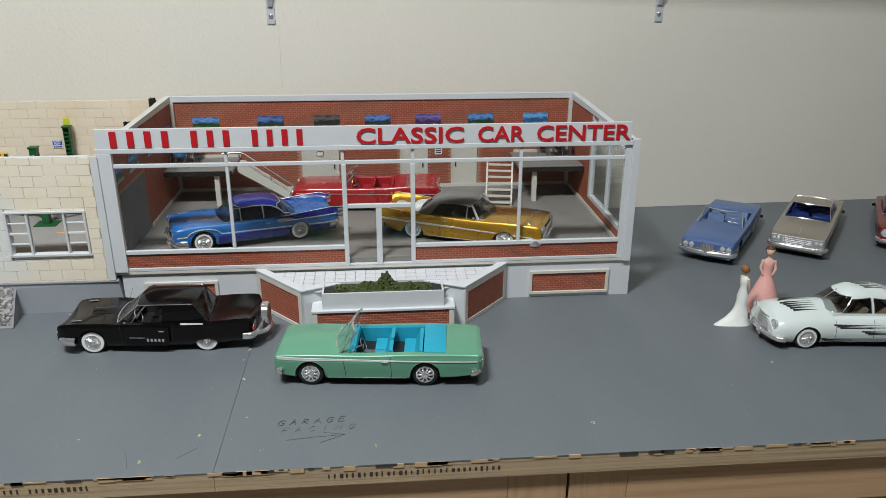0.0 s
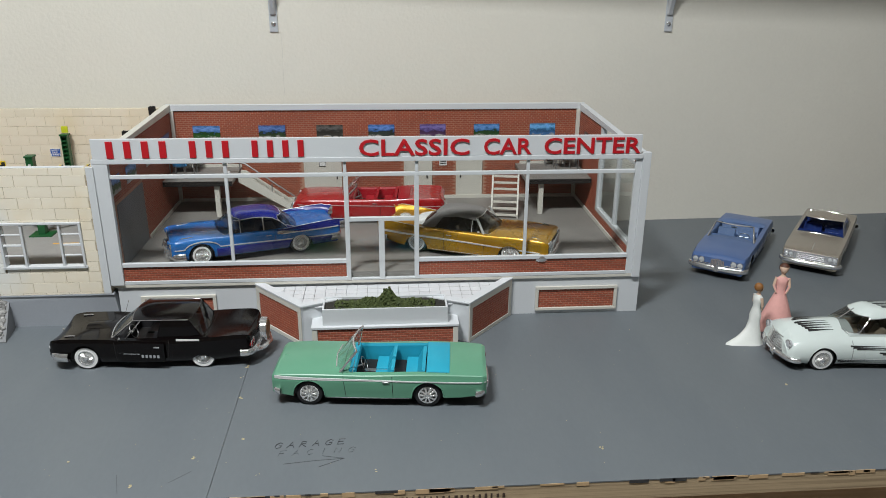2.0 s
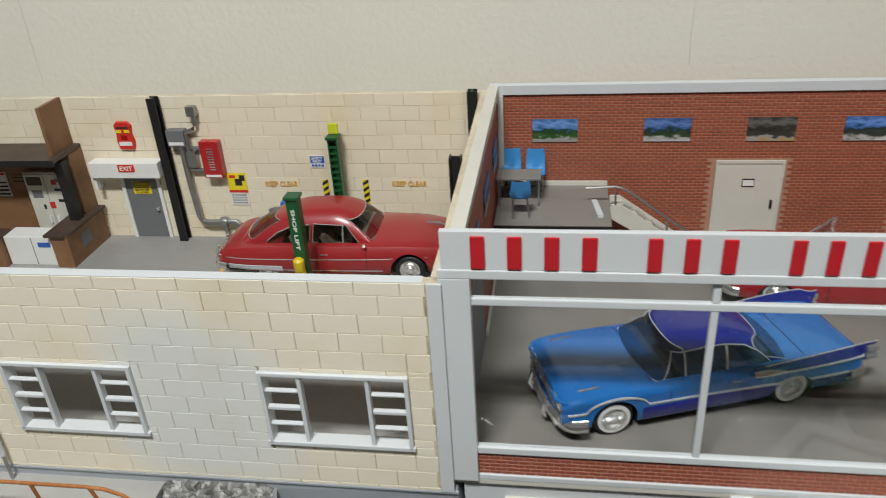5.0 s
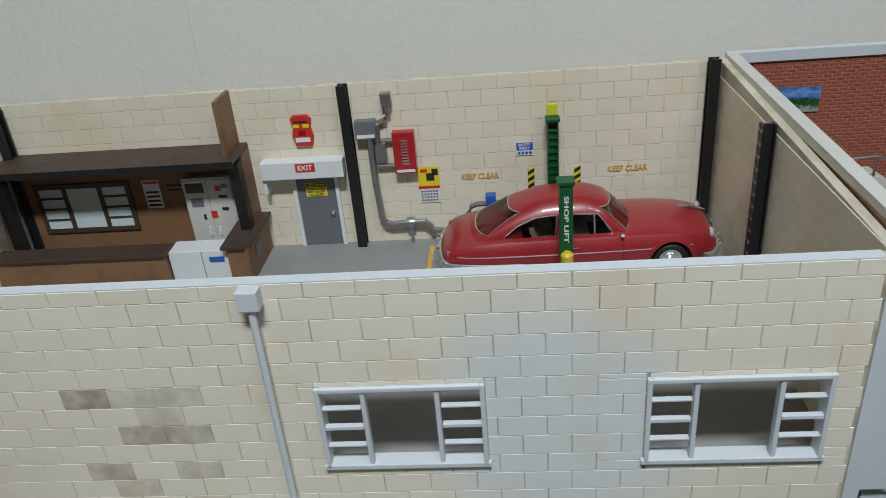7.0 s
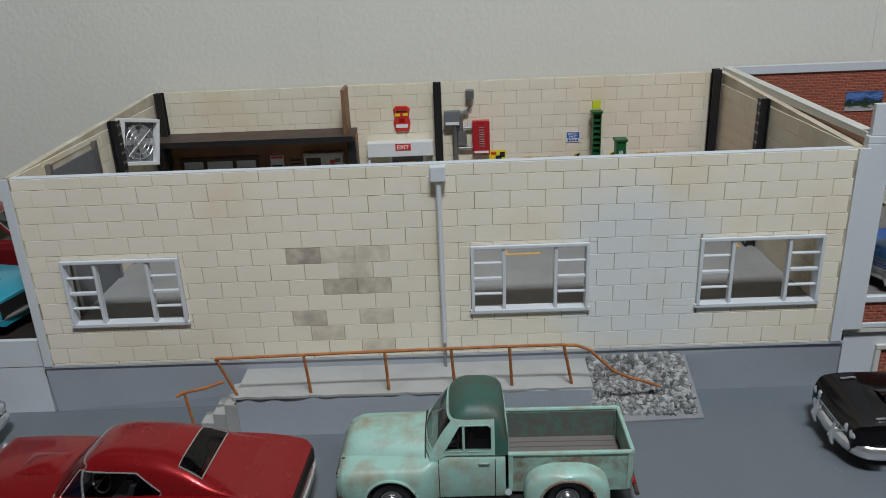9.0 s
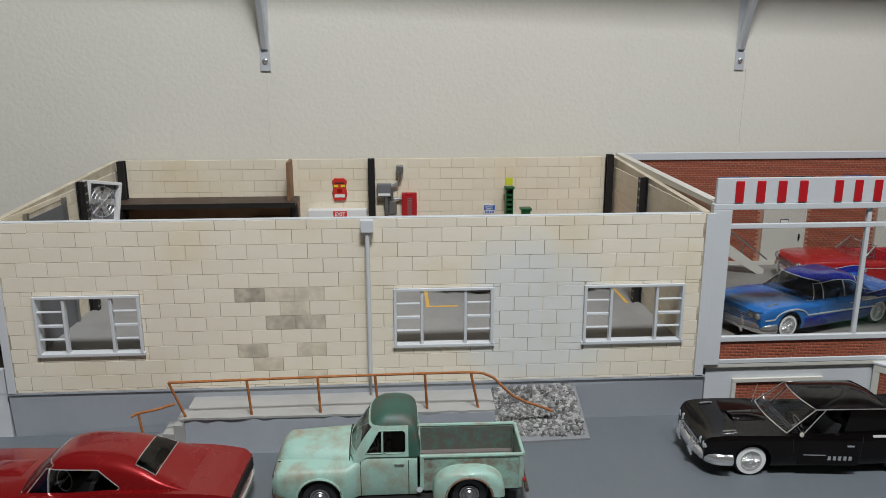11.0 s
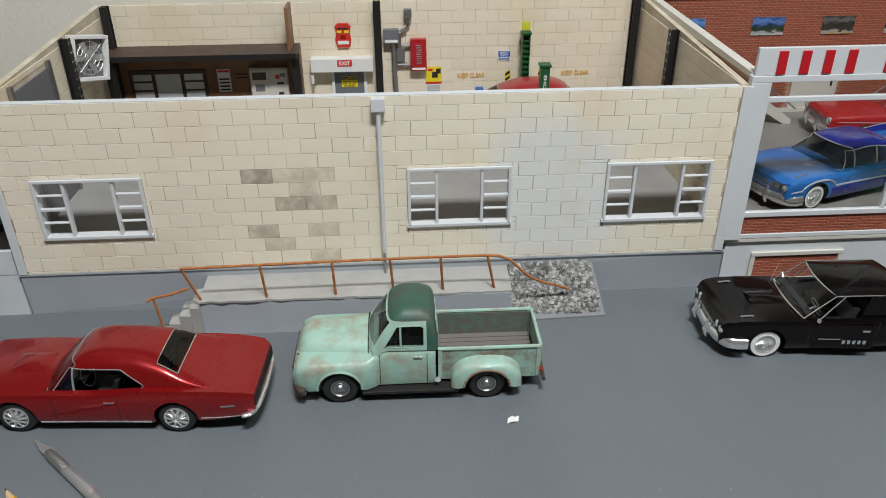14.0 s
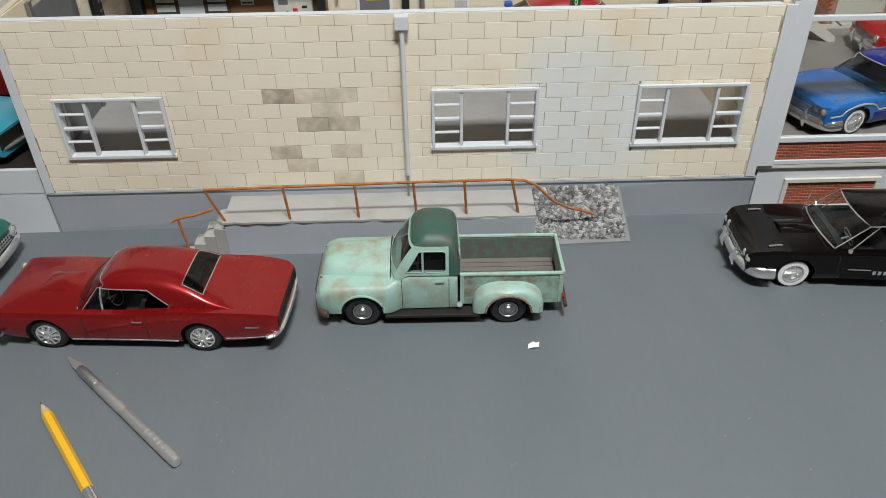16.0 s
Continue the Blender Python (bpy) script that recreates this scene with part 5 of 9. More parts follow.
    def wheels(self, style="cap", white=0.0, tw=0.8, inset=0.22, stance=None, red=False):
        r = self.rr
        key = (style, white, tw, r)
        if key not in WHEELS:
            bm = bmesh.new()
            lathe(bm, [(r * .55, -tw / 2), (r * .86, -tw / 2), (r * .97, -tw * .36), (r, -tw * .2), (r, tw * .2), (r * .97, tw * .36), (r * .86, tw / 2), (r * .6, tw / 2 - .02), (r * .55, tw / 2 - .2), (.02, tw / 2 - .2)], 32)
            ty = mesh_of("tyre", bm, M["rubber"], 40)
            ww = None
            if white:
                bm = bmesh.new()
                a, b = r * .62, r * (.62 + white)
                lathe(bm, [(a, tw / 2 - .08), (a, tw / 2 + .02), (b, tw / 2 + .02), (b, tw / 2 - .08)], 32)
                ww = mesh_of("whitewall", bm, M["whitewall"], 40)
            bm = bmesh.new()
            q = tw / 2
            spoke, hub, turns = None, None, []
            if style == "wire":
                lathe(bm, [(r * .64, q - .2), (r * .64, q + .05), (r * .58, q + .05), (r * .53, q - .12), (r * .51, q - .19)], 32)
                hb = bmesh.new()
                lathe(hb, [(r * .17, q - .19), (r * .2, q + .1), (r * .17, q + .17), (r * .08, q + .26), (.02, q + .26)], 18)
                sb = bmesh.new()
                tube(sb, [(r * .57, q - .04, 0), (r * .17 * math.cos(.4), q + .13, r * .17 * math.sin(.4))], 0.034, 4)
                turns = [k * 15 for k in range(24)]
            elif style == "spoke":
                lathe(bm, [(r * .66, q - .2), (r * .66, q + .06), (r * .6, q + .07), (r * .54, q - .1), (r * .5, q - .19)], 32)
                hb = bmesh.new()
                lathe(hb, [(r * .2, q - .19), (r * .24, q + .08), (r * .14, q + .16), (.02, q + .17)], 18)
                sb = bmesh.new()
                tube(sb, [(r * .57, q - .04, 0), (r * .36, q + .07, 0), (r * .16, q + .1, 0)], [0.13, 0.11, 0.14], 6)
                turns = [k * 36 for k in range(10)]
            else:
                g = 0.82 if style == "rusty" else 1.0
                lathe(bm, [(r * .64 * g, q - .2), (r * .64 * g, q + .03), (r * .58 * g, q + .05), (r * .5 * g, q - .06), (r * .42 * g, q + .03), (r * .3 * g, q - .05), (r * .2 * g, q + .1), (.02, q + .14)], 28)
            if turns:
                spoke, hub = mesh_of("spoke", sb, M["wheel_chrome"], 60), mesh_of("hub", hb, M["wheel_chrome"], 40)
            rim = mesh_of("rim", bm, M["wheel_chrome"] if style != "rusty" else M["dull_metal"], 35)
            WHEELS[key] = ty, ww, rim, hub, spoke, turns
        ty, ww, rim, hub, spoke, turns = WHEELS[key]
        for ax in self.axles:
            for s in (1, -1):
                t = new("tyre", ty)
                t.parent = self.root
                t.matrix_basis = pose(ax * CM, s * (self.W(ax) - tw / 2 - inset) * CM, r * CM, 0, 0, 0 if s > 0 else 180)
                tagged(t, "black tyre with white sidewall" if white else "black rubber tyre")
                for nm, d in (("whitewall", ww), ("rim" if turns else "hubcap", rim), ("hub", hub)):
                    if d:
                        ob = new(nm, d)
                        ob.parent = t
                for a in turns:
                    ob = new("spoke", spoke)
                    ob.parent, ob.matrix_basis = t, pose(0, 0, 0, 0, a, 0)

    def canopy(self, base, roof, zr, wr, zb=None, wb=None, roof_mat=None, bays=((0.05, .55, 1), (.58, .8, 1)), bow=0.45, rbow=0.35, glass=None, crown=0.3,
               frame=None, rear_patch=None, drip=True, vent=None, skirt=0.04, rear_frame=None):
        """Roof, screens and side windows. base/roof: (rear x, front x) at the belt and at the roof's edge. bays: side windows as
        (start, end) shares counted from the front; the rest is painted pillar."""
        glass = glass or M["glass"]
        roof_mat = roof_mat or self.mat
        frame = frame or M["chrome"]
        (br, bf), (tr, tf) = base, roof
        wb = wb or (lambda x: self.edge_y(x) + 0.02)
        wbf = wb if callable(wb) else (lambda x: wb)
        zbf = (lambda x: self.row_z(x) - skirt) if zb is None else (lambda x: zb)

        def corner(front, v):
            xb, xt = (bf, tf) if front else (br, tr)
            b = bow if front else -rbow
            x0, x1 = xb - b, xt - b
            return Vector((x0 + (x1 - x0) * v, wbf(x0) + (wr - wbf(x0)) * v, zbf(x0) + (zr - zbf(x0)) * v))

        def screen(front, u, v):
            c = corner(front, v)
            b = bow if front else -rbow
            zc = c.z + ((self.top(c.x + b, 0) - zbf(c.x)) * (1 - v) * (1 - u * u) if zb is None and v < 1 else 0) + crown * 0.35 * v * (1 - u * u)
            return (c.x + b * (1 - u * u), c.y * u, zc)

        us = np.linspace(-1, 1, 11)
        bm = bmesh.new()
        grid(bm, [[screen(True, u, v) for u in us] for v in (0, .33, .66, 1)])
        part("windscreen", bm, glass, self.root, "clear windscreen", smooth=60).visible_shadow = False
        bm = bmesh.new()
        if rear_patch:
            grid(bm, [[screen(False, u, v) for u in us] for v in np.linspace(0, 1, 9)])
            part("rear_panel", bm, roof_mat, self.root, smooth=60)
            bm = bmesh.new()
            u0, v0, v1 = rear_patch
            lift = Vector((-0.03, 0, 0.03))
            grid(bm, [[Vector(screen(False, u, v)) + lift for u in np.linspace(-u0, u0, 9)] for v in np.linspace(v0, v1, 5)])
            part("rear_window", bm, M["dark_glass"], self.root, smooth=60)
            rim = [Vector(screen(False, u, v0)) + lift for u in np.linspace(-u0, u0, 9)] + [Vector(screen(False, u, v1)) + lift for u in np.linspace(u0, -u0, 9)]
            bm = bmesh.new()
            tube(bm, rim, 0.032, 5, True)
            part("rear_window_trim", bm, frame, self.root, smooth=1)
        else:
            grid(bm, [[screen(False, u, v) for u in us] for v in (0, .33, .66, 1)])
            part("rear_window", bm, glass, self.root, smooth=60).visible_shadow = False

        def flank(u, v, s, out=0.0):
            a, b = corner(True, v), corner(False, v)
            p = a.lerp(b, u)
            belt = zbf(p.x) if v == 0 else None
            y = (wbf(p.x) + (wr - wbf(p.x)) * (0.6 * v + 0.4 * v ** 3)) if v < 1 else wr
            return (p.x, s * (y + out), belt if belt is not None else p.z)
        for s in (1, -1):
            edges = [0.0]
            for b in bays:
                edges += [b[0], b[1]]
            edges.append(1.0)
            for i in range(len(edges) - 1):
                u0, u1 = edges[i], edges[i + 1]
                is_glass = i % 2 == 1
                if u1 - u0 < 0.004:
                    continue
                bm = bmesh.new()
                grid(bm, [[flank(u, v, s) for u in np.linspace(u0, u1, 5)] for v in (0, .25, .5, .75, 1)])
                if is_glass:
                    if len(bays[i // 2]) > 2 and bays[i // 2][2] == 0:
                        bm.free()
                        continue
                    part("side_window", bm, glass, self.root, smooth=60).visible_shadow = False
                else:
                    bmesh.ops.solidify(bm, geom=list(bm.faces), thickness=0.1)
                    part("pillar", bm, roof_mat, self.root, smooth=30)
            bm = bmesh.new()
            tube(bm, [flank(u, 1.0, s, 0.03) for u in np.linspace(0, 1, 9)], 0.05, 6)
            part("drip_rail", bm, frame if drip else roof_mat, self.root, smooth=1)
            if vent:
                bm = bmesh.new()
                tube(bm, [flank(vent, 0, s, .02), flank(vent * .93, 1, s, .02)], 0.05, 6)
                part("vent_frame", bm, frame, self.root, smooth=1)
        # roof skin, rounded down to its edges
        bm = bmesh.new()
        rows = []
        for t in np.linspace(0, 1, 15):
            row = []
            for u in np.linspace(-1, 1, 15):
                fr, rr_ = Vector(screen(True, u, 1)), Vector(screen(False, u, 1))
                p = fr.lerp(rr_, t)
                lift = crown * (1 - abs(u) ** 3.2) * (1 - abs(2 * t - 1) ** 4)
                row.append((p.x, p.y * 1.0, max(p.z, zr) * 0 + zr + crown * 0.35 * (1 - u * u) + lift))
            rows.append(row)
        grid(bm, rows)
        part("roof", bm, roof_mat, self.root, smooth=50)
        for front in (True, False):
            bm = bmesh.new()
            pts = [screen(front, -1, v) for v in (0, .5, 1)] + [screen(front, u, 1) for u in us[1:-1]] + [screen(front, 1, v) for v in (1, .5, 0)]
            tube(bm, pts, 0.055, 6)
            if rear_patch and not front:
                bm.free()
                continue
            edge = frame if front else rear_frame or frame
            part("windscreen_frame" if front else "rear_window_frame", bm, edge, self.root, "thin window surround", smooth=1)
            bm = bmesh.new()
            tube(bm, [Vector(screen(front, u, 0)) + Vector((0, 0, .03)) for u in us], 0.06, 6)
            part("window_base_trim", bm, edge, self.root, smooth=1)

    def cabin(self, roofline, windows, n=3.2, tumble=0.13, bow=0.5, rbow=0.3, roof_mat=None, wide=None, glass=None, trim=None, trim_r=0.045, sink=0.06):
        """A closed cabin: a rounded shell under `roofline` ((x, z) keys, rear to front), in which windows are cut. windows: (name, axis, outline,
        low, high, material or None for an opening, trimmed); the convex outline lies in the plane across the axis, low..high bounds the axis."""
        roof_mat, glass, trim = roof_mat or self.mat, glass or SMOKE, trim or M["chrome"]
        H = smooth_curve(roofline)
        xa, xb = min(k[0] for k in roofline), max(k[0] for k in roofline)
        wide = wide or (lambda x: self.edge_y(x) + 0.03)
        zmax = max(k[1] for k in roofline)
        mid = (xa + xb) / 2

        def at(x, a):
            zb, w = self.row_z(x) - sink, wide(x)
            h = max(H(x) - zb, 0.02)
            ca, sa = math.cos(a), math.sin(a)
            z = zb + h * abs(sa) ** (2 / n)
            y = w * math.copysign(abs(ca) ** (2 / n), ca) * (1 - tumble * (z - zb) / (zmax - zb))
            f = (x - mid) / (xb - mid)
            b = bow if f > 0 else -rbow
            return (x - b * (y / w) ** 2 * abs(f) ** 2, y, z)
        span = np.linspace(0, math.pi, 41)
        # finer steps where the shell turns down at either end
        steps = [xa + (xb - xa) * (0.5 - 0.5 * math.cos(math.pi * k / 52)) for k in range(53)]
        bm = bmesh.new()
        grid(bm, [[at(x, a) for a in span] for x in steps])
        bmesh.ops.remove_doubles(bm, verts=list(bm.verts), dist=0.004)
        jobs = []
        for name, axis, outline, low, high, material, trimmed in windows:
            spans = [(low, high)] if axis != "y" else [(low, high), (-high, -low)]
            for lo, hi in spans:
                i = "xyz".index(axis)
                j, k = [v for v in range(3) if v != i]
                cx, cy = sum(p[0] for p in outline) / len(outline), sum(p[1] for p in outline) / len(outline)
                planes = []
                for (u0, v0), (u1, v1) in zip(outline, outline[1:] + outline[:1]):
                    co, no = Vector((0, 0, 0)), Vector((0, 0, 0))
                    co[j], co[k] = u0, v0
                    no[j], no[k] = v1 - v0, u0 - u1
                    no.normalize()
                    if (cx - u0) * no[j] + (cy - v0) * no[k] < 0:
                        no = -no
                    planes.append((co, no))
                for co, no in planes:
                    near = [f for f in bm.faces if lo - .4 <= f.calc_center_median()[i] <= hi + .4]
                    geom = set(near)
                    for f in near:
                        geom.update(f.edges)
                        geom.update(f.verts)
                    bmesh.ops.bisect_plane(bm, geom=list(geom), dist=0.0008, plane_co=co, plane_no=no)
                jobs.append((name, i, lo, hi, planes, material, trimmed))
        owner = {}
        for f in bm.faces:
            c = f.calc_center_median()
            owner[f] = next((q for q, (nm, i, lo, hi, planes, mt, tr) in enumerate(jobs) if lo <= c[i] <= hi and all((c - co).dot(no) > 0 for co, no in planes)), -1)
        for q in range(-1, len(jobs)):
            faces = [f for f in bm.faces if owner[f] == q]
            if not faces:
                continue
            piece, seen = bmesh.new(), {}
            for f in faces:
                vs = []
                for v in f.verts:
                    if v not in seen:
                        seen[v] = piece.verts.new(v.co)
                    vs.append(seen[v])
                piece.faces.new(vs)
            if q >= 0 and jobs[q][6]:
                rim = {}
                for e in piece.edges:
                    if len(e.link_faces) == 1:
                        a, b = e.verts
                        rim.setdefault(a, []).append(b)
                        rim.setdefault(b, []).append(a)
                if rim:
                    first = last = next(iter(rim))
                    loop, prev = [first.co.copy()], None
                    while True:
                        nxt = [v for v in rim[last] if v is not prev]
                        if not nxt or nxt[0] is first or len(loop) > 900:
                            break
                        prev, last = last, nxt[0]
                        if (last.co - loop[-1]).length > 0.05:
                            loop.append(last.co.copy())
                    tb = bmesh.new()
                    tube(tb, loop, trim_r, 5, True)
                    part(jobs[q][0] + "_trim", tb, trim, self.root, smooth=1)
            if q < 0:
                bmesh.ops.solidify(piece, geom=list(piece.faces), thickness=0.07)
                part("roof", piece, roof_mat, self.root, smooth=40)
            elif jobs[q][5] is None:
                piece.free()
            elif jobs[q][5] == "glass":
                part(jobs[q][0], piece, glass, self.root, smooth=60).visible_shadow = False
            else:
                part(jobs[q][0], piece, jobs[q][5], self.root, smooth=60)
        bm.free()

        def lid(x, y):
            zb, w = self.row_z(x) - sink, wide(x)
            z = H(x)
            for _ in range(3):
                u = min(abs(y) / (w * (1 - tumble * (z - zb) / (zmax - zb))), 1)
                z = zb + (H(x) - zb) * (1 - u ** n) ** (1 / n)
            return z
        return lid

    def open_screen(self, xb, xt, zt, wt, bow=0.5, vent=True, frame=None):
        """The upright windscreen of an open car."""
        frame = frame or M["chrome"]
        wb = self.edge_y(xb) + 0.1

        def p(u, v):
            x0, x1 = xb - bow, xt - bow * .8
            w = wb + (wt - wb) * v
            zb = self.row_z(x0) + (self.top(xb, 0) - self.row_z(x0)) * (1 - u * u)
            return (x0 + (x1 - x0) * v + bow * (1 - u * u), w * u, zb + (zt - zb) * v)
        us = np.linspace(-1, 1, 11)
        bm = bmesh.new()
        grid(bm, [[p(u, v) for u in us] for v in (0, .5, 1)])
        part("windscreen", bm, M["glass"], self.root, "clear windscreen", smooth=60).visible_shadow = False
        bm = bmesh.new()
        tube(bm, [p(-1, v) for v in (0, .5, 1)] + [p(u, 1) for u in us[1:-1]] + [p(1, v) for v in (1, .5, 0)], 0.125, 7)
        part("windscreen_frame", bm, frame, self.root, "chrome windscreen frame", smooth=1)
        if vent:
            for s in (1, -1):
                a, b = Vector(p(s, 0)), Vector(p(s, 1))
                c = Vector((a.x - 1.25, a.y, a.z))
                bm = bmesh.new()
                tube(bm, [a, b, c], 0.05, 5, True)
                part("vent_frame", bm, frame, self.root, smooth=1)
                bm = bmesh.new()
                bm.faces.new([bm.verts.new(v) for v in (a, b, c)])
                part("vent_pane", bm, M["glass"], self.root).visible_shadow = False
        bm = bmesh.new()
        tube(bm, [(xt - bow * .2, 0, zt - .2), (xt - bow * .2 - .2, 0, zt - .5)], 0.04, 5)
        tube(bm, [(xt - bow * .2 - .25, -.45, zt - .5), (xt - bow * .2 - .25, .45, zt - .5)], 0.1, 6)
        part("mirror", bm, M["dull_metal"], self.root, smooth=1)

    def boot_cover(self, x0, x1, material, h=0.35):
        """Folded top under its cover, behind the rear seat."""
        bm = bmesh.new()
        rows = []
        for t in np.linspace(0, 1, 9):
            x = x0 + (x1 - x0) * t
            y = self.W(x) * self.prof[-1][1] * 0.90
            rows.append([(x, u * y, self.top(x, u * y) + 0.03 + h * math.sin(math.pi * (0.12 + t * .88)) ** .6 * (1 - abs(u) ** 6)) for u in np.linspace(-1, 1, 13)])
        grid(bm, rows)
        part("top_cover", bm, material, self.root, "folded soft top under a fitted cover", smooth=50)

    def fin(self, x0, x1, rise, material, drop=0.5, thick=0.55, flare=0.12, label="blade-like tail fin"):
        """An upright blade on either rear shoulder, from nothing at x0 to its tip at x1; rise(f) gives its height."""
        for s in (1, -1):
            bm = bmesh.new()
            rows = []
            for f in np.linspace(0, 1, 22):
                x = x0 + (x1 - x0) * f
                xb = max(x, -self.L / 2 + 0.05)
                z, h = self.ZS(xb), rise(f)
                yo, yt = self.side(xb, z - drop) + 0.02, self.side(xb, z) + flare * f
                inner = yo - thick * (0.5 + f)
                rows.append([(xb, s * yo, z - drop), (xb + (x - xb) * .4, s * (yt + .03), z + h * .35), (x, s * yt, z + h), (x, s * (yt - .1), z + h + .01), (xb + (x - xb) * .4, s * (yt - .3), z + h * .4), (xb, s * inner, self.top(xb, inner) - .04)])
            grid(bm, rows)
            bm.faces.new([bm.verts.new(p) for p in rows[-1]])
            part("tail_fin", bm, material, self.root, label, smooth=40)
            bm = bmesh.new()
            tube(bm, [Vector(q[2]) + Vector((0, 0, .02)) for q in rows[2:]], 0.045, 5)
            part("fin_edge_trim", bm, M["foil"], self.root, "silver edge of the fin", smooth=1)

    def blob(self, name, pts, r, material, label="", flat=1.0):
        bm = bmesh.new()
        tube(bm, pts, r, 8, flat=flat)
        return part(name, bm, material, self.root, label, smooth=1)


P_GREEN = paint("paint_green", (0.118, 0.315, 0.20), 0.32, 0.35)
P_TURQ = surface("trim_turquoise", (0.02, 0.34, 0.48), 0.45, 0, 0.08)
P_RED = paint("paint_candy_red", (0.30, 0.008, 0.010), 0.26, 0.4, metal=0.5)
P_RED2 = paint("paint_red", (0.40, 0.014, 0.016), 0.26, 0.5)
P_HUDSON = paint("paint_crimson", (0.31, 0.018, 0.022), 0.34, 0.4)
P_BLUE = paint("paint_blue", (0.018, 0.16, 0.50), 0.26, 0.5)
P_NAVY = paint("paint_navy", (0.012, 0.02, 0.22), 0.26, 0.5)
P_GOLD = paint("paint_gold", (0.50, 0.265, 0.010), 0.28, 0.5, metal=0.45)
P_STEELBLUE = paint("paint_steel_blue", (0.075, 0.135, 0.30), 0.35, 0.3)
P_TAUPE = paint("paint_taupe", (0.30, 0.265, 0.215), 0.32, 0.3, metal=0.2)
P_MINT = paint("paint_pale_mint", (0.66, 0.73, 0.70), 0.25, 0.5)
P_AQUA = paint("paint_aqua", (0.03, 0.30, 0.40), 0.3, 0.4)
P_TEAL = paint("paint_teal", (0.008, 0.10, 0.085), 0.25, 0.5)
P_MAROON = paint("paint_maroon", (0.16, 0.010, 0.012), 0.3, 0.4)
VINYL_GREY = surface("vinyl_grey", (0.23, 0.22, 0.21), 0.6, 0, 0.12, 0.008)
TRIM_RED = surface("trim_red", (0.40, 0.01, 0.02), 0.4, 0, 0.1)
TRIM_BLACK = surface("trim_black", (0.02, 0.02, 0.022), 0.5, 0, 0.2)
TRIM_BLUE = surface("trim_blue", (0.10, 0.17, 0.34), 0.5, 0, 0.1)
TRIM_TAN = surface("trim_tan", (0.36, 0.30, 0.22), 0.6, 0, 0.1)
TINT_BLUE = pane_material("blue_glass", (0.10, 0.16, 0.42), 0.1)
SMOKE = pane_material("smoke_glass", (0.42, 0.43, 0.42), 0.08)


def local(px, py, heading, along, across):
    """The place of the car's middle, from a point that lies `along` ahead of it and `across` to its left."""
    a = radians(heading)
    return px - along * math.cos(a) + across * math.sin(a), py - along * math.sin(a) - across * math.cos(a)


# --- green convertible before the planter ---
x, y = local(0.6, 72.1, 174.5, 7.0, 3.55)
c = Car("convertible_car", "sea-green model convertible with a turquoise interior, top down", x, y, 0, 174.5, 21.4,
        [(-10.7, 3.35), (-10.3, 3.62), (-6, 3.8), (0, 3.82), (7, 3.8), (10.2, 3.6), (10.9, 3.25)],
        [(-10.9, 3.35), (-10.3, 3.6), (-5, 3.75), (2, 3.55), (6, 3.6), (10.4, 3.45), (10.9, 3.05)],
        [(-10.9, 3.4), (-10.2, 3.72), (-5, 3.95), (2, 3.95), (7, 3.95), (10.3, 3.7), (10.9, 3.1)], (7.0, -4.85), P_GREEN,
        zb=[(-10.9, 1.45), (-7.5, 1.1), (0, 0.95), (8, 1.0), (10.9, 1.35)], cockpit=(-5.2, 3.0), R=1.58)
c.tub(P_TURQ, floor=1.6, bench_z=2.35)
c.open_screen(4.5, 2.7, 5.8, 2.8, bow=0.6)
c.boot_cover(-7.0, -4.7, P_TURQ, 0.22)
c.strip("side_trim", -10.6, 10.4, lambda x: 3.08 + 0.012 * x, lambda x: 0.14 + .02 * max(0, x + 1), M["foil"], out=0.06, n=40)
c.strip("sill_trim", -3.0, 5.2, 1.02, 0.14, M["foil"])
for ax in (7.0, -4.85):
    for s in (1, -1):
        c.blob("arch_trim", [(ax + 1.6 * math.cos(a), s * (c.side(ax + 1.6 * math.cos(a), 2.0) + .01), 1.37 + 1.6 * math.sin(a)) for a in np.linspace(0, math.pi, 15)], 0.06, P_GREEN)
c.seam(-1.4, 1.1, 3.5, 0.1), c.seam(3.3, 1.1, 3.5, 0.25)
c.handle(-0.7, 2.95)
c.lid_seam(3.6, 0.95), c.lid_seam(-6.7, 0.95)
c.bumper("front_bumper", 1, 1.75, 0.7, 1.0), c.bumper("rear_bumper", -1, 1.75, 0.7, 1.2)
c.grille(1, 2.9, 2.05, 2.95, 10, 3)
c.lamp("headlight", 1, 2.75, 2.6, 0.36), c.lamp("headlight", 1, 1.9, 2.6, 0.36)
c.lamp("tail_light", -1, 2.8, 2.7, 0.3, M["tail_red"])
c.wheels("spoke", 0.07, inset=0.3)
c.blob("hood_rib", [(3.8, 0, c.top(3.8, 0) + .01), (10.0, 0, c.top(10, 0) + .01)], 0.06, P_GREEN)
c.blob("cowl_vent", [(4.35, -2.4, c.top(4.3, 2.4) + .0), (4.6, 0, c.top(4.6, 0) + .0), (4.35, 2.4, c.top(4.3, 2.4) + .0)], 0.09, M["chrome"])
part("console", quick_box(-1.3, 1.8, -.3, .3, 1.6, 2.2, bevel=0.06), M["dull_metal"], c.root, "chromed console")

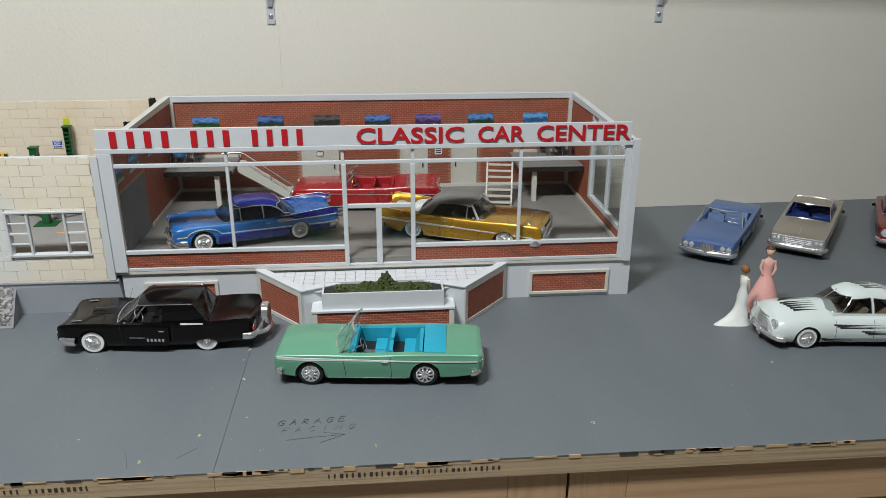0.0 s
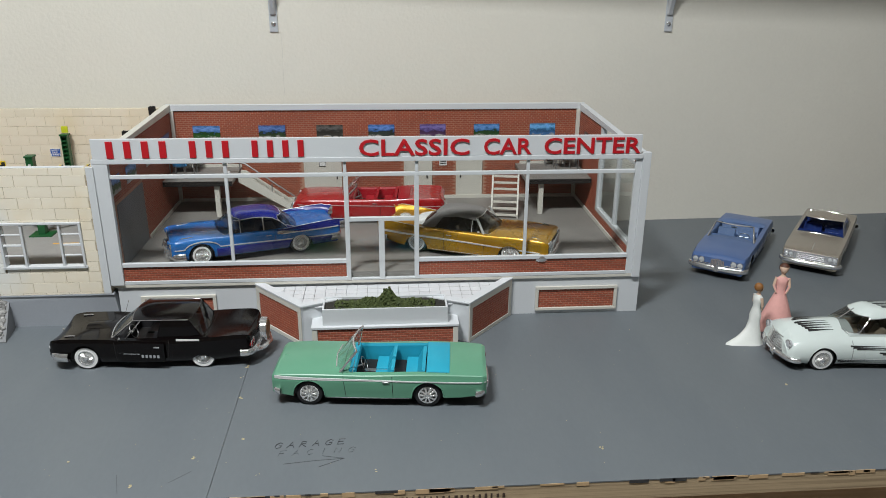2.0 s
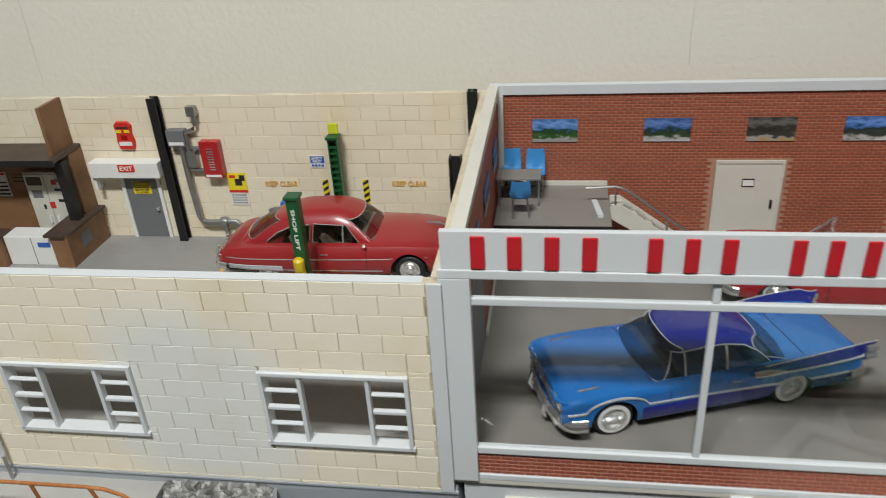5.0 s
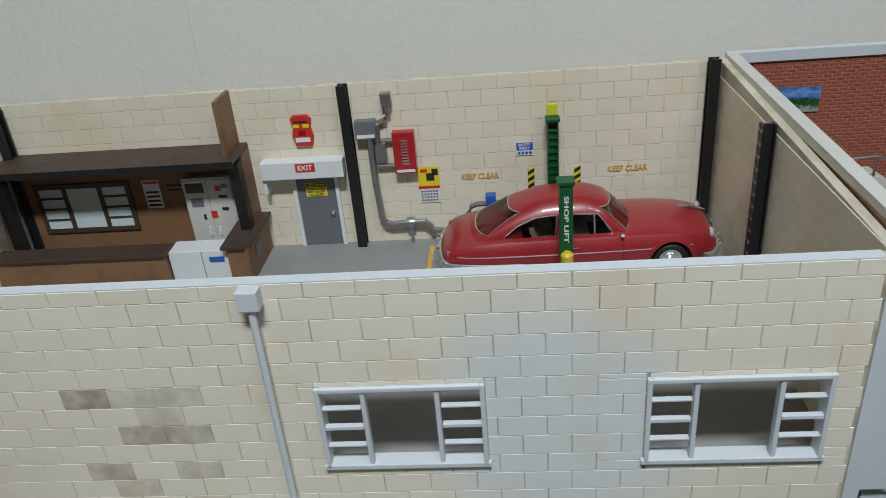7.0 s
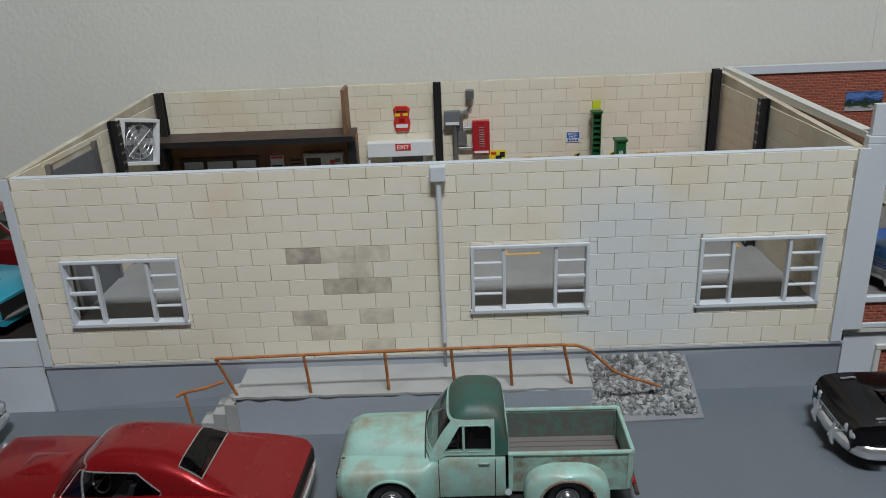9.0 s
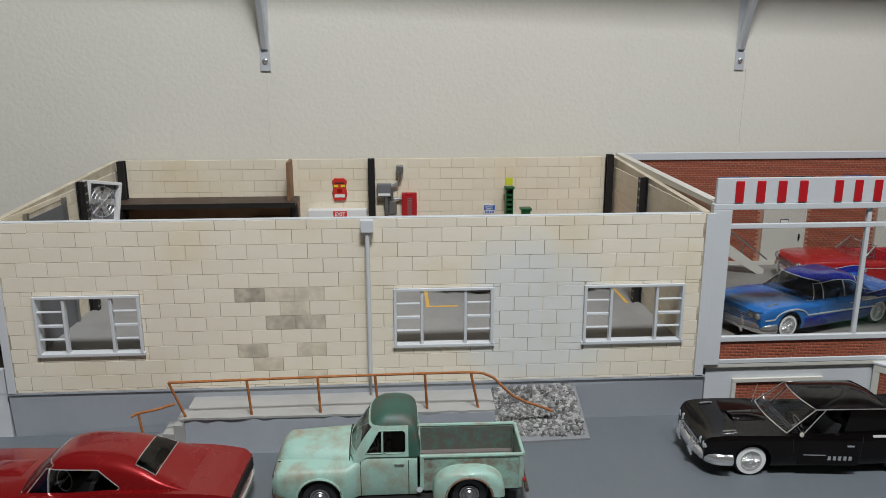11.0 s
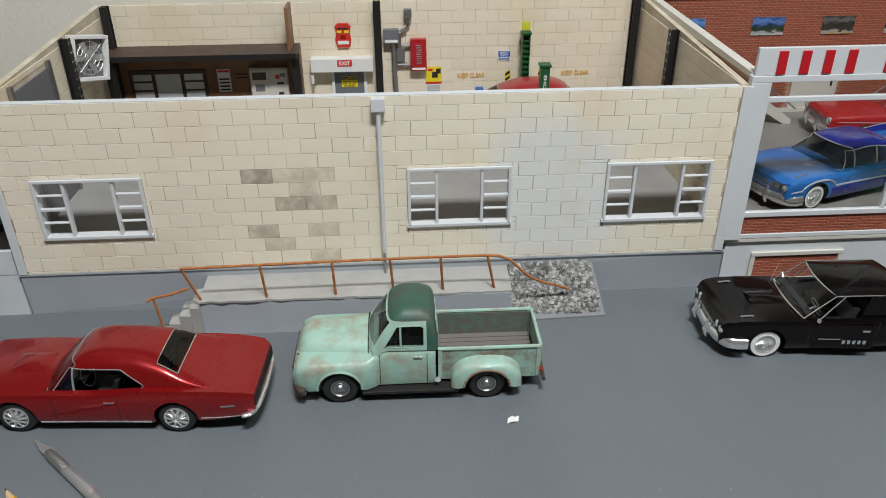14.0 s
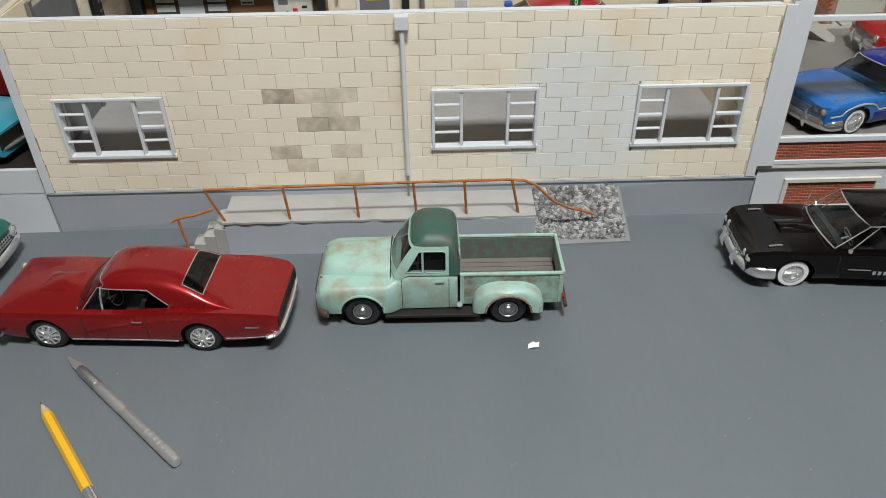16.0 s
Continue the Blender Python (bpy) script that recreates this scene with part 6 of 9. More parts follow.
# --- black hardtop with the spare wheel at its tail ---
x, y = local(-24.1, 81.0, 178.2, 6.95, 3.5)
c = Car("hardtop_car", "glossy black model hardtop, ajar door, rear-mounted spare wheel", x, y, 0, 178.2, 21.6,
        [(-10.8, 3.2), (-10.3, 3.5), (-6, 3.75), (0, 3.75), (6, 3.75), (10, 3.6), (10.8, 3.2)],
        [(-10.8, 3.3), (-10.6, 3.75), (-10, 3.9), (-6, 3.7), (-3, 3.5), (2, 3.45), (6, 3.65), (8.6, 3.66), (10.2, 3.5), (10.65, 3.2), (10.8, 2.85)],
        [(-10.8, 3.1), (-10.2, 3.5), (-5, 3.6), (0, 3.55), (4, 3.75), (7, 3.7), (9.4, 3.4), (10.4, 3.05), (10.8, 2.75)], (6.95, -5.55), M["black_gloss"],
        zb=[(-10.8, 1.5), (-7, 1.05), (0, 0.9), (8, 0.95), (10.8, 1.3)], cockpit=(-4.4, 3.6), R=1.58, arch_drop=(0, 1.3),
        prof=[(0, .93), (.1, .97), (.3, 1.0), (.42, .985), (.6, .995), (.8, .99), (.93, .975), (1, .95)])
c.tub(TRIM_BLACK, rear=False)
c.canopy((-5.9, 4.5), (-4.6, 2.1), 5.5, 2.85, bays=((0.02, .5, 0),), vent=0.15, crown=0.26, rbow=0.4, glass=M["glass"], rear_frame=M["black_gloss"])
c.strip("roof_trim", -5.4, -2.9, 3.44, 0.18, M["foil"], out=0.05, label="bright strip at the foot of the roof")
c.strip("spear_trim", 0.4, 3.2, 2.05, 0.06, M["chrome"])
for k in range(5):
    c.strip("side_badge", -0.3 + k * .45, 0.0 + k * .45, 1.75, 0.35, M["chrome"], n=3)
c.seam(-1.9, 1.0, 3.4, -0.2), c.seam(3.6, 1.0, 3.3, 0.1)
c.handle(-0.9, 3.05)
c.bumper("front_bumper", 1, 1.6, 1.0, 2.4, 0.7, d=0.3, over=0.25, guards=(1.4,)), c.bumper("rear_bumper", -1, 1.85, 0.8, 1.6, 0.3, over=0.5)
c.grille(1, 2.2, 1.6, 2.5, 8, 4)
for s in (1, -1):
    for dy in (2.9, 2.15):
        bm = bmesh.new()
        lathe(bm, [(0.36, -0.2), (0.36, 0.05), (0.2, 0.14), (0.02, 0.16)], 16, (10.7, s * dy, 2.6), "x", 1)
        part("headlight", bm, M["lamp_glass"], c.root, smooth=40)
c.lamp("tail_light", -1, 2.9, 2.6, 0.38, M["tail_red"]), c.lamp("tail_light", -1, 2.05, 2.6, 0.38, M["tail_red"])
c.wheels("wire", 0.27, inset=0.28)
bm = bmesh.new()
lathe(bm, [(1.28, -.38), (1.36, -.3), (1.36, .3), (1.28, .38), (1.0, .4)], 32, (-11.75, 0, 2.95), "x", -1)
spare = part("spare_wheel", bm, M["chrome"], c.root, "chrome-ringed spare wheel case", smooth=35)
bm = bmesh.new()
lathe(bm, [(1.1, .3), (1.08, .42), (.5, .5), (.02, .52)], 28, (-11.75, 0, 2.95), "x", -1)
part("cover", bm, M["wood_brown"], spare, "brown cover plate", smooth=35)
c.blob("rear_pan", [(-10.9, -2.9, 1.75), (-11.9, -1.6, 1.5), (-12.3, 0, 1.45), (-11.9, 1.6, 1.5), (-10.9, 2.9, 1.75)], 0.28, M["chrome"])
c.blob("aerial", [(4.6, -2.6, 3.5), (4.0, -2.9, 5.3)], 0.025, M["chrome"])
for s in (1, -1):
    c.blob("fender_ornament", [(9.2, s * 2.7, 3.62), (8.4, s * 2.7, 3.7), (8.1, s * 2.7, 3.66)], 0.09, M["chrome"])
    c.blob("door_mirror", [(3.0, s * 3.4, 3.5), (3.0, s * 3.75, 3.75), (3.15, s * 3.8, 3.8)], [0.05, 0.1, 0.22], M["chrome"])
bm = bmesh.new()
rows = [[(xx, yy, c.top(xx, yy) + .02 + .22 * max(0, 1 - (yy / .95) ** 2) * min(1, (xx - 4.6) / 1.5)) for yy in np.linspace(-1, 1, 7)] for xx in np.linspace(4.6, 7.6, 7)]
grid(bm, rows)
part("hood_scoop", bm, M["black_gloss"], c.root, smooth=40)
c.lid_seam(4.7, .85), c.lid_seam(-6.0, .85)
door = part("open_door", quick_box(-4.9, 0.0, -0.1, 0.08, 1.05, 3.3, bevel=0.08), M["black_gloss"], c.root, "door standing slightly open")
door.matrix_basis = pose(3.2 * CM, 3.66 * CM, 0, 0, 0, -4)
for k in range(5):
    part("badge", quick_box(-4.3 + .42 * k, -4.05 + .42 * k, .07, .12, 1.55, 1.9), M["chrome"], door, "small chrome bar badge")
part("badge_spear", quick_box(-2.2, -.4, .07, .11, 1.95, 2.02), M["chrome"], door)
part("handle", quick_box(-4.4, -3.8, .07, .16, 2.75, 2.9, bevel=.03), M["chrome"], door)

# --- candy red two-door with a swept roof ---
x, y = local(-82.4, 76.07, 176.3, 6.55, 3.45)
c = Car("coupe_car", "candy red model two-door hardtop with chrome spoked wheels", x, y, 0, 176.3, 21.9,
        [(-10.95, 3.25), (-10.4, 3.55), (-6, 3.8), (0, 3.72), (6, 3.75), (10.2, 3.6), (10.95, 3.3)],
        [(-10.95, 3.2), (-10.3, 3.55), (-6, 3.85), (-3, 3.8), (1, 3.45), (6, 3.5), (10.4, 3.4), (10.95, 3.0)],
        [(-10.95, 3.2), (-10.2, 3.55), (-5, 3.8), (3, 3.85), (7, 3.8), (10.4, 3.5), (10.95, 3.0)], (6.55, -5.2), P_RED,
        zb=[(-10.95, 1.55), (-7.5, 1.15), (0, 0.95), (8, 1.0), (10.95, 1.35)], cockpit=(-4.6, 3.0), R=1.6, rr=1.4,
        prof=[(0, .93), (.12, .965), (.35, .985), (.62, 1.0), (.78, .985), (.92, .97), (1, .945)])
c.tub(TRIM_BLACK)
c.cabin([(-7.6, 3.75), (-6.0, 4.4), (-4.3, 5.3), (-2.2, 5.85), (0.2, 6.0), (1.7, 5.75), (2.5, 5.3), (4.6, 3.6)],
        [("vent_window", "y", [(3.55, 3.5), (2.3, 5.05), (2.05, 5.1), (2.05, 3.5)], 1.2, 5, TINT_BLUE, True),
         ("side_window", "y", [(1.98, 3.5), (1.98, 5.1), (-1.5, 5.1), (-3.1, 3.95), (-2.6, 3.5)], 1.2, 5, None, True),
         ("windscreen", "x", [(-3.3, 3.3), (3.3, 3.3), (2.75, 5.35), (-2.75, 5.35)], 1.9, 6, "glass", True),
         ("rear_window", "z", [(-4.0, -2.15), (-4.0, 2.15), (-5.5, 2.45), (-5.5, -2.45)], 3, 7, M["dark_glass"], True)], n=4.2, tumble=0.17, bow=0.7, rbow=-0.4)
c.strip("sill_trim", -3.3, 4.8, 1.0, 0.18, M["foil"])
c.strip("rear_sill_trim", -10.4, -7.0, 1.45, 0.1, M["foil"])
c.seam(-1.2, 1.1, 3.45, 0.0), c.seam(3.4, 1.1, 3.4, 0.2)
c.handle(-0.6, 2.95)
c.lid_seam(-6.6, 0.9), c.lid_seam(4.0, 0.95)
c.bumper("front_bumper", 1, 1.7, 0.6, 1.1, 0.4), c.bumper("rear_bumper", -1, 1.75, 0.34, 1.0, 0.25)
c.grille(1, 3.0, 2.05, 2.75, 0, 5)
c.lamp("headlight", 1, 2.85, 2.85, 0.36), c.lamp("headlight", 1, 2.75, 2.1, 0.34)
part("tail_panel", quick_box(-11.02, -10.9, -3.1, 3.1, 2.2, 2.95), M["black_matt"], c.root, "blacked-out tail panel")
c.strip("badge", -9.6, -8.6, 2.55, 0.16, M["dull_metal"], n=4)
c.wheels("spoke", 0, tw=0.95, inset=0.22)
bm = bmesh.new()
grid(bm, [[(xx, yy, c.top(xx, yy) + .015 + .2 * max(0, 1 - (yy / 1.2) ** 2) ** .5 * math.sin(math.pi * (xx - 4.9) / 2.7) ** .6) for yy in np.linspace(-1.2, 1.2, 9)] for xx in np.linspace(4.9, 7.6, 9)])
part("hood_scoop", bm, P_RED, c.root, smooth=40)

# --- two-tone blue finned hardtop in the showroom ---
def finned(name, label, x, y, heading, L, axles, body_mat, z, cockpit, drops=(0.0, 0.45), sill=0.9):
    h = L / 2
    return Car(name, label, x, y, z, heading, L,
               [(-h, 3.35), (-h + .5, 3.65), (-6, 3.85), (0, 3.8), (6, 3.85), (h - .6, 3.8), (h, 3.55)],
               [(-h, 3.05), (-h + .4, 3.35), (-6, 3.5), (-2, 3.45), (3, 3.4), (7, 3.5), (h - .8, 3.4), (h - .15, 3.2), (h, 2.95)],
               [(-h, 2.9), (-h + .6, 3.3), (-6, 3.6), (0, 3.55), (4, 3.75), (8, 3.7), (h - .6, 3.5), (h, 3.15)], axles, body_mat,
               zb=[(-h, 1.5), (-7, sill + .15), (0, sill), (8, sill + .05), (h, sill + .35)], cockpit=cockpit, R=1.56, crown=2.6, arch_drop=drops,
               prof=[(0, .94), (.08, .97), (.3, 1.0), (.5, .985), (.68, .99), (.82, 1.0), (.93, .985), (1, .945)])


x, y = local(-14.25, 95.65, 198.6, 7.15, 3.5)
c = finned("hardtop_car", "two-tone blue model hardtop with tail fins and white-wall tyres", x, y, 198.6, 21.3, (7.15, -5.3), P_BLUE, FLOOR, (-4.4, 3.6))
c.tub(TRIM_BLUE)
c.cabin([(-5.6, 3.4), (-4.4, 4.2), (-2.9, 5.3), (-0.8, 5.7), (1.2, 5.72), (2.4, 5.5), (3.0, 5.05), (5.2, 3.55)],
        [("vent_window", "y", [(3.75, 3.4), (2.85, 4.9), (2.2, 4.98), (2.2, 3.4)], 1.2, 5, "glass", True),
         ("side_window", "y", [(2.15, 3.4), (2.15, 5.0), (0.6, 5.1), (-0.7, 5.06), (-0.7, 3.4)], 1.2, 5, "glass", True),
         ("quarter_window", "y", [(-0.78, 3.4), (-0.78, 5.05), (-2.0, 4.85), (-3.0, 4.3), (-3.9, 3.4)], 1.2, 5, "glass", True),
         ("windscreen", "x", [(-3.4, 3.2), (3.4, 3.2), (2.85, 5.2), (-2.85, 5.2)], 2.3, 6, "glass", True),
         ("rear_window", "x", [(-3.2, 3.2), (3.2, 3.2), (2.75, 5.05), (-2.75, 5.05)], -6.2, -2.7, "glass", True)], n=4.0, tumble=0.17, bow=0.95, rbow=0.6, roof_mat=P_NAVY, trim=M["foil"], trim_r=0.045)
c.fin(-2.3, -11.35, lambda f: 0.78 * f ** 1.1, P_NAVY, drop=0.45, label="dark blue blade-like tail fin")
arch = lambda x: 2.2 + 0.95 * max(0, 1 - ((x - 7.0) / 2.1) ** 2) ** .5 if abs(x - 7) < 2.1 else 2.2 + .02 * min(x, 7)
c.strip("side_trim", -10.6, 10.3, arch, 0.17, M["foil"], out=0.06, n=120)
c.strip("lower_panel", -10.3, 5.3, 1.52, 1.2, P_NAVY, out=0.03, n=90)
c.strip("fin_trim", -10.4, -3.4, lambda x: 2.98 - 0.01 * (x + 3), 0.15, M["foil"], out=0.07, n=50)
c.strip("fin_ornament", -4.6, -2.3, lambda x: 3.1 + .03 * (x + 3.4), lambda x: 0.12 + 0.36 * max(0, 1 - ((x + 3.2) / 1.5) ** 2), M["chrome"], out=0.1, n=16, label="pointed chrome fin ornament")
c.seam(-2.0, 1.0, 3.4), c.seam(3.3, 1.0, 3.4, 0.2)
c.handle(-1.2, 2.95)
c.lid_seam(4.6), c.lid_seam(-6.2, .85)
c.bumper("front_bumper", 1, 1.45, 1.0, 1.9, 0.5, over=0.3, guards=(1.5,)), c.bumper("rear_bumper", -1, 1.75, 0.95, 1.6, 0.3, over=0.25)
c.grille(1, 3.1, 1.9, 2.7, 0, 4, x=10.6)
c.lamp("headlight", 1, 3.05, 2.75, 0.36), c.lamp("headlight", 1, 2.2, 2.75, 0.36)
for s in (1, -1):
    c.blob("headlight_brow", [(9.4, s * 3.55, 3.25), (10.45, s * 3.45, 3.2), (10.85, s * 2.9, 3.15), (10.85, s * 1.9, 3.15)], [0.05, 0.13, 0.14, 0.08], P_BLUE, "overhanging brow over the twin headlights")
    for zz in (2.75, 3.35):
        c.blob("tail_light", [(-10.6, s * 3.3, zz), (-11.4, s * 3.32, zz + .03), (-11.55, s * 3.32, zz + .03)], [0.3, 0.26, 0.1], M["chrome"], "chrome-ringed tail lamp")
    c.blob("fender_ornament", [(9.4, s * 2.9, 3.5), (8.0, s * 2.9, 3.6)], [0.1, 0.07], M["chrome"])
c.wheels("wire", 0.19, inset=0.24)

# --- gold finned car with its grey soft top up ---
x, y = local(24.2, 93.9, 336.8, 6.6, -3.5)
c = finned("soft_top_car", "metallic gold finned model convertible, grey soft top up", x, y, 336.8, 22.8, (6.6, -6.0), P_GOLD, FLOOR, (-4.6, 3.4), (0.5, 0.65), 0.6)
c.tub(TRIM_TAN)
c.cabin([(-6.1, 3.45), (-4.9, 4.5), (-3.5, 5.5), (-2.0, 5.78), (0.4, 5.72), (1.6, 5.5), (2.3, 5.0), (4.6, 3.55)],
        [("vent_window", "y", [(2.8, 3.4), (2.0, 4.9), (1.35, 4.95), (1.35, 3.4)], 1.2, 5, "glass", True),
         ("side_window", "y", [(1.25, 3.4), (1.25, 5.0), (-0.6, 5.1), (-2.6, 4.95), (-3.7, 3.5), (-3.6, 3.4)], 1.2, 5, "glass", False),
         ("windscreen", "x", [(-3.4, 3.2), (3.4, 3.2), (2.8, 5.15), (-2.8, 5.15)], 1.8, 6, "glass", True),
         ("rear_window", "x", [(-2.5, 3.7), (2.5, 3.7), (2.0, 5.2), (-2.0, 5.2)], -6.5, -3.4, M["dark_glass"], False)], n=3.8, tumble=0.15, bow=0.9, rbow=0.6, roof_mat=VINYL_GREY, trim=M["foil"])
for s in (1, -1):
    c.blob("screen_pillar", [(3.0, s * 3.25, 3.45), (2.5, s * 3.1, 4.4), (2.0, s * 2.85, 5.25)], 0.15, M["foil"], "silver windscreen pillar")
c.fin(-4.2, -11.9, lambda f: 0.78 * f ** 1.15, P_GOLD, drop=0.5, label="gold blade-like tail fin")
c.strip("side_trim", -11.0, 10.4, lambda x: 2.25 - 0.03 * x, lambda x: 0.24 + .008 * max(-x, -8), M["foil"], out=0.06, n=60)
c.strip("sill_trim", -3.8, 4.4, 0.72, 0.1, M["foil"])
c.seam(-2.2, 0.8, 3.4), c.seam(3.1, 0.8, 3.4, 0.2)
c.handle(-1.5, 2.95)
c.lid_seam(4.4)
c.bumper("front_bumper", 1, 1.35, 0.95, 1.6, 0.4, over=0.25), c.bumper("rear_bumper", -1, 1.6, 0.9, 1.7, 0.3, over=0.25)
c.grille(1, 3.3, 1.5, 2.95, 18, 5, bow=.15, th=.08)
c.lamp("headlight", 1, 2.95, 2.85, 0.33), c.lamp("headlight", 1, 2.25, 2.85, 0.33)
for s in (1, -1):
    c.blob("tail_light", [(-11.3, s * 3.4, 3.75), (-12.0, s * 3.42, 3.85)], [0.26, 0.12], M["tail_red"])
    c.blob("fender_ornament", [(10.2, s * 2.9, 3.45), (9.5, s * 2.9, 3.62), (9.2, s * 2.9, 3.55)], [0.05, 0.14, 0.05], M["chrome"])
bm = bmesh.new()
lathe(bm, [(1.5, -.1), (1.45, 0.16), (1.25, 0.3), (0.8, 0.28), (0.7, 0.2), (0.02, 0.24)], 28, (-8.9, 0, c.top(-8.9, 0)), "z", 1)
lid = part("spare_wheel_lid", bm, P_GOLD, c.root, "round spare-wheel shape on the boot lid", smooth=35)
bm = bmesh.new()
lathe(bm, [(0.78, 0.2), (0.6, 0.34), (0.02, 0.38)], 20, (-8.9, 0, c.top(-8.9, 0)), "z", 1)
part("centre_cap", bm, M["foil"], lid, smooth=35)
bm = bmesh.new()
rows = []
for f in np.linspace(0, 1, 9):
    xx = -7.35 + 2.0 * f
    hw = 2.75 * (1 - (1 - f) ** 2.4) ** .5 + 0.05
    rows.append([(xx + .1 * u * u, u * hw, c.top(xx, u * hw) + .05 + (.22 + .35 * f) * (1 - abs(u) ** 4) * min(1, f * 4)) for u in np.linspace(-1, 1, 11)])
grid(bm, rows)
part("top_well_cover", bm, M["whitewall"], c.root, "pale rounded cover behind the soft top", smooth=50)
c.wheels("wire", 0.2, inset=0.3)
c.blob("mirror", [(2.4, -3.3, 3.4), (2.4, -3.6, 3.75)], [0.05, 0.16], M["chrome"])

# --- red convertible at the back of the showroom ---
c = Car("convertible_car", "bright red model convertible with a red interior, top down", 6.5, 114.4, FLOOR, 176.0, 21.8,
        [(-10.9, 3.3), (-10.3, 3.65), (-6, 3.85), (0, 3.8), (6, 3.85), (10.2, 3.7), (10.9, 3.3)],
        [(-10.9, 3.3), (-10.4, 3.8), (-7, 3.85), (-3, 3.6), (2, 3.5), (7, 3.5), (10.2, 3.35), (10.9, 2.9)],
        [(-10.9, 3.2), (-10.2, 3.6), (-5, 3.75), (0, 3.6), (4, 3.85), (8, 3.75), (10.3, 3.45), (10.9, 2.95)], (6.9, -4.9), P_RED2,
        zb=[(-10.9, 1.2), (-7, 0.8), (0, 0.65), (8, 0.75), (10.9, 1.1)], cockpit=(-4.6, 2.7), R=1.56, arch_drop=(0.4, 1.0), crown=2.4,
        prof=[(0, .93), (.1, .97), (.3, 1.0), (.5, .985), (.7, .995), (.85, 1.0), (.94, .985), (1, .945)])
c.tub(TRIM_RED, floor=1.6, bench_z=2.5)
c.open_screen(4.2, 2.4, 5.35, 2.8, bow=0.8)
c.boot_cover(-5.9, -4.2, TRIM_RED, 0.2)
c.strip("side_trim", -10.4, 10.2, lambda x: 2.75 + .008 * x, 0.09, M["foil"], n=40)
c.strip("sill_trim", -3.2, 5.2, 0.8, 0.1, M["foil"])
c.seam(-1.7, 0.8, 3.4), c.seam(3.2, 0.8, 3.4)
c.handle(-0.9, 3.1), c.lid_seam(4.3, .9), c.lid_seam(-6.2, .9)
c.bumper("front_bumper", 1, 1.6, 0.9, 1.4, 0.4, over=.3, guards=(1.3,)), c.bumper("rear_bumper", -1, 1.6, 0.9, 1.4, 0.3, over=.25)
c.grille(1, 3.0, 1.9, 2.6, 0, 4)
c.lamp("headlight", 1, 2.95, 2.75, 0.38)
c.lamp("tail_light", -1, 2.85, 2.9, 0.42, M["tail_red"])
c.wheels("cap", 0.12, inset=0.32)

# --- crimson step-down sedan on the lift ---
LIFT = 1.35
c = Car("coupe_car", "crimson model fastback coupe raised on the green lift", -37.3, 115.0, FLOOR + LIFT, 0.8, 20.9,
        [(-10.45, 2.6), (-9.6, 3.3), (-6, 3.75), (0, 3.85), (6, 3.75), (9.4, 3.3), (10.45, 2.6)],
        [(-10.45, 2.2), (-9.5, 2.95), (-5, 3.5), (0, 3.6), (6, 3.55), (9.5, 3.25), (10.45, 2.6)],
        [(-10.45, 2.4), (-9.3, 3.3), (-5.5, 3.95), (0, 4.0), (5, 4.25), (8.5, 4.05), (9.9, 3.6), (10.45, 2.9)], (6.9, -5.6), P_HUDSON,
        zb=[(-10.45, 1.5), (-7, 1.1), (0, 0.9), (8, 1.0), (10.45, 1.4)], cockpit=(-4.2, 3.0), R=1.62, arch_drop=(0, 1.9),
        prof=[(0, .9), (.15, .97), (.4, 1.0), (.65, .99), (.85, .95), (1, .88)])
c.tub(TRIM_TAN)
c.cabin([(-8.4, 3.5), (-6.8, 4.45), (-4.6, 5.6), (-2.0, 6.3), (0.4, 6.35), (2.0, 5.95), (2.9, 5.3), (4.3, 4.0)],
        [("vent_window", "y", [(2.75, 3.55), (1.55, 5.1), (1.25, 5.15), (1.25, 3.55)], 1.0, 5, "glass", True),
         ("side_window", "y", [(1.2, 3.55), (1.2, 5.15), (-1.3, 5.25), (-1.5, 3.55)], 1.0, 5, "glass", True),
         ("quarter_window", "y", [(-1.75, 3.55), (-1.6, 5.2), (-3.2, 5.05), (-4.6, 4.5), (-5.6, 3.75), (-5.6, 3.55)], 1.0, 5, "glass", True),
         ("windscreen", "x", [(-2.85, 3.4), (2.85, 3.4), (2.1, 5.5), (-2.1, 5.5)], 1.5, 6, "glass", True),
         ("rear_window", "x", [(-2.6, 3.85), (2.6, 3.85), (1.9, 5.35), (-1.9, 5.35)], -9, -4.4, "glass", True)], n=3.0, tumble=0.18, bow=0.8, rbow=0.6)
c.strip("side_trim", -10.0, 8.5, lambda x: 2.55 + .01 * x, 0.1, M["chrome"])
c.strip("lower_trim", -9.0, 4.6, 1.45, 0.1, M["chrome"])
c.strip("skirt_panel", -9.5, -4.2, 1.55, 0.7, M["shelf_bracket"], out=0.03)
c.seam(-1.0, 1.1, 3.5), c.seam(3.3, 1.1, 3.5)
c.handle(-0.4, 3.0)
c.bumper("front_bumper", 1, 1.6, 0.75, 1.6, 0.8, over=0.45, guards=(1.2,)), c.bumper("rear_bumper", -1, 1.7, 0.7, 1.6, 0.6, over=0.35, guards=(1.1,))
c.grille(1, 1.9, 1.9, 2.8, 0, 5, bow=.2)
c.lamp("headlight", 1, 2.3, 3.0, 0.42, x=10.15)
c.blob("hood_ornament", [(10.1, 0, 3.85), (9.2, 0, 4.2), (8.0, 0, 4.3)], [.06, .14, .06], M["chrome"])
c.wheels("cap", 0, tw=0.85, inset=0.3)
c.lamp("tail_light", -1, 2.6, 2.5, 0.28, M["tail_red"], x=-10.0)
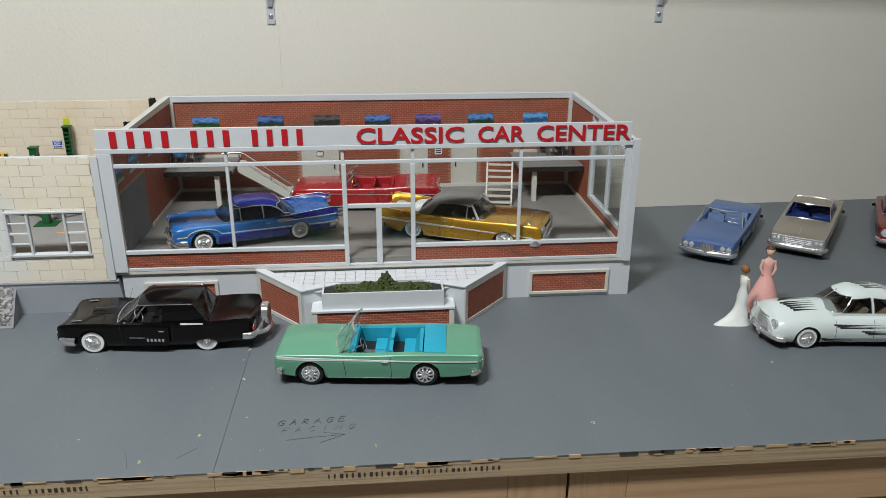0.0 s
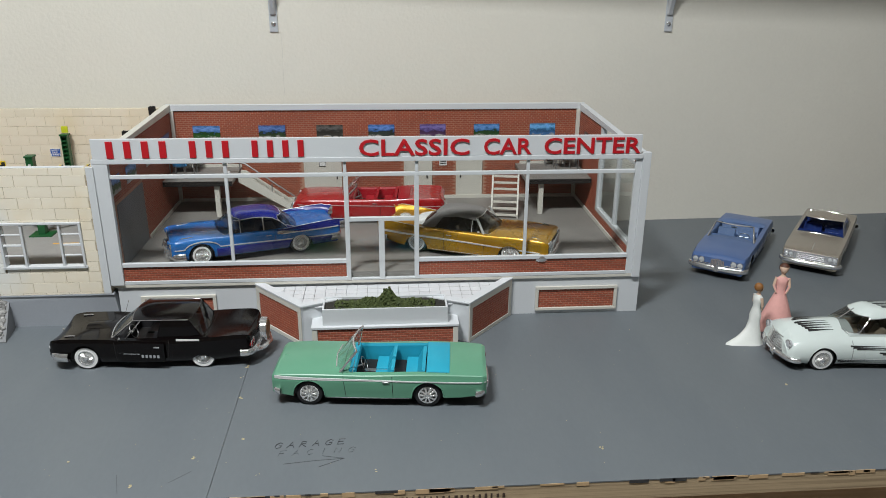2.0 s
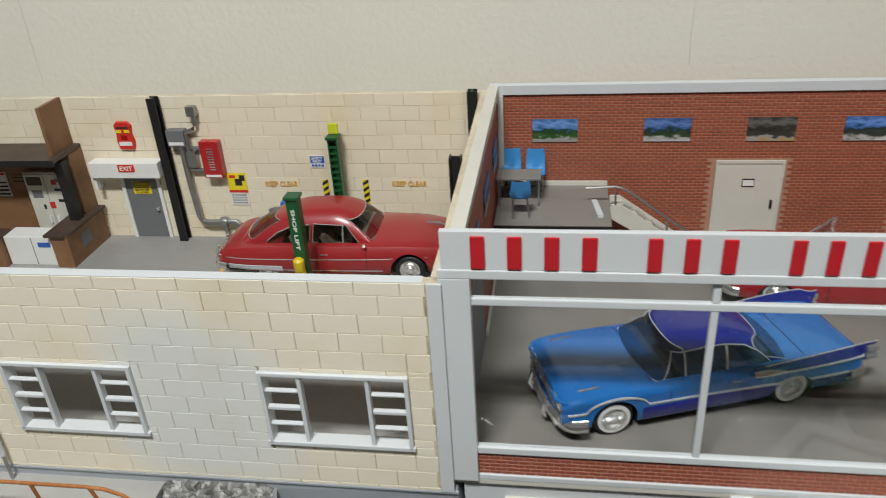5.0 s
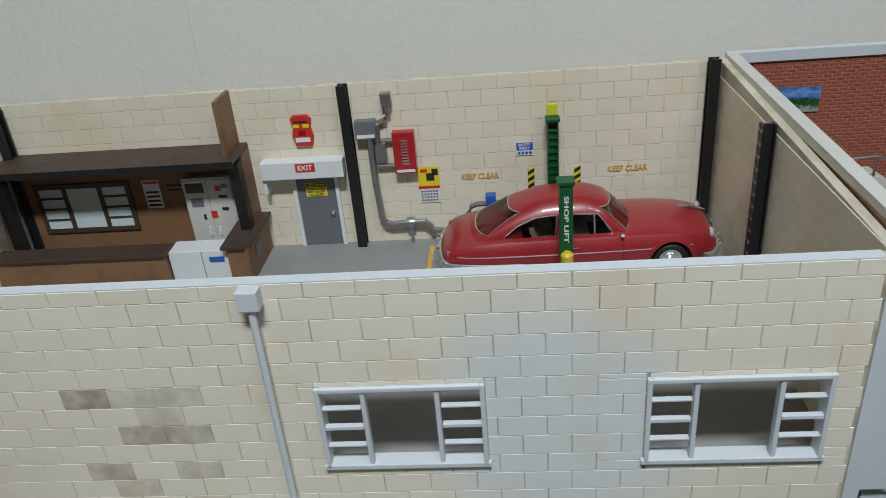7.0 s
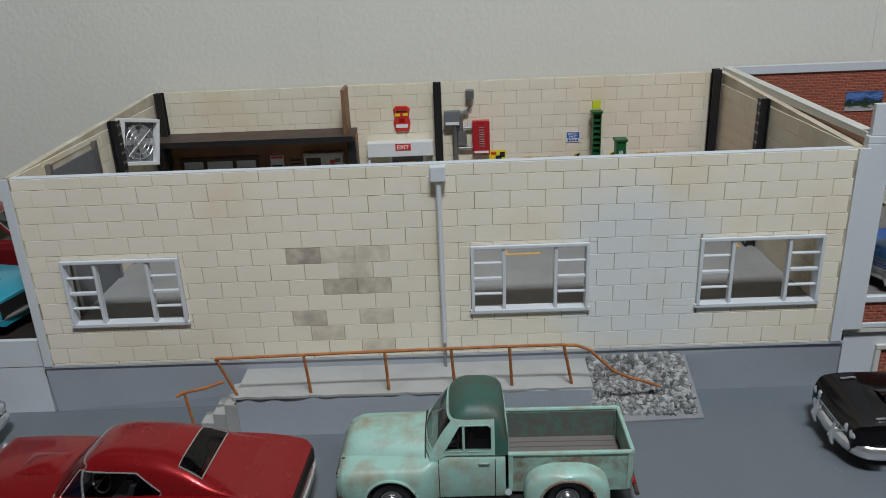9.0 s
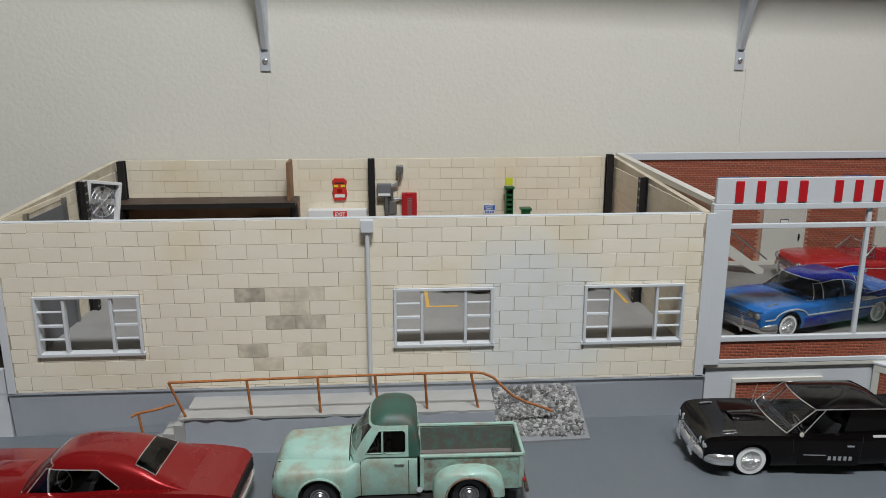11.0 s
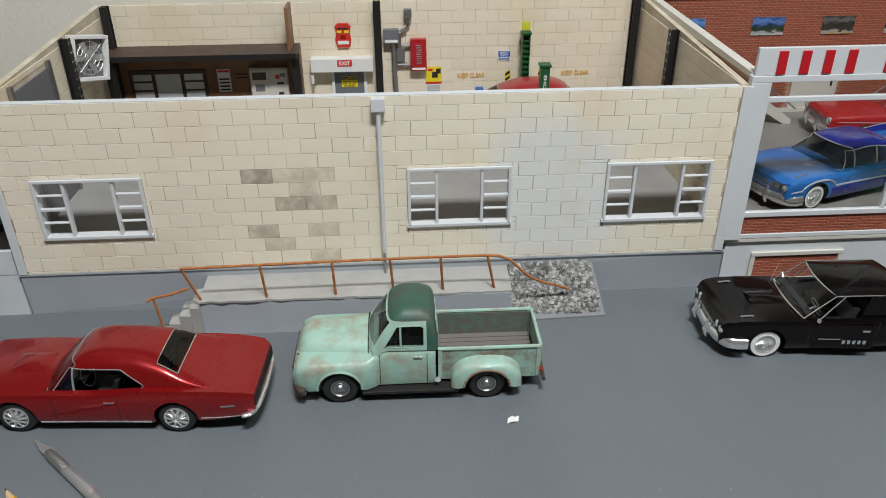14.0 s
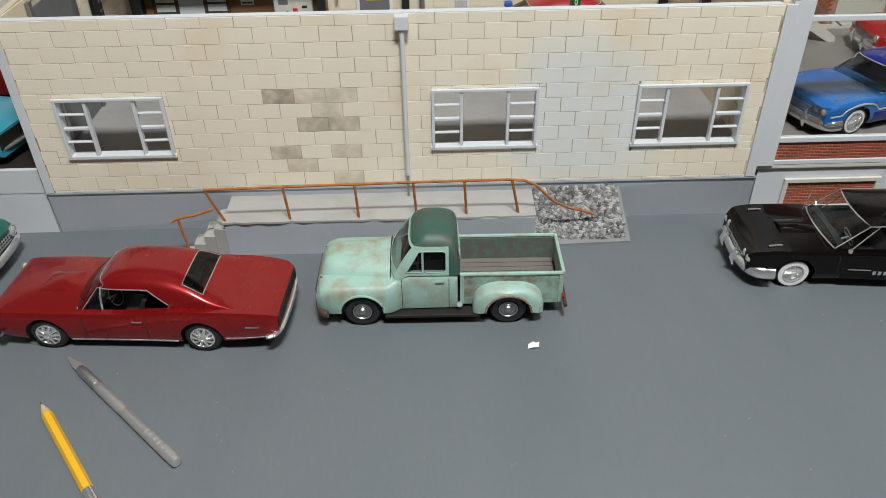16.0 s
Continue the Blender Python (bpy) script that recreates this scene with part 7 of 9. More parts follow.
c.blob("door_mirror", [(3.2, -3.5, 3.6), (3.2, -3.8, 3.9)], [0.05, 0.15], M["chrome"])

# --- steel-blue convertible by the wall ---
c = Car("convertible_car", "steel-blue model convertible with an open top and pointed grille", 61.9, 111.1, 0, 234, 22.2,
        [(-11.1, 3.4), (-10, 3.8), (0, 3.95), (8, 3.9), (10.6, 3.75), (11.1, 3.55)],
        [(-11.1, 3.1), (-10, 3.5), (-5, 3.65), (0, 3.45), (6, 3.45), (10.5, 3.25), (11.1, 2.95)],
        [(-11.1, 3.1), (-10, 3.55), (-4, 3.8), (3, 3.8), (8, 3.7), (10.6, 3.4), (11.1, 3.0)], (6.9, -5.2), P_STEELBLUE, cockpit=(-4.6, 2.6), R=1.55)
c.tub(TRIM_BLUE, floor=1.6, bench_z=2.5)
c.open_screen(4.0, 2.2, 5.5, 2.7)
c.boot_cover(-6.4, -4.2, TRIM_BLUE, 0.25)
c.bumper("front_bumper", 1, 1.6, 0.75, 1.0, 0.35, over=.25), c.bumper("rear_bumper", -1, 1.7, 0.7, 1.0, 0.3)
for dy in (3.05, 2.2):
    c.lamp("headlight", 1, dy, 2.5, 0.36)
c.grille(1, 3.4, 2.0, 2.15, 0, 1)
for k in range(-4, 5):
    z1 = 3.0 - abs(k) * .1
    c.blob("grille_bar", [(11.2 + .5 - abs(k) * .1, k * .21, 1.2 + abs(k) * .06), (11.1 + .45 - abs(k) * .1, k * .21, z1 + .15)], 0.1, M["chrome"])
c.strip("side_trim", -10.4, 10.4, 2.1, 0.08, M["chrome"])
c.seam(-1.5, 1.1, 3.4), c.seam(3.2, 1.1, 3.4)
c.wheels("cap", 0.06, inset=0.3)
c.lamp("tail_light", -1, 2.6, 2.6, 0.3, M["tail_red"])
c.strip("hood_edge_seam", 4.0, 10.6, 3.35, 0.03, M["black_matt"], out=.01)

# --- taupe four-door by the wall ---
c = Car("sedan_car", "taupe model hardtop sedan with blue-tinted windows and wide chrome nose", 76.5, 112.3, 0, 233, 22.8,
        [(-11.4, 3.5), (-10.4, 3.85), (0, 3.95), (9, 3.9), (11.1, 3.8), (11.4, 3.7)],
        [(-11.4, 3.3), (-10, 3.6), (0, 3.5), (8, 3.5), (11.0, 3.4), (11.4, 3.2)],
        [(-11.4, 3.3), (-10, 3.65), (0, 3.75), (6, 3.75), (10.6, 3.6), (11.4, 3.3)], (7.1, -5.4), P_TAUPE, cockpit=(-4.6, 2.6), R=1.55,
        prof=[(0, .94), (.12, .97), (.4, .99), (.7, 1.0), (.9, .99), (1, .965)])
c.tub(TRIM_BLUE)
c.canopy((-6.0, 3.6), (-3.6, 1.0), 5.3, 2.7, bays=((0.04, .45), (.47, .82)), glass=TINT_BLUE, crown=0.25)
c.bumper("front_bumper", 1, 1.55, 0.7, 1.0, 0.3, over=.2), c.bumper("rear_bumper", -1, 1.7, 0.7, 1.0, 0.3)
part("nose_frame", quick_box(11.3, 11.5, -3.6, 3.6, 1.95, 3.1, bevel=0.06), M["chrome"], c.root, "chrome grille surround")
c.grille(1, 1.9, 2.15, 2.9, 14, 3, x=11.52, back=False, material=M["dull_metal"])
for dy in (2.6, 3.2):
    c.lamp("headlight", 1, dy, 2.55, 0.3, x=11.5)
c.blob("hood_ornament", [(8.5, 0, 3.72), (11.2, 0, 3.5)], 0.06, M["chrome"])
c.strip("side_trim", -10.8, 10.8, 3.0, 0.08, M["chrome"])
c.seam(-0.5, 1.1, 3.4), c.seam(3.2, 1.1, 3.4), c.seam(-4.0, 1.1, 3.4)
c.wheels("cap", 0.06, inset=0.3)

# --- dark red car beyond it ---
c = Car("coupe_car", "dark red model coupe with black roof and round headlights", 92.1, 112.4, 0, 238, 20.8,
        [(-10.4, 2.9), (-9, 3.6), (0, 3.7), (8, 3.6), (10.4, 3.1)], [(-10.4, 2.8), (-8, 3.4), (0, 3.5), (7, 3.5), (10.0, 3.3), (10.4, 2.8)],
        [(-10.4, 2.8), (-8, 3.6), (0, 3.8), (6, 3.9), (9.8, 3.6), (10.4, 3.0)], (6.6, -5.0), P_MAROON, cockpit=(-4.0, 2.6), R=1.55)
c.tub(TRIM_BLACK)
c.canopy((-5.4, 3.4), (-3.4, 1.2), 5.5, 2.4, roof_mat=M["black_gloss"], bays=((0.04, .45), (.48, .8)), crown=0.4, glass=SMOKE)
c.bumper("front_bumper", 1, 1.5, 0.7, 1.3, 0.6, over=.3, guards=(1.2,)), c.bumper("rear_bumper", -1, 1.6, 0.7, 1.3, 0.5)
c.lamp("headlight", 1, 2.6, 2.75, 0.5), c.grille(1, 2.0, 1.9, 2.6, 0, 4)
c.wheels("cap", 0.1, inset=0.3)

# --- pale mint fastback with flame streaks ---
x, y = local(56.1, 75.6, 176.5, 6.35, 3.35)
c = Car("fastback_car", "pale mint model fastback with black streaked flames and white-wall tyres", x, y, 0, 176.5, 20.4,
        [(-10.2, 2.4), (-9.2, 3.2), (-5.5, 3.75), (-1, 3.6), (3, 3.45), (6.5, 3.7), (9.2, 3.55), (10.2, 3.0)],
        [(-10.2, 1.9), (-9, 2.8), (-5, 3.5), (0, 3.5), (4, 3.4), (7, 3.4), (9.4, 3.2), (10.2, 2.5)],
        [(-10.2, 2.2), (-9.0, 3.3), (-5.5, 4.1), (0, 4.3), (4, 4.7), (7.5, 4.55), (9.3, 4.2), (10.2, 3.3)], (6.35, -5.3), P_MINT,
        zb=[(-10.2, 1.3), (-7, 1.0), (0, 0.75), (8, 0.85), (10.2, 1.25)], cockpit=(-3.8, 2.6), R=1.55, arch_drop=(0.1, 1.9), crown=1.7,
        prof=[(0, .9), (.15, .97), (.4, 1.0), (.65, .98), (.85, .92), (1, .82)])
c.tub(TRIM_TAN, bench_z=3.0)
lid = c.cabin([(-8.8, 3.3), (-7.0, 4.5), (-4.6, 5.8), (-2.0, 6.5), (0.3, 6.55), (1.7, 6.15), (2.7, 5.4), (4.1, 4.3)],
              [("side_window", "y", [(2.3, 4.0), (1.2, 5.5), (-0.9, 5.7), (-1.1, 4.0)], 1.0, 5, "glass", True),
               ("quarter_window", "y", [(-1.4, 4.0), (-1.2, 5.65), (-2.6, 5.5), (-3.9, 4.8), (-4.4, 4.0)], 1.0, 5, "glass", True),
               ("windscreen", "x", [(-2.6, 4.1), (2.6, 4.1), (2.0, 5.75), (-2.0, 5.75)], 1.2, 6, "glass", True),
               ("rear_window", "x", [(-1.9, 4.4), (1.9, 4.4), (1.5, 5.4), (-1.5, 5.4)], -9, -4.4, "glass", True)], n=3.0, tumble=0.16, bow=0.8, rbow=0.6)
c.blob("screen_divider", [(xx, 0, lid(xx, 0) + .02) for xx in (3.6, 3.2, 2.8, 2.4, 2.0)], 0.06, M["chrome"])
for z0, z1, x0, x1 in ((2.9, 3.0, 3.4, -2.2), (2.2, 2.15, 0.2, -4.0), (1.35, 1.3, 5.0, 1.6)):
    for k in range(3):
        c.strip("flame_streak", x1 - k * .6, x0 - k * .35, z0 - k * .16, lambda x, a=x1 - k * .6, b=x0 - k * .35: 0.02 + 0.2 * ((x - a) / (b - a)) ** 1.5, M["ink"], out=0.015, label="black tapered flame streak")
for s in (1, -1):
    for k in range(5):
        bm = bmesh.new()
        rows = []
        for t in np.linspace(0, 1, 10):
            xx = 8.6 - k * .25 - (3.6 - k * .2) * t
            yy = s * (0.35 + .34 * k)
            hw = 0.02 + 0.16 * (1 - t) ** 1.3
            rows.append([(xx, yy - hw, c.top(xx, yy - hw) + .015), (xx, yy + hw, c.top(xx, yy + hw) + .015)])
        grid(bm, rows)
        part("flame_streak", bm, M["ink"], c.root, "black tapered flame streak")
for k in range(5):
    bm = bmesh.new()
    rows = []
    for t in np.linspace(0, 1, 9):
        xx, hw = 0.6 - k * .3 - 2.8 * t, 0.02 + .12 * (1 - t)
        yy = -0.9 + .42 * k
        rows.append([(xx, yy - hw, lid(xx, yy - hw) + .03), (xx, yy + hw, lid(xx, yy + hw) + .03)])
    grid(bm, rows)
    part("flame_streak", bm, M["ink"], c.root, "black tapered flame streak")
c.bumper("front_bumper", 1, 1.35, 0.65, 1.7, 0.8, over=0.45, guards=(1.1,)), c.bumper("rear_bumper", -1, 1.4, 0.65, 1.7, 0.7, over=0.35, guards=(1.1,))
for k in range(6):
    z = 1.75 + .27 * k
    c.blob("grille_bar", [(10.3 - .03 * k - .1, -1.95 + .1 * k, z), (10.6 - .05 * k, 0, z), (10.3 - .03 * k - .1, 1.95 - .1 * k, z)], 0.09, M["chrome"])
c.lamp("headlight", 1, 2.6, 2.85, 0.46, x=10.0)
c.strip("side_trim", -9, 4.2, 1.35, 0.12, M["chrome"]), c.strip("sill_trim", -4, 4.6, 0.85, 0.16, M["chrome"])
c.seam(-1.2, 1.0, 3.4), c.seam(3.1, 1.0, 3.4)
c.handle(-0.6, 2.7)
c.wheels("wire", 0.2, inset=0.28)

# --- models on the neighbouring deck and beside it ---
c = Car("coupe_car", "aqua model coupe with a round decal on the dark deck", -100.6, 98.6, 6.4, -14, 21.5,
        [(-10.7, 3.2), (-9, 3.7), (0, 3.75), (9, 3.7), (10.7, 3.4)], [(-10.7, 3.2), (-9, 3.6), (0, 3.4), (9.5, 3.4), (10.7, 3.1)],
        [(-10.7, 3.2), (-9, 3.7), (0, 3.8), (9, 3.7), (10.7, 3.2)], (6.6, -5.0), P_AQUA, cockpit=(-4.4, 2.6))
c.tub(TRIM_BLACK)
c.canopy((-5.8, 3.4), (-3.2, 1.0), 5.4, 2.5, bays=((.04, .45), (.48, .75)), glass=SMOKE)
part("nose_panel", quick_box(10.6, 10.8, -3.2, 3.2, 1.6, 2.95), M["black_matt"], c.root, "blacked-out grille")
c.bumper("front_bumper", 1, 1.6, 0.4, 1.0, 0.4), c.bumper("rear_bumper", -1, 1.6, 0.5, 1.0, 0.4)
bm = bmesh.new()
lathe(bm, [(0.62, 0), (0.62, .04), (0.02, .045)], 20, (8.6, -3.68, 2.4), "y", -1)
decal = part("decal", bm, M["sign_white"], c.root, "round white decal with a red centre")
bm = bmesh.new()
lathe(bm, [(0.4, 0.04), (0.4, .06), (0.02, .065)], 16, (8.6, -3.68, 2.4), "y", -1)
part("decal_centre", bm, M["sign_scarlet"], decal)
c.wheels("cap", 0, inset=0.25)
c = Car("sedan_car", "dark red model sedan parked on the dark deck", -99.8, 109.6, 6.4, 3, 21.0,
        [(-10.5, 3.0), (-9, 3.6), (0, 3.75), (9, 3.6), (10.5, 3.0)], [(-10.5, 2.8), (-8, 3.6), (0, 3.6), (8, 3.5), (10.5, 2.9)],
        [(-10.5, 2.8), (-8, 3.8), (0, 3.9), (8, 3.8), (10.5, 2.9)], (6.6, -5.0), P_MAROON, cockpit=(-4.4, 2.6))
c.tub(TRIM_TAN)
c.canopy((-6.0, 3.8), (-3.6, 1.4), 5.9, 2.45, bays=((.05, .42), (.46, .8)), glass=SMOKE, crown=.4)
c.bumper("front_bumper", 1, 1.6, 0.6, 1.2, 0.5), c.wheels("cap", 0.1, inset=0.25)
c = Car("coupe_car", "dark teal model car with a chrome bumper on the bench", -100.6, 86.4, 0, -4, 20.8,
        [(-10.4, 3.1), (-9, 3.65), (0, 3.75), (9, 3.7), (10.4, 3.3)], [(-10.4, 2.9), (-8, 3.5), (0, 3.4), (9.4, 3.4), (10.4, 3.0)],
        [(-10.4, 3.0), (-8, 3.7), (0, 3.8), (9, 3.7), (10.4, 3.1)], (6.5, -5.0), P_TEAL, cockpit=(-4.2, 2.6))
c.tub(TRIM_BLACK)
c.canopy((-5.6, 3.4), (-3.2, 1.1), 5.4, 2.45, bays=((.04, .45), (.48, .78)), glass=SMOKE)
c.bumper("front_bumper", 1, 1.55, 0.85, 1.4, 0.4, over=.3), c.lamp("headlight", 1, 2.8, 2.6, 0.45), c.grille(1, 2.2, 1.95, 2.8, 12, 3)
c.wheels("cap", 0.1, inset=0.25)

# --- weathered pickup truck ---
PATINA = surface("patina_mint", (0.32, 0.50, 0.42), 0.45, 0, 0.22, 0.014, 0.0012, 0.12, tone=(0.30, 0.23, 0.155), tone_at=(0.46, 0.80), coat=0.15)
PATINA_BED = surface("patina_bed", (0.27, 0.41, 0.34), 0.55, 0, 0.3, 0.010, 0.0012, 0.2, tone=(0.19, 0.14, 0.105), tone_at=(0.40, 0.64))
PATINA_DARK = surface("patina_dark_green", (0.035, 0.095, 0.07), 0.5, 0, 0.25, 0.014, 0.002, 0.12, tone=(0.085, 0.06, 0.042), tone_at=(0.50, 0.78))
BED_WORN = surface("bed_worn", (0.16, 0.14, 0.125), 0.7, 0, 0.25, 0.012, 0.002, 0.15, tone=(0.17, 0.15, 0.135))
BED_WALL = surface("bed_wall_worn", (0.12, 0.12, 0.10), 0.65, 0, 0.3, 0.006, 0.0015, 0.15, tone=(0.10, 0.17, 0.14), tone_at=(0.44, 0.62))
M["rusty_edge"] = surface("rusty_edge", (0.20, 0.11, 0.075), 0.7, 0, 0.3, 0.006, 0.001, 0.2, tone=(0.30, 0.40, 0.34), tone_at=(0.5, 0.7))
x, y = local(-58.94, 77.75, 179.2, 6.2, 3.4)
t = Car("pickup_truck", "weathered mint-green model pickup with rust patches and an empty bed", x, y, 0, 179.2, 19.4,
        [(-1.15, 3.05), (3.2, 3.12), (3.6, 3.4), (4.3, 3.7), (8.4, 3.7), (9.3, 3.5), (9.7, 3.2)],
        [(-1.15, 4.45), (2.6, 4.45), (3.5, 4.0), (4.4, 3.72), (8.2, 3.66), (9.3, 3.4), (9.7, 2.9)],
        [(-1.15, 4.5), (2.6, 4.6), (3.6, 4.3), (8.8, 4.0), (9.5, 3.7), (9.7, 3.2)], (6.2,), PATINA,
        zb=[(-1.15, 1.25), (4.0, 1.25), (9.0, 1.3), (9.7, 1.5)], cockpit=(-0.8, 3.2), R=1.62, rr=1.42, arch_drop=(0.0,), span=(-1.15, 9.7), crown=2.6, category="model truck",
        prof=[(0, .96), (.15, .985), (.4, 1.0), (.7, 1.0), (.84, .985), (.94, .95), (1, .90)])
t.tub(TRIM_BLACK, floor=2.0, rear=False, bench_z=3.0)
t.cabin([(-1.42, 4.3), (-1.32, 5.6), (-1.15, 6.8), (-0.7, 7.35), (0.2, 7.6), (1.1, 7.6), (1.9, 7.3), (2.5, 6.6), (4.2, 4.4)],
        [("vent_window", "y", [(2.75, 4.7), (1.75, 6.35), (1.5, 6.4), (1.5, 4.7)], 1.2, 5, "glass", True),
         ("door_window", "y", [(1.42, 4.7), (1.42, 6.4), (-0.1, 6.4), (-0.3, 6.2), (-0.3, 4.85), (-0.15, 4.7)], 1.2, 5, "glass", True),
         ("windscreen", "x", [(-2.65, 4.7), (2.65, 4.7), (2.3, 6.6), (-2.3, 6.6)], 1.7, 6, "glass", True),
         ("rear_window", "x", [(-1.7, 5.1), (1.7, 5.1), (1.6, 6.2), (-1.6, 6.2)], -4, -0.9, "glass", True),
         ("roof_cap", "y", [(-4, 6.75), (6, 6.75), (6, 9), (-4, 9)], -5, 5, PATINA_DARK, False),
         ("rear_pillar", "y", [(-4, 4.0), (-0.5, 4.0), (-0.5, 6.75), (-4, 6.75)], -5, 5, PATINA_DARK, False)],
        n=4.4, tumble=0.14, bow=0.6, rbow=0.1, trim=PATINA, wide=lambda x: 2.98)
# hood, a broad rounded lid between the fenders
bm = bmesh.new()
rows = []
for f in np.linspace(0, 1, 13):
    xx = 9.62 - 5.7 * f
    wd, zt, zl = 1.95 + 0.75 * f ** .7, 3.55 + 1.3 * min(1, f / .16) ** .5 + .25 * f, 3.1 + .55 * min(1, f / .1)
    rows.append([(xx, u * wd, zl + (zt - zl) * (1 - abs(u) ** 3.4)) for u in (-1, -.97, -.9, -.75, -.5, -.25, 0, .25, .5, .75, .9, .97, 1)])
grid(bm, rows)
bm.faces.new([bm.verts.new(p) for p in rows[0]])
part("hood", bm, PATINA, t.root, "faded mint-green hood", smooth=50)
for s in (1, -1):
    t.blob("hood_seam", [(9.4 - 5.4 * f, s * (1.98 + 0.74 * f ** .7), 3.72 + .08 * f) for f in np.linspace(0, 1, 8)], 0.045, M["black_matt"])
t.blob("cowl_seam", [(3.95, u * 2.6, 4.0 + 1.1 * (1 - abs(u) ** 3.4)) for u in np.linspace(-1, 1, 11)], 0.04, M["black_matt"])
for s in (1, -1):
    bm = bmesh.new()
    rows = []
    for a in np.linspace(0, math.pi, 17):
        cx, cz = -5.05 + 2.75 * math.copysign(abs(math.cos(a)) ** .75, math.cos(a)), 1.2 + 2.3 * math.sin(a) ** .7
        ix, iz = -5.05 + 1.75 * math.cos(a), 1.35 + 1.6 * math.sin(a)
        rows.append([(cx, s * 2.5, cz), (cx, s * 3.3, cz), (-5.05 + (cx + 5.05) * .97, s * 3.62, cz - .14 * math.sin(a)), ((cx + ix) / 2, s * 3.84, (cz + iz) / 2), (ix, s * 3.86, iz), (ix, s * 3.6, iz)])
    grid(bm, rows)
    part("rear_fender", bm, PATINA, t.root, "rusty mint-green rear fender", smooth=50)
    t.blob("fender_lip", [(-5.05 + 1.76 * math.cos(a), s * 3.86, 1.35 + 1.62 * math.sin(a)) for a in np.linspace(0.03, math.pi - .03, 17)], 0.09, M["rusty_edge"], "rusty wheel-arch lip")
    bm = bmesh.new()
    box(bm, -2.9, 4.5, min(s * 2.6, s * 3.68), max(s * 2.6, s * 3.68), 0.85, 1.1, 0.06)
    part("running_board", bm, M["black_matt"], t.root, "black running board", smooth=0)
    part("bed_side", quick_box(-9.2, -1.35, min(s * 2.45, s * 2.6), max(s * 2.45, s * 2.6), 1.3, 4.1), PATINA_BED, t.root, "faded rusty bed side")
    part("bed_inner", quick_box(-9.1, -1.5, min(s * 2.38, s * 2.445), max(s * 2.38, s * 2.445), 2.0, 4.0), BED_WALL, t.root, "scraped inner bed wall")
    bm = bmesh.new()
    tube(bm, [(-9.2, s * 2.55, 4.15), (-1.35, s * 2.55, 4.15)], 0.16, 8)
    part("bed_rail", bm, PATINA, t.root, smooth=1)
    for xx in (-1.5, -9.1):
        part("stake_pocket", quick_box(xx - .15, xx + .15, min(s * 2.42, s * 2.68), max(s * 2.42, s * 2.68), 1.4, 4.1, bevel=.04), PATINA, t.root)
    t.blob("fuel_cap", [(-1.3, s * 2.9, 1.75), (-1.3, s * 3.3, 1.8)], [0.08, 0.24], M["lamp_glass"], "round fuel cap")
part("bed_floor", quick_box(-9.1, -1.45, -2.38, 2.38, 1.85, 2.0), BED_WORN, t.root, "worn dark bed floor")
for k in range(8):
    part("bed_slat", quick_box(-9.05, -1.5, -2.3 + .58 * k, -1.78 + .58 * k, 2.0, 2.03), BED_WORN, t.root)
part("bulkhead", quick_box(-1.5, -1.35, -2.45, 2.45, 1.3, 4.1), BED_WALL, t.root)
tail = part("tailgate", quick_box(-9.35, -9.2, -2.45, 2.45, 1.5, 4.05, bevel=.04), PATINA, t.root, "faded tailgate")
t.blob("tailgate_rail", [(-9.28, -2.55, 4.12), (-9.28, 2.55, 4.12)], 0.15, PATINA)
part("underframe", quick_box(-9.2, 8.8, -1.9, 1.9, 0.9, 1.84), M["black_matt"], t.root)
t.blob("rear_bumper", [(-9.5, -3.3, 1.5), (-9.6, 0, 1.5), (-9.5, 3.3, 1.5)], 0.16, M["wood_dark"], "rusty dark rear bumper")
t.bumper("front_bumper", 1, 1.45, 0.6, 1.0, 0.4, material=M["wood_dark"])
t.grille(1, 2.4, 2.1, 2.9, 0, 3, material=M["black_matt"], x=9.75)
t.lamp("headlight", 1, 2.6, 2.75, 0.42, x=9.55)
for s in (1, -1):
    t.blob("tail_light", [(-9.2, s * 2.9, 2.2), (-9.4, s * 2.9, 2.2)], 0.2, M["tail_red"])
t.seam(-0.5, 1.3, 4.4), t.seam(3.1, 1.3, 4.4, 0.0)
t.handle(0.2, 3.85)
for s in (1, -1):
    bm = bmesh.new()
    tube(bm, [(6.2 + 1.72 * math.cos(a), s * (t.side(6.2 + 1.72 * math.cos(a), 2.4) + .03), 1.42 + 1.72 * math.sin(a)) for a in np.linspace(0.05, math.pi - .05, 15)], 0.1, 6)
    part("arch_lip", bm, PATINA, t.root, smooth=1)
t.blob("hood_badge", [(3.6, 2.05, 4.25), (4.7, 2.1, 4.2)], 0.07, M["dull_metal"])
t.axles = (6.2, -5.05)
t.W = lambda x: 3.72
t.wheels("rusty", 0, tw=0.88, inset=0.2)


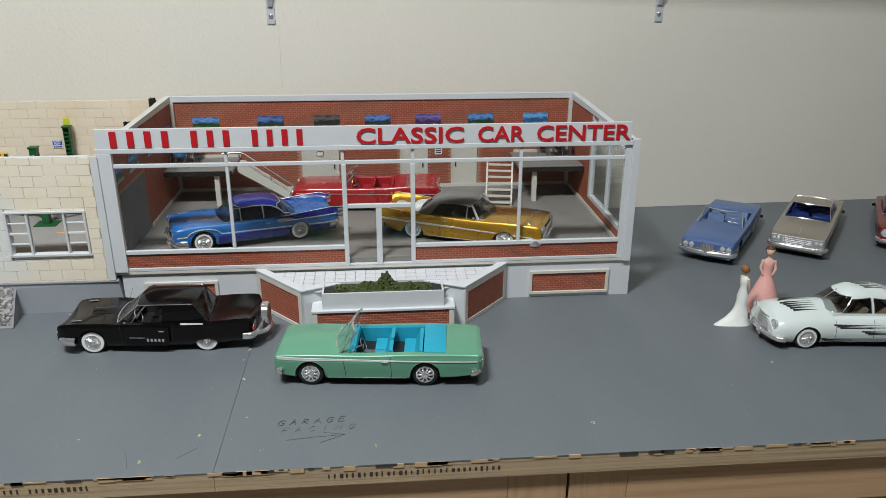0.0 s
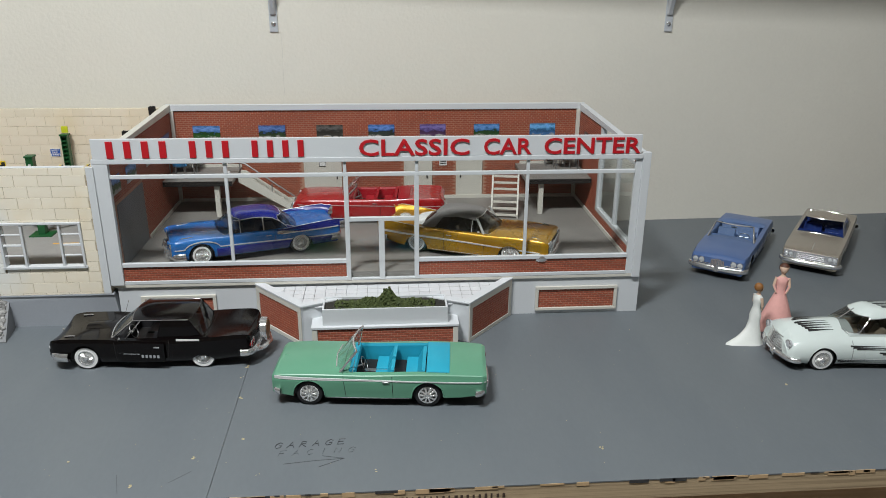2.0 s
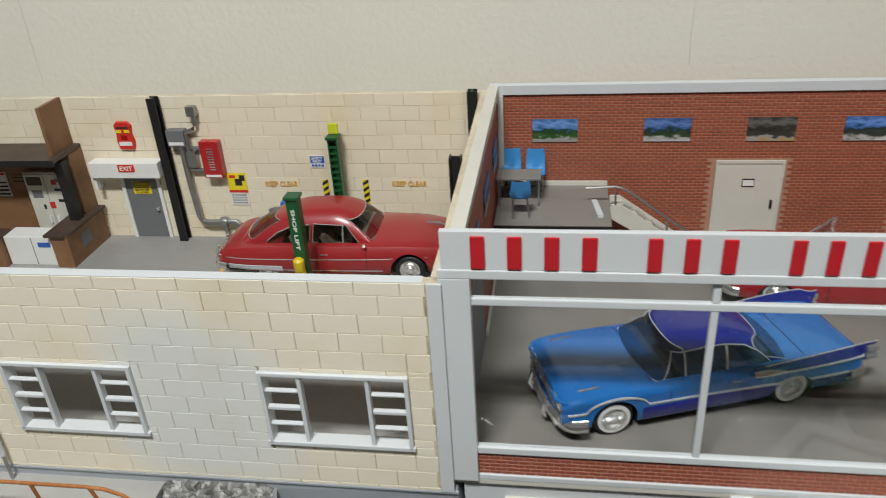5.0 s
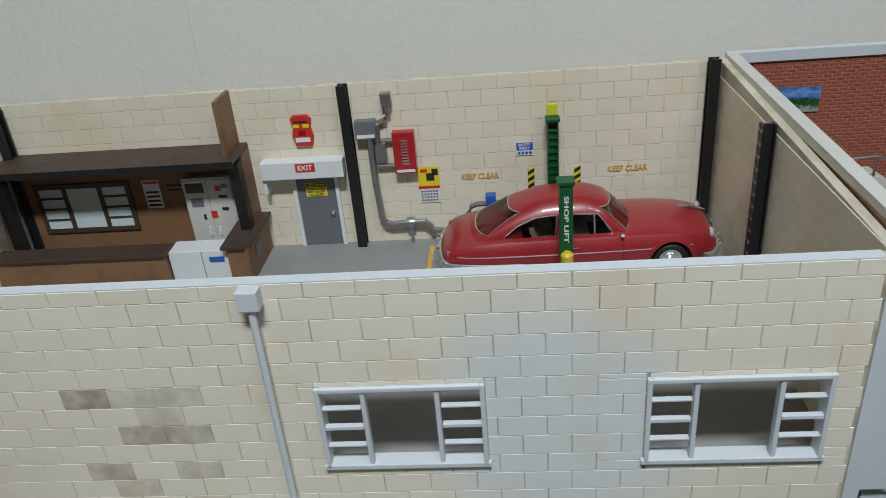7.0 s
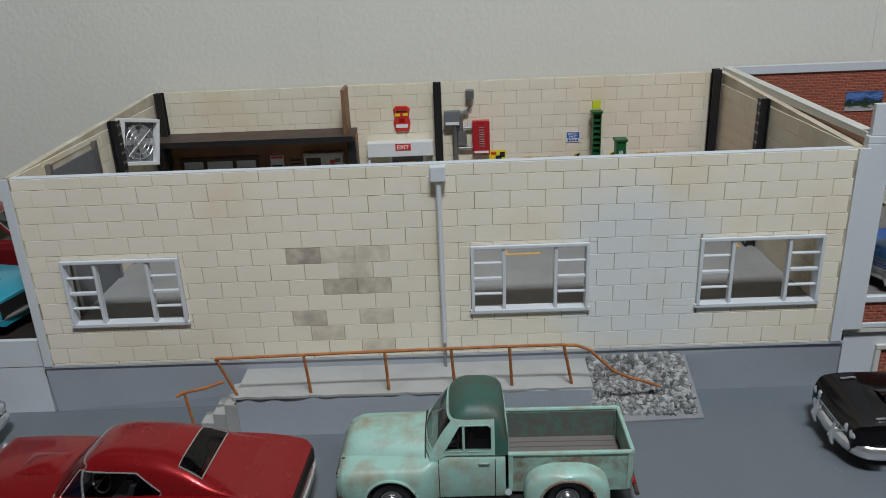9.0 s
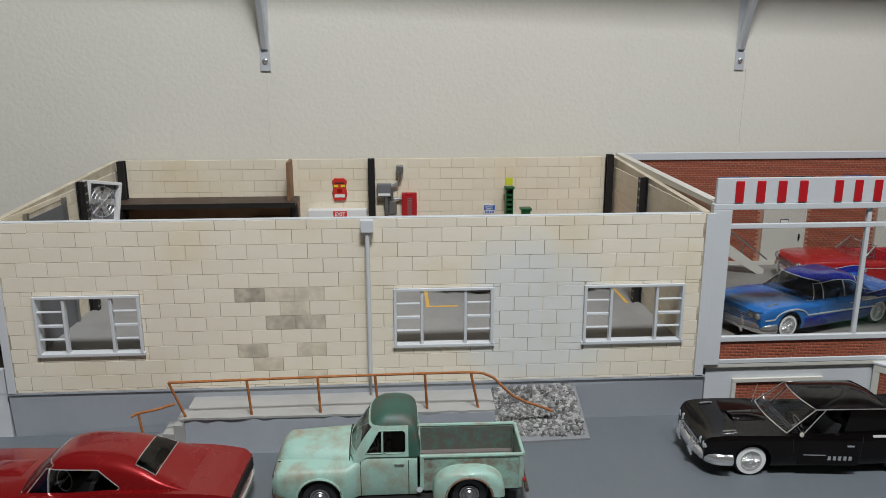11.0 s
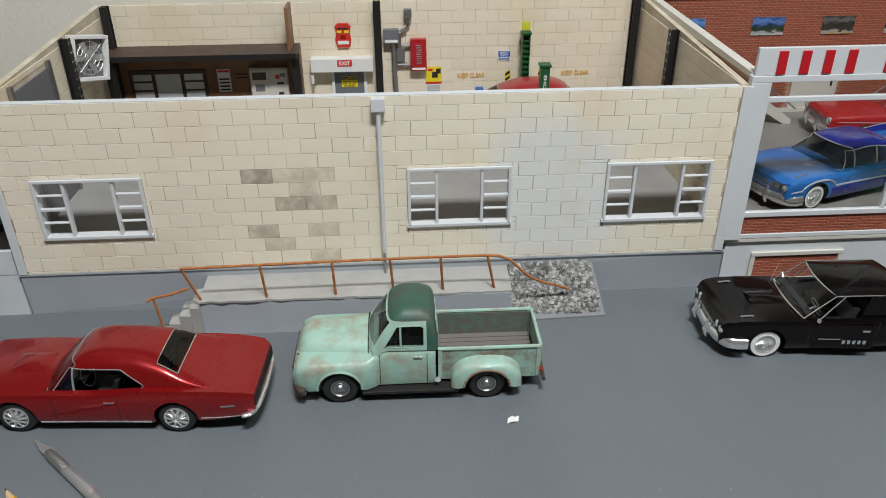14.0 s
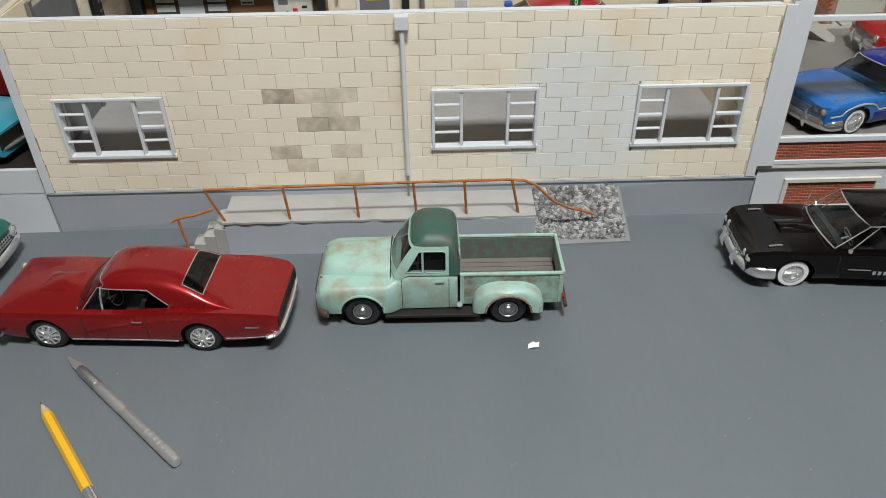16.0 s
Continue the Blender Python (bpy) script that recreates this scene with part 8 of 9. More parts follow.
# ================= showroom fittings =================
def picture(seed, sky, land, accent):
    """A landscape print: sky above, dark trees, a pale road and a small bright shape."""
    m = bpy.data.materials.new("print")
    tree, b = nodes_of(m)
    n, l = tree.nodes, tree.links
    co, sep, noise_t, add, ramp = n.new("ShaderNodeTexCoord"), n.new("ShaderNodeSeparateXYZ"), n.new("ShaderNodeTexNoise"), n.new("ShaderNodeMath"), n.new("ShaderNodeValToRGB")
    l.new(co.outputs["Generated"], sep.inputs[0])
    mp = n.new("ShaderNodeMapping")
    mp.inputs["Location"].default_value = (seed * 3.7, 0, seed * 1.3)
    l.new(co.outputs["Generated"], mp.inputs[0])
    noise_t.inputs["Scale"].default_value, noise_t.inputs["Detail"].default_value = 4.5, 6
    l.new(mp.outputs[0], noise_t.inputs["Vector"])
    add.operation, add.inputs[1].default_value = "MULTIPLY_ADD", 0.85
    l.new(noise_t.outputs["Fac"], add.inputs[0])
    sub = n.new("ShaderNodeMath")
    sub.operation, sub.inputs[1].default_value = "SUBTRACT", 0.42
    l.new(sep.outputs["Z"], sub.inputs[0])
    l.new(sub.outputs[0], add.inputs[2])
    els = ramp.color_ramp.elements
    els[0].position, els[0].color = 0.0, (*accent, 1)
    sky = tuple(v * 0.55 for v in sky)
    els[1].position, els[1].color = 1.0, (*sky, 1)
    for p, cc in ((0.16, (0.35, 0.34, 0.32)), (0.24, land), (0.5, tuple(v * 0.5 for v in land)), (0.58, sky), (0.8, tuple(min(v * 1.8 + .08, .9) for v in sky))):
        e = els.new(p)
        e.color = (*cc, 1)
    l.new(add.outputs[0], ramp.inputs[0])
    l.new(ramp.outputs[0], b.inputs["Base Color"])
    b.inputs["Roughness"].default_value = 0.35
    return m


PRINTS = [((0.10, 0.26, 0.62), (0.03, 0.10, 0.02), (0.30, 0.28, 0.26)), ((0.06, 0.16, 0.45), (0.04, 0.07, 0.03), (0.5, 0.5, 0.5)), ((0.06, 0.06, 0.05), (0.05, 0.05, 0.04), (0.4, 0.28, 0.1)),
          ((0.07, 0.22, 0.62), (0.04, 0.06, 0.05), (0.6, 0.6, 0.58)), ((0.16, 0.12, 0.40), (0.10, 0.05, 0.12), (0.4, 0.5, 0.5)), ((0.07, 0.25, 0.60), (0.03, 0.09, 0.03), (0.4, 0.45, 0.5)),
          ((0.10, 0.38, 0.75), (0.05, 0.16, 0.35), (0.15, 0.25, 0.4))]
for k, x in enumerate((-20.4, -10.5, -1.7, 6.3, 14.3, 22.8, 31.7)):
    bm = quick_box(0, 4.05, 0, 0.08, 0, 2.15)
    ob = solid("wall_print", bm, picture(k + 1, *PRINTS[k]), "small unframed landscape photograph with a car, on brick", "picture", group="prints")
    ob.matrix_basis = pose(x * CM, (SB - 0.16) * CM, 16.05 * CM)
for k, (x, y, turn) in enumerate(((SX0 + 0.76, 119, 90), (SX0 + 0.76, 110.5, 90), (SX0 + 0.76, 102, 90), (SX0 + 0.76, 95.5, 90), (SX1 - 0.76, 117.5, 270))):
    bm = quick_box(-2, 2, 0, 0.08, 0, 2.15)
    ob = solid("wall_print", bm, picture(k + 11, *PRINTS[(k * 2 + 1) % 7]), "small unframed landscape photograph on the brick side wall", "picture", group="prints")
    ob.matrix_basis = pose(x * CM, y * CM, 15.6 * CM, 0, 0, turn)

for k, (x0, x1, top) in enumerate(DOORS):
    d = tagged(thing("door_%d" % (k + 1), (x0 + x1) / 2, SB - 0.05, FLOOR, 0, "cream flush model door in a thin frame", "door"), kind="structure")
    w, h = (x1 - x0) / 2, top - FLOOR
    part("leaf", quick_box(-w + .2, w - .2, -0.12, 0, 0, h - .25), M["cream_styrene"], d)
    for b in ((-w, -w + .2, -.22, 0, 0, h), (w - .2, w, -.22, 0, 0, h), (-w + .2, w - .2, -.22, 0, h - .25, h)):
        part("frame", quick_box(*b), M["cream_styrene"], d)
    hx = w - .75 if k == 0 else (w - .8 if k == 1 else -w + .7)
    part("door_handle", quick_box(hx - .1, hx + .1, -.25, -.12, h * .42, h * .52), M["black_matt"], d)
    if k == 0:
        part("plate", quick_box(-.55, .55, -.16, -.12, h * .68, h * .78), M["black_matt"], d)
        part("plate_face", quick_box(-.47, .47, -.18, -.16, h * .695, h * .765), M["sign_white"], d)
note = thing("notice", 18.0, SB - 0.1, 11.6, 0, "small white printed notice on the brick wall", "notice")
part("sheet", quick_box(-.6, .6, -.05, 0, 0, 2.0), M["paper"], note)
for k in range(5):
    part("bar", quick_box(-.45, .45, -.06, -.05, .25 + .34 * k, .42 + .34 * k), M["ink"], note)

MEZZ = 11.8


def mezzanine(x0, x1, y0, col):
    m = thing("mezzanine", x0, y0, FLOOR, 0, "grey raised platform on a pale post", "platform", "platforms")
    part("deck", quick_box(0, x1 - x0, 0, SB - 0.1 - y0, MEZZ - FLOOR - .5, MEZZ - FLOOR), M["floor_grey"], m)
    part("edge_board", quick_box(0, x1 - x0, -.1, 0, MEZZ - FLOOR - .75, MEZZ - FLOOR - .05), M["black_matt"], m)
    part("post", quick_box(col[0] - x0 - .35, col[0] - x0 + .35, col[1] - y0 - .35, col[1] - y0 + .35, 0, MEZZ - FLOOR - .5), M["cream_styrene"], m)
    part("back_curb", quick_box(.7, x1 - x0, SB - y0 - .35, SB - y0 - .1, MEZZ - FLOOR, MEZZ - FLOOR + .4), M["cream_styrene"], m)


mezzanine(-23.4, -13.5, 114.7, (-15.9, 115.4))
mezzanine(29.6, 39.5, 113.6, (32.1, 114.4))


def stair(label, x, y, turn, run, width, steps, rail):
    """Descends along its own +x from the deck to the floor."""
    s = thing("stair", x, y, FLOOR, turn, label, "stairs", "stairs")
    H = MEZZ - FLOOR
    for yy in (-width / 2, width / 2 - .25):
        bm = bmesh.new()
        pts = [(0, H), (.9, H), (run, .55), (run, 0), (run - .9, 0), (0, H - 1.3)]
        lo = [bm.verts.new((px, yy, pz)) for px, pz in pts]
        hi = [bm.verts.new((px, yy + .25, pz)) for px, pz in pts]
        bm.faces.new(lo), bm.faces.new(hi[::-1])
        for i in range(len(pts)):
            j = (i + 1) % len(pts)
            bm.faces.new((lo[i], lo[j], hi[j], hi[i]))
        part("stringer", bm, M["cream_styrene"], s)
    for k in range(steps):
        f = (k + .6) / steps
        part("tread", quick_box(run * f - .45, run * f + .35, -width / 2 + .25, width / 2 - .25, H * (1 - f) - .05, H * (1 - f) + .1), M["cream_styrene"], s)
    if rail:
        yy = -width / 2 + .1
        bm = bmesh.new()
        tube(bm, [(-2.2, yy, H + 1.6), (.4, yy, H + 1.75), (1.2, yy, H + 1.5), (run + .3, yy, 1.9)], .12, 6)
        part("handrail", bm, M["dull_metal"], s, smooth=1)
        for px, pz in ((.4, H), (run * .62, H * .4)):
            bm = bmesh.new()
            tube(bm, [(px, yy, pz), (px, yy, pz + 1.7)], .1, 6)
            part("baluster", bm, M["dull_metal"], s, smooth=1)


stair("pale open stair with a grey handrail along the brick wall", -13.4, 119.9, 0, 8.0, 2.2, 6, True)
stair("pale open stair without rails to the platform", 27.2, 117.4, 260, 5.0, 4.1, 7, False)


def chair(x, y, z, turn):
    c = thing("chair", x, y, z, turn, "bright blue moulded plastic model chair", "chair", "blue chairs")
    bm = bmesh.new()
    rows = []
    for px, pz, w in ((.95, 1.75, .85), (.6, 1.65, .9), (-.3, 1.7, .9), (-.65, 1.95, .88), (-.85, 2.8, .85), (-1.0, 3.6, .75)):
        rows.append([(px + (.08 if abs(u) > .9 else 0), u * w, pz + .12 * abs(u) ** 4) for u in (-1, -.6, 0, .6, 1)])
    grid(bm, rows)
    bmesh.ops.solidify(bm, geom=list(bm.faces), thickness=0.1)
    part("seat_shell", bm, M["chair_blue"], c, smooth=40)
    for px in (-.6, .7):
        for py in (-.7, .7):
            bm = bmesh.new()
            cyl(bm, (px, py, 0), (px * .8, py * .85, 1.7), .07, 6)
            part("leg", bm, M["dull_metal"], c, smooth=1)
    return c


for a in ((-22.3, 122.3, MEZZ, 270), (-20.1, 122.2, MEZZ, 270), (-21.2, 116.6, MEZZ, 95), (38.0, 120.6, MEZZ, 200), (34.8, 121.8, MEZZ, 265), (37.4, 122.2, MEZZ, 270)):
    chair(*a)
for x, y in ((-21.4, 119.5), (37.0, 119.6)):
    tb = thing("table", x, y, MEZZ, 0, "grey model table on thin metal legs", "table", "tables")
    part("tabletop", quick_box(-2.0, 1.9, -1.1, 1.1, 2.5, 2.7, bevel=.04), M["floor_grey"], tb)
    for px in (-1.8, 1.7):
        for py in (-.9, .9):
            part("leg", quick_box(px - .07, px + .07, py - .07, py + .07, 0, 2.5), M["dull_metal"], tb)
bm = quick_box(-.25, .25, -1.6, 1.6, 0, .3, bevel=.03)
ob = solid("styrene_strip", bm, M["styrene"], "loose white plastic strip lying on the platform", "strip")
ob.matrix_basis = pose(-14.6 * CM, 117.8 * CM, MEZZ * CM, 0, 0, 8)
ob = solid("styrene_strip", quick_box(-.6, .6, -.12, .12, 0, .25), M["styrene"], "short loose white plastic strip on the platform", "strip")
ob.matrix_basis = pose(29.9 * CM, 117.5 * CM, MEZZ * CM, 0, 0, 60)

# ================= garage fittings =================
office = thing("office_booth", -87.0, 0, FLOOR, 0, "brown office front with a canopy and a dark-framed window", "booth")


def bo(x0, x1, y0, y1, z0, z1, bevel=0.0):
    return quick_box(x0 + 87.0, x1 + 87.0, y0, y1, z0 - FLOOR, z1 - FLOOR, bevel=bevel)


for a, b, cc, d in cells(-86.4, -66.0, FLOOR, 16.1, [(-84.6, -76.3, 9.4, 13.8)]):
    part("wall_panel", bo(a, b, 121.3, 121.6, cc, d), M["wood_brown"], office)
part("canopy", bo(-86.8, -64.9, 117.7, 122.4, 16.15, 16.5, .04), M["wood_dark"], office, "dark brown canopy board")
part("canopy_edge", bo(-86.85, -64.85, 117.55, 117.69, 15.95, 16.55), M["black_matt"], office)
part("sign_panel", bo(-65.95, -65.6, 118.9, 122.4, 16.52, 21.2), M["wood_brown"], office, "upright brown board")
part("side_panel", bo(-65.2, -64.9, 120.2, 122.4, 6.3, 16.1), M["wood_brown"], office)
for x, y in ((-85.7, 118.2), (-65.2, 119.0)):
    part("column", bo(x - .45, x + .45, y - .45, y + .45, 6.2, 15.95), M["black_matt"], office, "black square column")
fr = part("window_frame", bo(-84.9, -76.0, 121.1, 121.3, 13.5, 13.95), M["wood_dark"], office)
for b in ((-84.9, -76.0, 9.2, 9.6), (-84.9, -84.5, 9.6, 13.5), (-76.4, -76.0, 9.6, 13.5), (-82.3, -81.9, 9.6, 13.5), (-79.0, -78.6, 9.6, 13.5)):
    part("frame_bar", bo(b[0], b[1], 121.1, 121.3, b[2], b[3]), M["wood_dark"], fr)
for x0, x1 in ((-84.5, -82.3), (-78.6, -76.4)):
    for z in (10.5, 11.55, 12.6):
        part("frame_bar", bo(x0, x1, 121.15, 121.28, z - .1, z + .1), M["wood_dark"], fr)
# no glass here: the panes' pale reflection is painted as an opaque sheet
M["pane_reflection"] = surface("pane_reflection", (0.72, 0.80, 0.80), 0.3, 0, 0.08)
part("blind", bo(-84.5, -76.4, 121.2, 121.3, 9.5, 13.6), M["pane_reflection"], office, "pale opaque sheet coloured as the white wall reflected in the panes")

locker = thing("locker", -68.7, 120.6, FLOOR, 0, "cream two-door metal locker covered in stickers", "locker")
part("body", quick_box(-2.2, 2.2, 0, 1.0, 0, 7.9, bevel=.05), M["cream_styrene"], locker)
for s in (-1, 1):
    d = part("door", quick_box(min(s * .04, s * 2.1), max(s * .04, s * 2.1), -.1, 0, .2, 7.7, bevel=.03), M["cream_styrene"], locker)
    part("handle", quick_box(s * .45 - .1, s * .45 + .1, -.25, -.1, 2.4, 3.2), M["sign_white"], d)
for x, z, w, h, mat in ((-1.1, 7.0, .8, .45, "wood_dark"), (-1.1, 5.6, .55, .4, "door_grey"), (1.0, 6.9, .25, .25, "sign_scarlet"), (1.3, 6.1, .4, .12, "ink"), (.2, 4.4, .28, .35, "sign_scarlet"),
                        (-.7, 4.2, .12, .25, "ink"), (1.3, 4.9, .3, .15, "ink"), (1.6, 7.1, .3, .2, "door_grey")):
    part("sticker", quick_box(x - w, x + w, -.13, -.1, z - h, z + h), M[mat], locker)
for x, z, w, h in ((-74.0, 13.9, .75, 1.35), (-71.9, 13.6, .8, .5)):
    n_ = thing("notice", x, 121.25, z - 2 * h, 0, "small printed notice pinned to the brown wall" if h > 1 else "small dark printed plate on the brown wall", "notice")
    part("sheet", quick_box(-w, w, -.05, 0, 0, 2 * h), M["paper"] if h > 1 else M["wood_brown"], n_)
    if h > 1:
        part("heading", quick_box(-w + .1, w - .1, -.07, -.05, 2 * h - .35, 2 * h - .1), M["sign_scarlet"], n_)
    for k in range(4 if h > 1 else 2):
        part("bar", quick_box(-w + .15, w - .15, -.07, -.05, .2 + .42 * k, .38 + .42 * k), M["ink"], n_)

counter = thing("counter", -79.3, 116.3, FLOOR, 0, "long brown service counter with a dark top", "counter")
part("front", quick_box(-7.5, 7.7, -.9, .7, 0, 3.1), M["wood_brown"], counter)
part("top", quick_box(-7.8, 7.9, -1.2, 1.0, 3.1, 3.35, bevel=.05), M["wood_dark"], counter)
desk = thing("counter", -65.3, 118.6, FLOOR, 0, "brown reception counter with a dark rounded top", "counter")
part("front", quick_box(-.9, .9, -3.0, 3.6, 0, 3.4), M["wood_brown"], desk)
bm = bmesh.new()
prism(bm, [(-1.3, -3.3), (.6, -3.3), (1.2, -2.6), (1.3, 3.6), (-1.3, 3.6)], 3.4, 3.65)
part("top", bm, M["wood_dark"], desk)
part("emblem", quick_box(.9, .95, -1.0, .6, 1.2, 2.6), M["door_grey"], desk, "dark emblem panel")
cab = thing("chest_cooler", -68.6, 116.9, FLOOR, 0, "white chest cooler with a small blue label", "cooler")
part("body", quick_box(-2.9, 2.6, -.9, 1.2, 0, 3.1, bevel=.08), M["white_paint"], cab)
part("door_seam", quick_box(-.03, .03, -.93, -.9, .1, 3.0), M["door_grey"], cab)
part("label", quick_box(.6, 1.9, -.94, -.9, 2.0, 2.5), M["sign_blue"], cab)

# rear door with its awning, signs
d = tagged(thing("door_4", -59.45, GB - 0.1, FLOOR, 0, "grey metal model door with a caution sign", "door"), kind="structure")
part("leaf", quick_box(-1.75, 1.75, -.12, 0, .05, 7.1), M["door_grey"], d)
for b in ((-2.1, -1.75, -.25, 0, 0, 7.4), (1.75, 2.1, -.25, 0, 0, 7.4), (-1.75, 1.75, -.25, 0, 7.1, 7.4)):
    part("frame", quick_box(*b), M["white_paint"], d)
bm = bmesh.new()
lathe(bm, [(.22, 0), (.22, .15), (.1, .3), (.02, .32)], 14, (1.2, -.12, 3.2), "y", -1)
part("door_knob", bm, M["chrome"], d, smooth=40)
cs = part("caution_sign", quick_box(-.95, .95, -.16, -.12, 4.9, 6.2), M["sign_yellow"], d, "yellow caution sign")
part("header", quick_box(-.9, .9, -.18, -.16, 5.8, 6.15), M["ink"], cs)
text_parts("text", "CAUTION", -.75, .75, 5.86, 6.1, -.18, .02, M["sign_yellow"], cs, split=False)
for k, wd in enumerate(("THIS DOOR", "MUST BE KEPT", "CLOSED")):
    text_parts("text", wd, -.8 + .1 * (k == 2), .8 - .1 * (k == 2), 5.5 - .27 * k, 5.7 - .27 * k, -.16, .02, M["ink"], cs, split=False)
aw = thing("awning", -60.1, GB - .1, 13.3, 0, "white box awning over the rear door", "awning")
part("body", quick_box(-3.7, 3.6, -1.4, 0, 0, 1.6, bevel=.08), M["white_paint"], aw)
part("bracket", quick_box(-3.75, -3.45, -1.1, 0, -1.4, .0), M["white_paint"], aw)
ex = thing("exit_sign", -59.8, GB - 1.5, 14.0, 0, "red exit sign with white letters", "sign")
part("plate", quick_box(-.85, .85, -.05, 0, 0, .75), M["sign_scarlet"], ex)
text_parts("letter", "EXIT", -.65, .65, .15, .6, -.05, .03, M["sign_white"], ex)

# painted mask as a plain red shape
mk = thing("wall_plaque", -59.85, GB - .1, 15.85, 0, "red carved wall plaque with yellow bands", "plaque")
bm = bmesh.new()
pts = [(-.75, 0), (.75, 0), (.95, .9), (.8, 1.7), (.95, 2.5), (.6, 2.85), (-.6, 2.85), (-.95, 2.5), (-.8, 1.7), (-.95, .9)]
lo = [bm.verts.new((px, 0, pz)) for px, pz in pts]
hi = [bm.verts.new((px * .9, -.25, .08 + pz * .95)) for px, pz in pts]
bm.faces.new(lo), bm.faces.new(hi[::-1])
for i in range(len(pts)):
    bm.faces.new((lo[i], lo[(i + 1) % len(pts)], hi[(i + 1) % len(pts)], hi[i]))
part("board", bm, M["sign_scarlet"], mk)
for b, mat in (((-.65, .65, .45, .85), "sign_white"), ((-.7, -.15, 1.75, 2.05), "sign_yellow"), ((.15, .7, 1.75, 2.05), "sign_yellow"), ((-.3, .3, 1.05, 1.5), "tail_red"), ((-.6, .6, 2.2, 2.35), "ink")):
    part("band", quick_box(b[0], b[1], -.3, -.24, b[2], b[3]), M[mat], mk)

# meter, conduit and red panel
mt = thing("electric_meter", -54.2, GB - .1, 16.4, 0, "grey electric meter box with conduit to the floor", "meter box")
part("box", quick_box(-.95, .85, -.9, 0, 0, 1.6, bevel=.06), M["door_grey"], mt)
part("meter_face", quick_box(-.8, .7, -.95, -.9, .15, .45), M["sign_white"], mt)
part("weather_head", quick_box(1.5, 2.4, -.8, -.1, 2.9, 3.9, bevel=.1), M["dull_metal"], mt)
for nm, pts, r in (("conduit", [(2.0, -.45, 2.9), (2.0, -.45, 2.1), (1.7, -.45, 1.6), (1.1, -.45, 1.35), (.8, -.45, 1.3)], .2), ("conduit", [(.2, -.5, 0), (.25, -.5, -4), (.45, -.5, -7.6), (.7, -.5, -8.1), (1.3, -.5, -8.3),
                   (3.2, -.5, -8.2), (4.2, -.5, -8.2), (4.7, -.5, -8.6), (5.0, -.6, -9.0), (6.6, -1.0, -9.05)], .3), ("conduit", [(.9, -.5, 1.2), (.9, -.5, -.6)], .22)):
    bm = bmesh.new()
    tube(bm, pts, r, 10)
    part(nm, bm, M["dull_metal"], mt, smooth=1)
bm = bmesh.new()
lathe(bm, [(.5, -.35), (.55, 0), (.5, .35)], 14, (3.0, -.5, -8.2), "x")
valve = part("valve", bm, M["dull_metal"], mt, smooth=40)
part("stand", quick_box(2.85, 3.15, -.6, -.4, -10.15, -8.5), M["dull_metal"], mt)
part("junction_box", quick_box(.55, 1.5, -.7, 0, -2.2, -.6, bevel=.06), M["dull_metal"], mt)
for z in (-.3, -2.6):
    bm = bmesh.new()
    cyl(bm, (.6, -.4, z), (2.3, -.4, z), .17, 8)
    part("conduit", bm, M["dull_metal"], mt, smooth=1)
rb = thing("panel_box", -51.1, GB - .1, 13.1, 0, "glossy red wall panel box", "panel box")
part("case", quick_box(-.95, .95, -.9, 0, 0, 3.75, bevel=.08), M["box_red"], rb)
for k in range(9):
    part("louvre", quick_box(-.25, .35, -.97, -.9, .9 + .26 * k, 1.0 + .26 * k), M["chrome"], rb)
part("plate", quick_box(-.8, .8, -.94, -.9, .15, .4), M["sign_white"], rb)

cal = thing("wall_calendar", -49.3, GB - .1, 9.9, 0, "yellow-topped picture calendar with a red band", "calendar")
part("picture", quick_box(-.95, .95, -.06, 0, 1.55, 3.4), M["sign_yellow"], cal)
for b, mat in (((-.7, -.1, 2.9, 3.2), "sign_scarlet"), ((-.2, .5, 2.1, 2.8), "ink"), ((.3, .85, 2.6, 3.2), "ink"), ((-.95, .95, 1.35, 1.6), "sign_scarlet")):
    part("picture_shape", quick_box(b[0], b[1], -.08, -.06, b[2], b[3]), M[mat], cal)
part("date_sheet", quick_box(-.9, .9, -.05, 0, 0, 1.4), M["paper"], cal)
for r in range(4):
    for k in range(6):
        part("date_bar", quick_box(-.75 + .26 * k, -.6 + .26 * k, -.06, -.05, .15 + .28 * r, .3 + .28 * r), M["ink"], cal)
for x0, x1, z in ((-46.4, -43.1, 11.9), (-33.7, -30.3, 11.95)):
    kc = thing("stencil_sign", (x0 + x1) / 2, GB - .1, z, 0, "orange stencilled warning words on the block wall", "stencil", "stencils")
    w = (x1 - x0) / 2
    text_parts("letter", "KEEP CLEAR", -w, w, 0, .55, -.01, .02, M["stencil"], kc, split=True)
sf = thing("safety_sign", -40.8, GB - .1, 13.9, 0, "blue and white safety sign", "sign")
part("plate", quick_box(-.75, .75, -.05, 0, 0, 1.2), M["sign_white"], sf)
part("header", quick_box(-.7, .7, -.07, -.05, .45, 1.15), M["sign_blue"], sf)
text_parts("text", "SAFETY", -.55, .55, .82, 1.08, -.07, .02, M["sign_white"], sf, split=False)
text_parts("text", "FIRST", -.45, .45, .52, .76, -.07, .02, M["sign_white"], sf, split=False)
for k in range(4):
    bm = bmesh.new()
    lathe(bm, [(.13, 0), (.13, .03)], 10, (-.48 + .32 * k, -.05, .22), "y", -1)
    part("pictogram", bm, M["sign_blue"], sf)
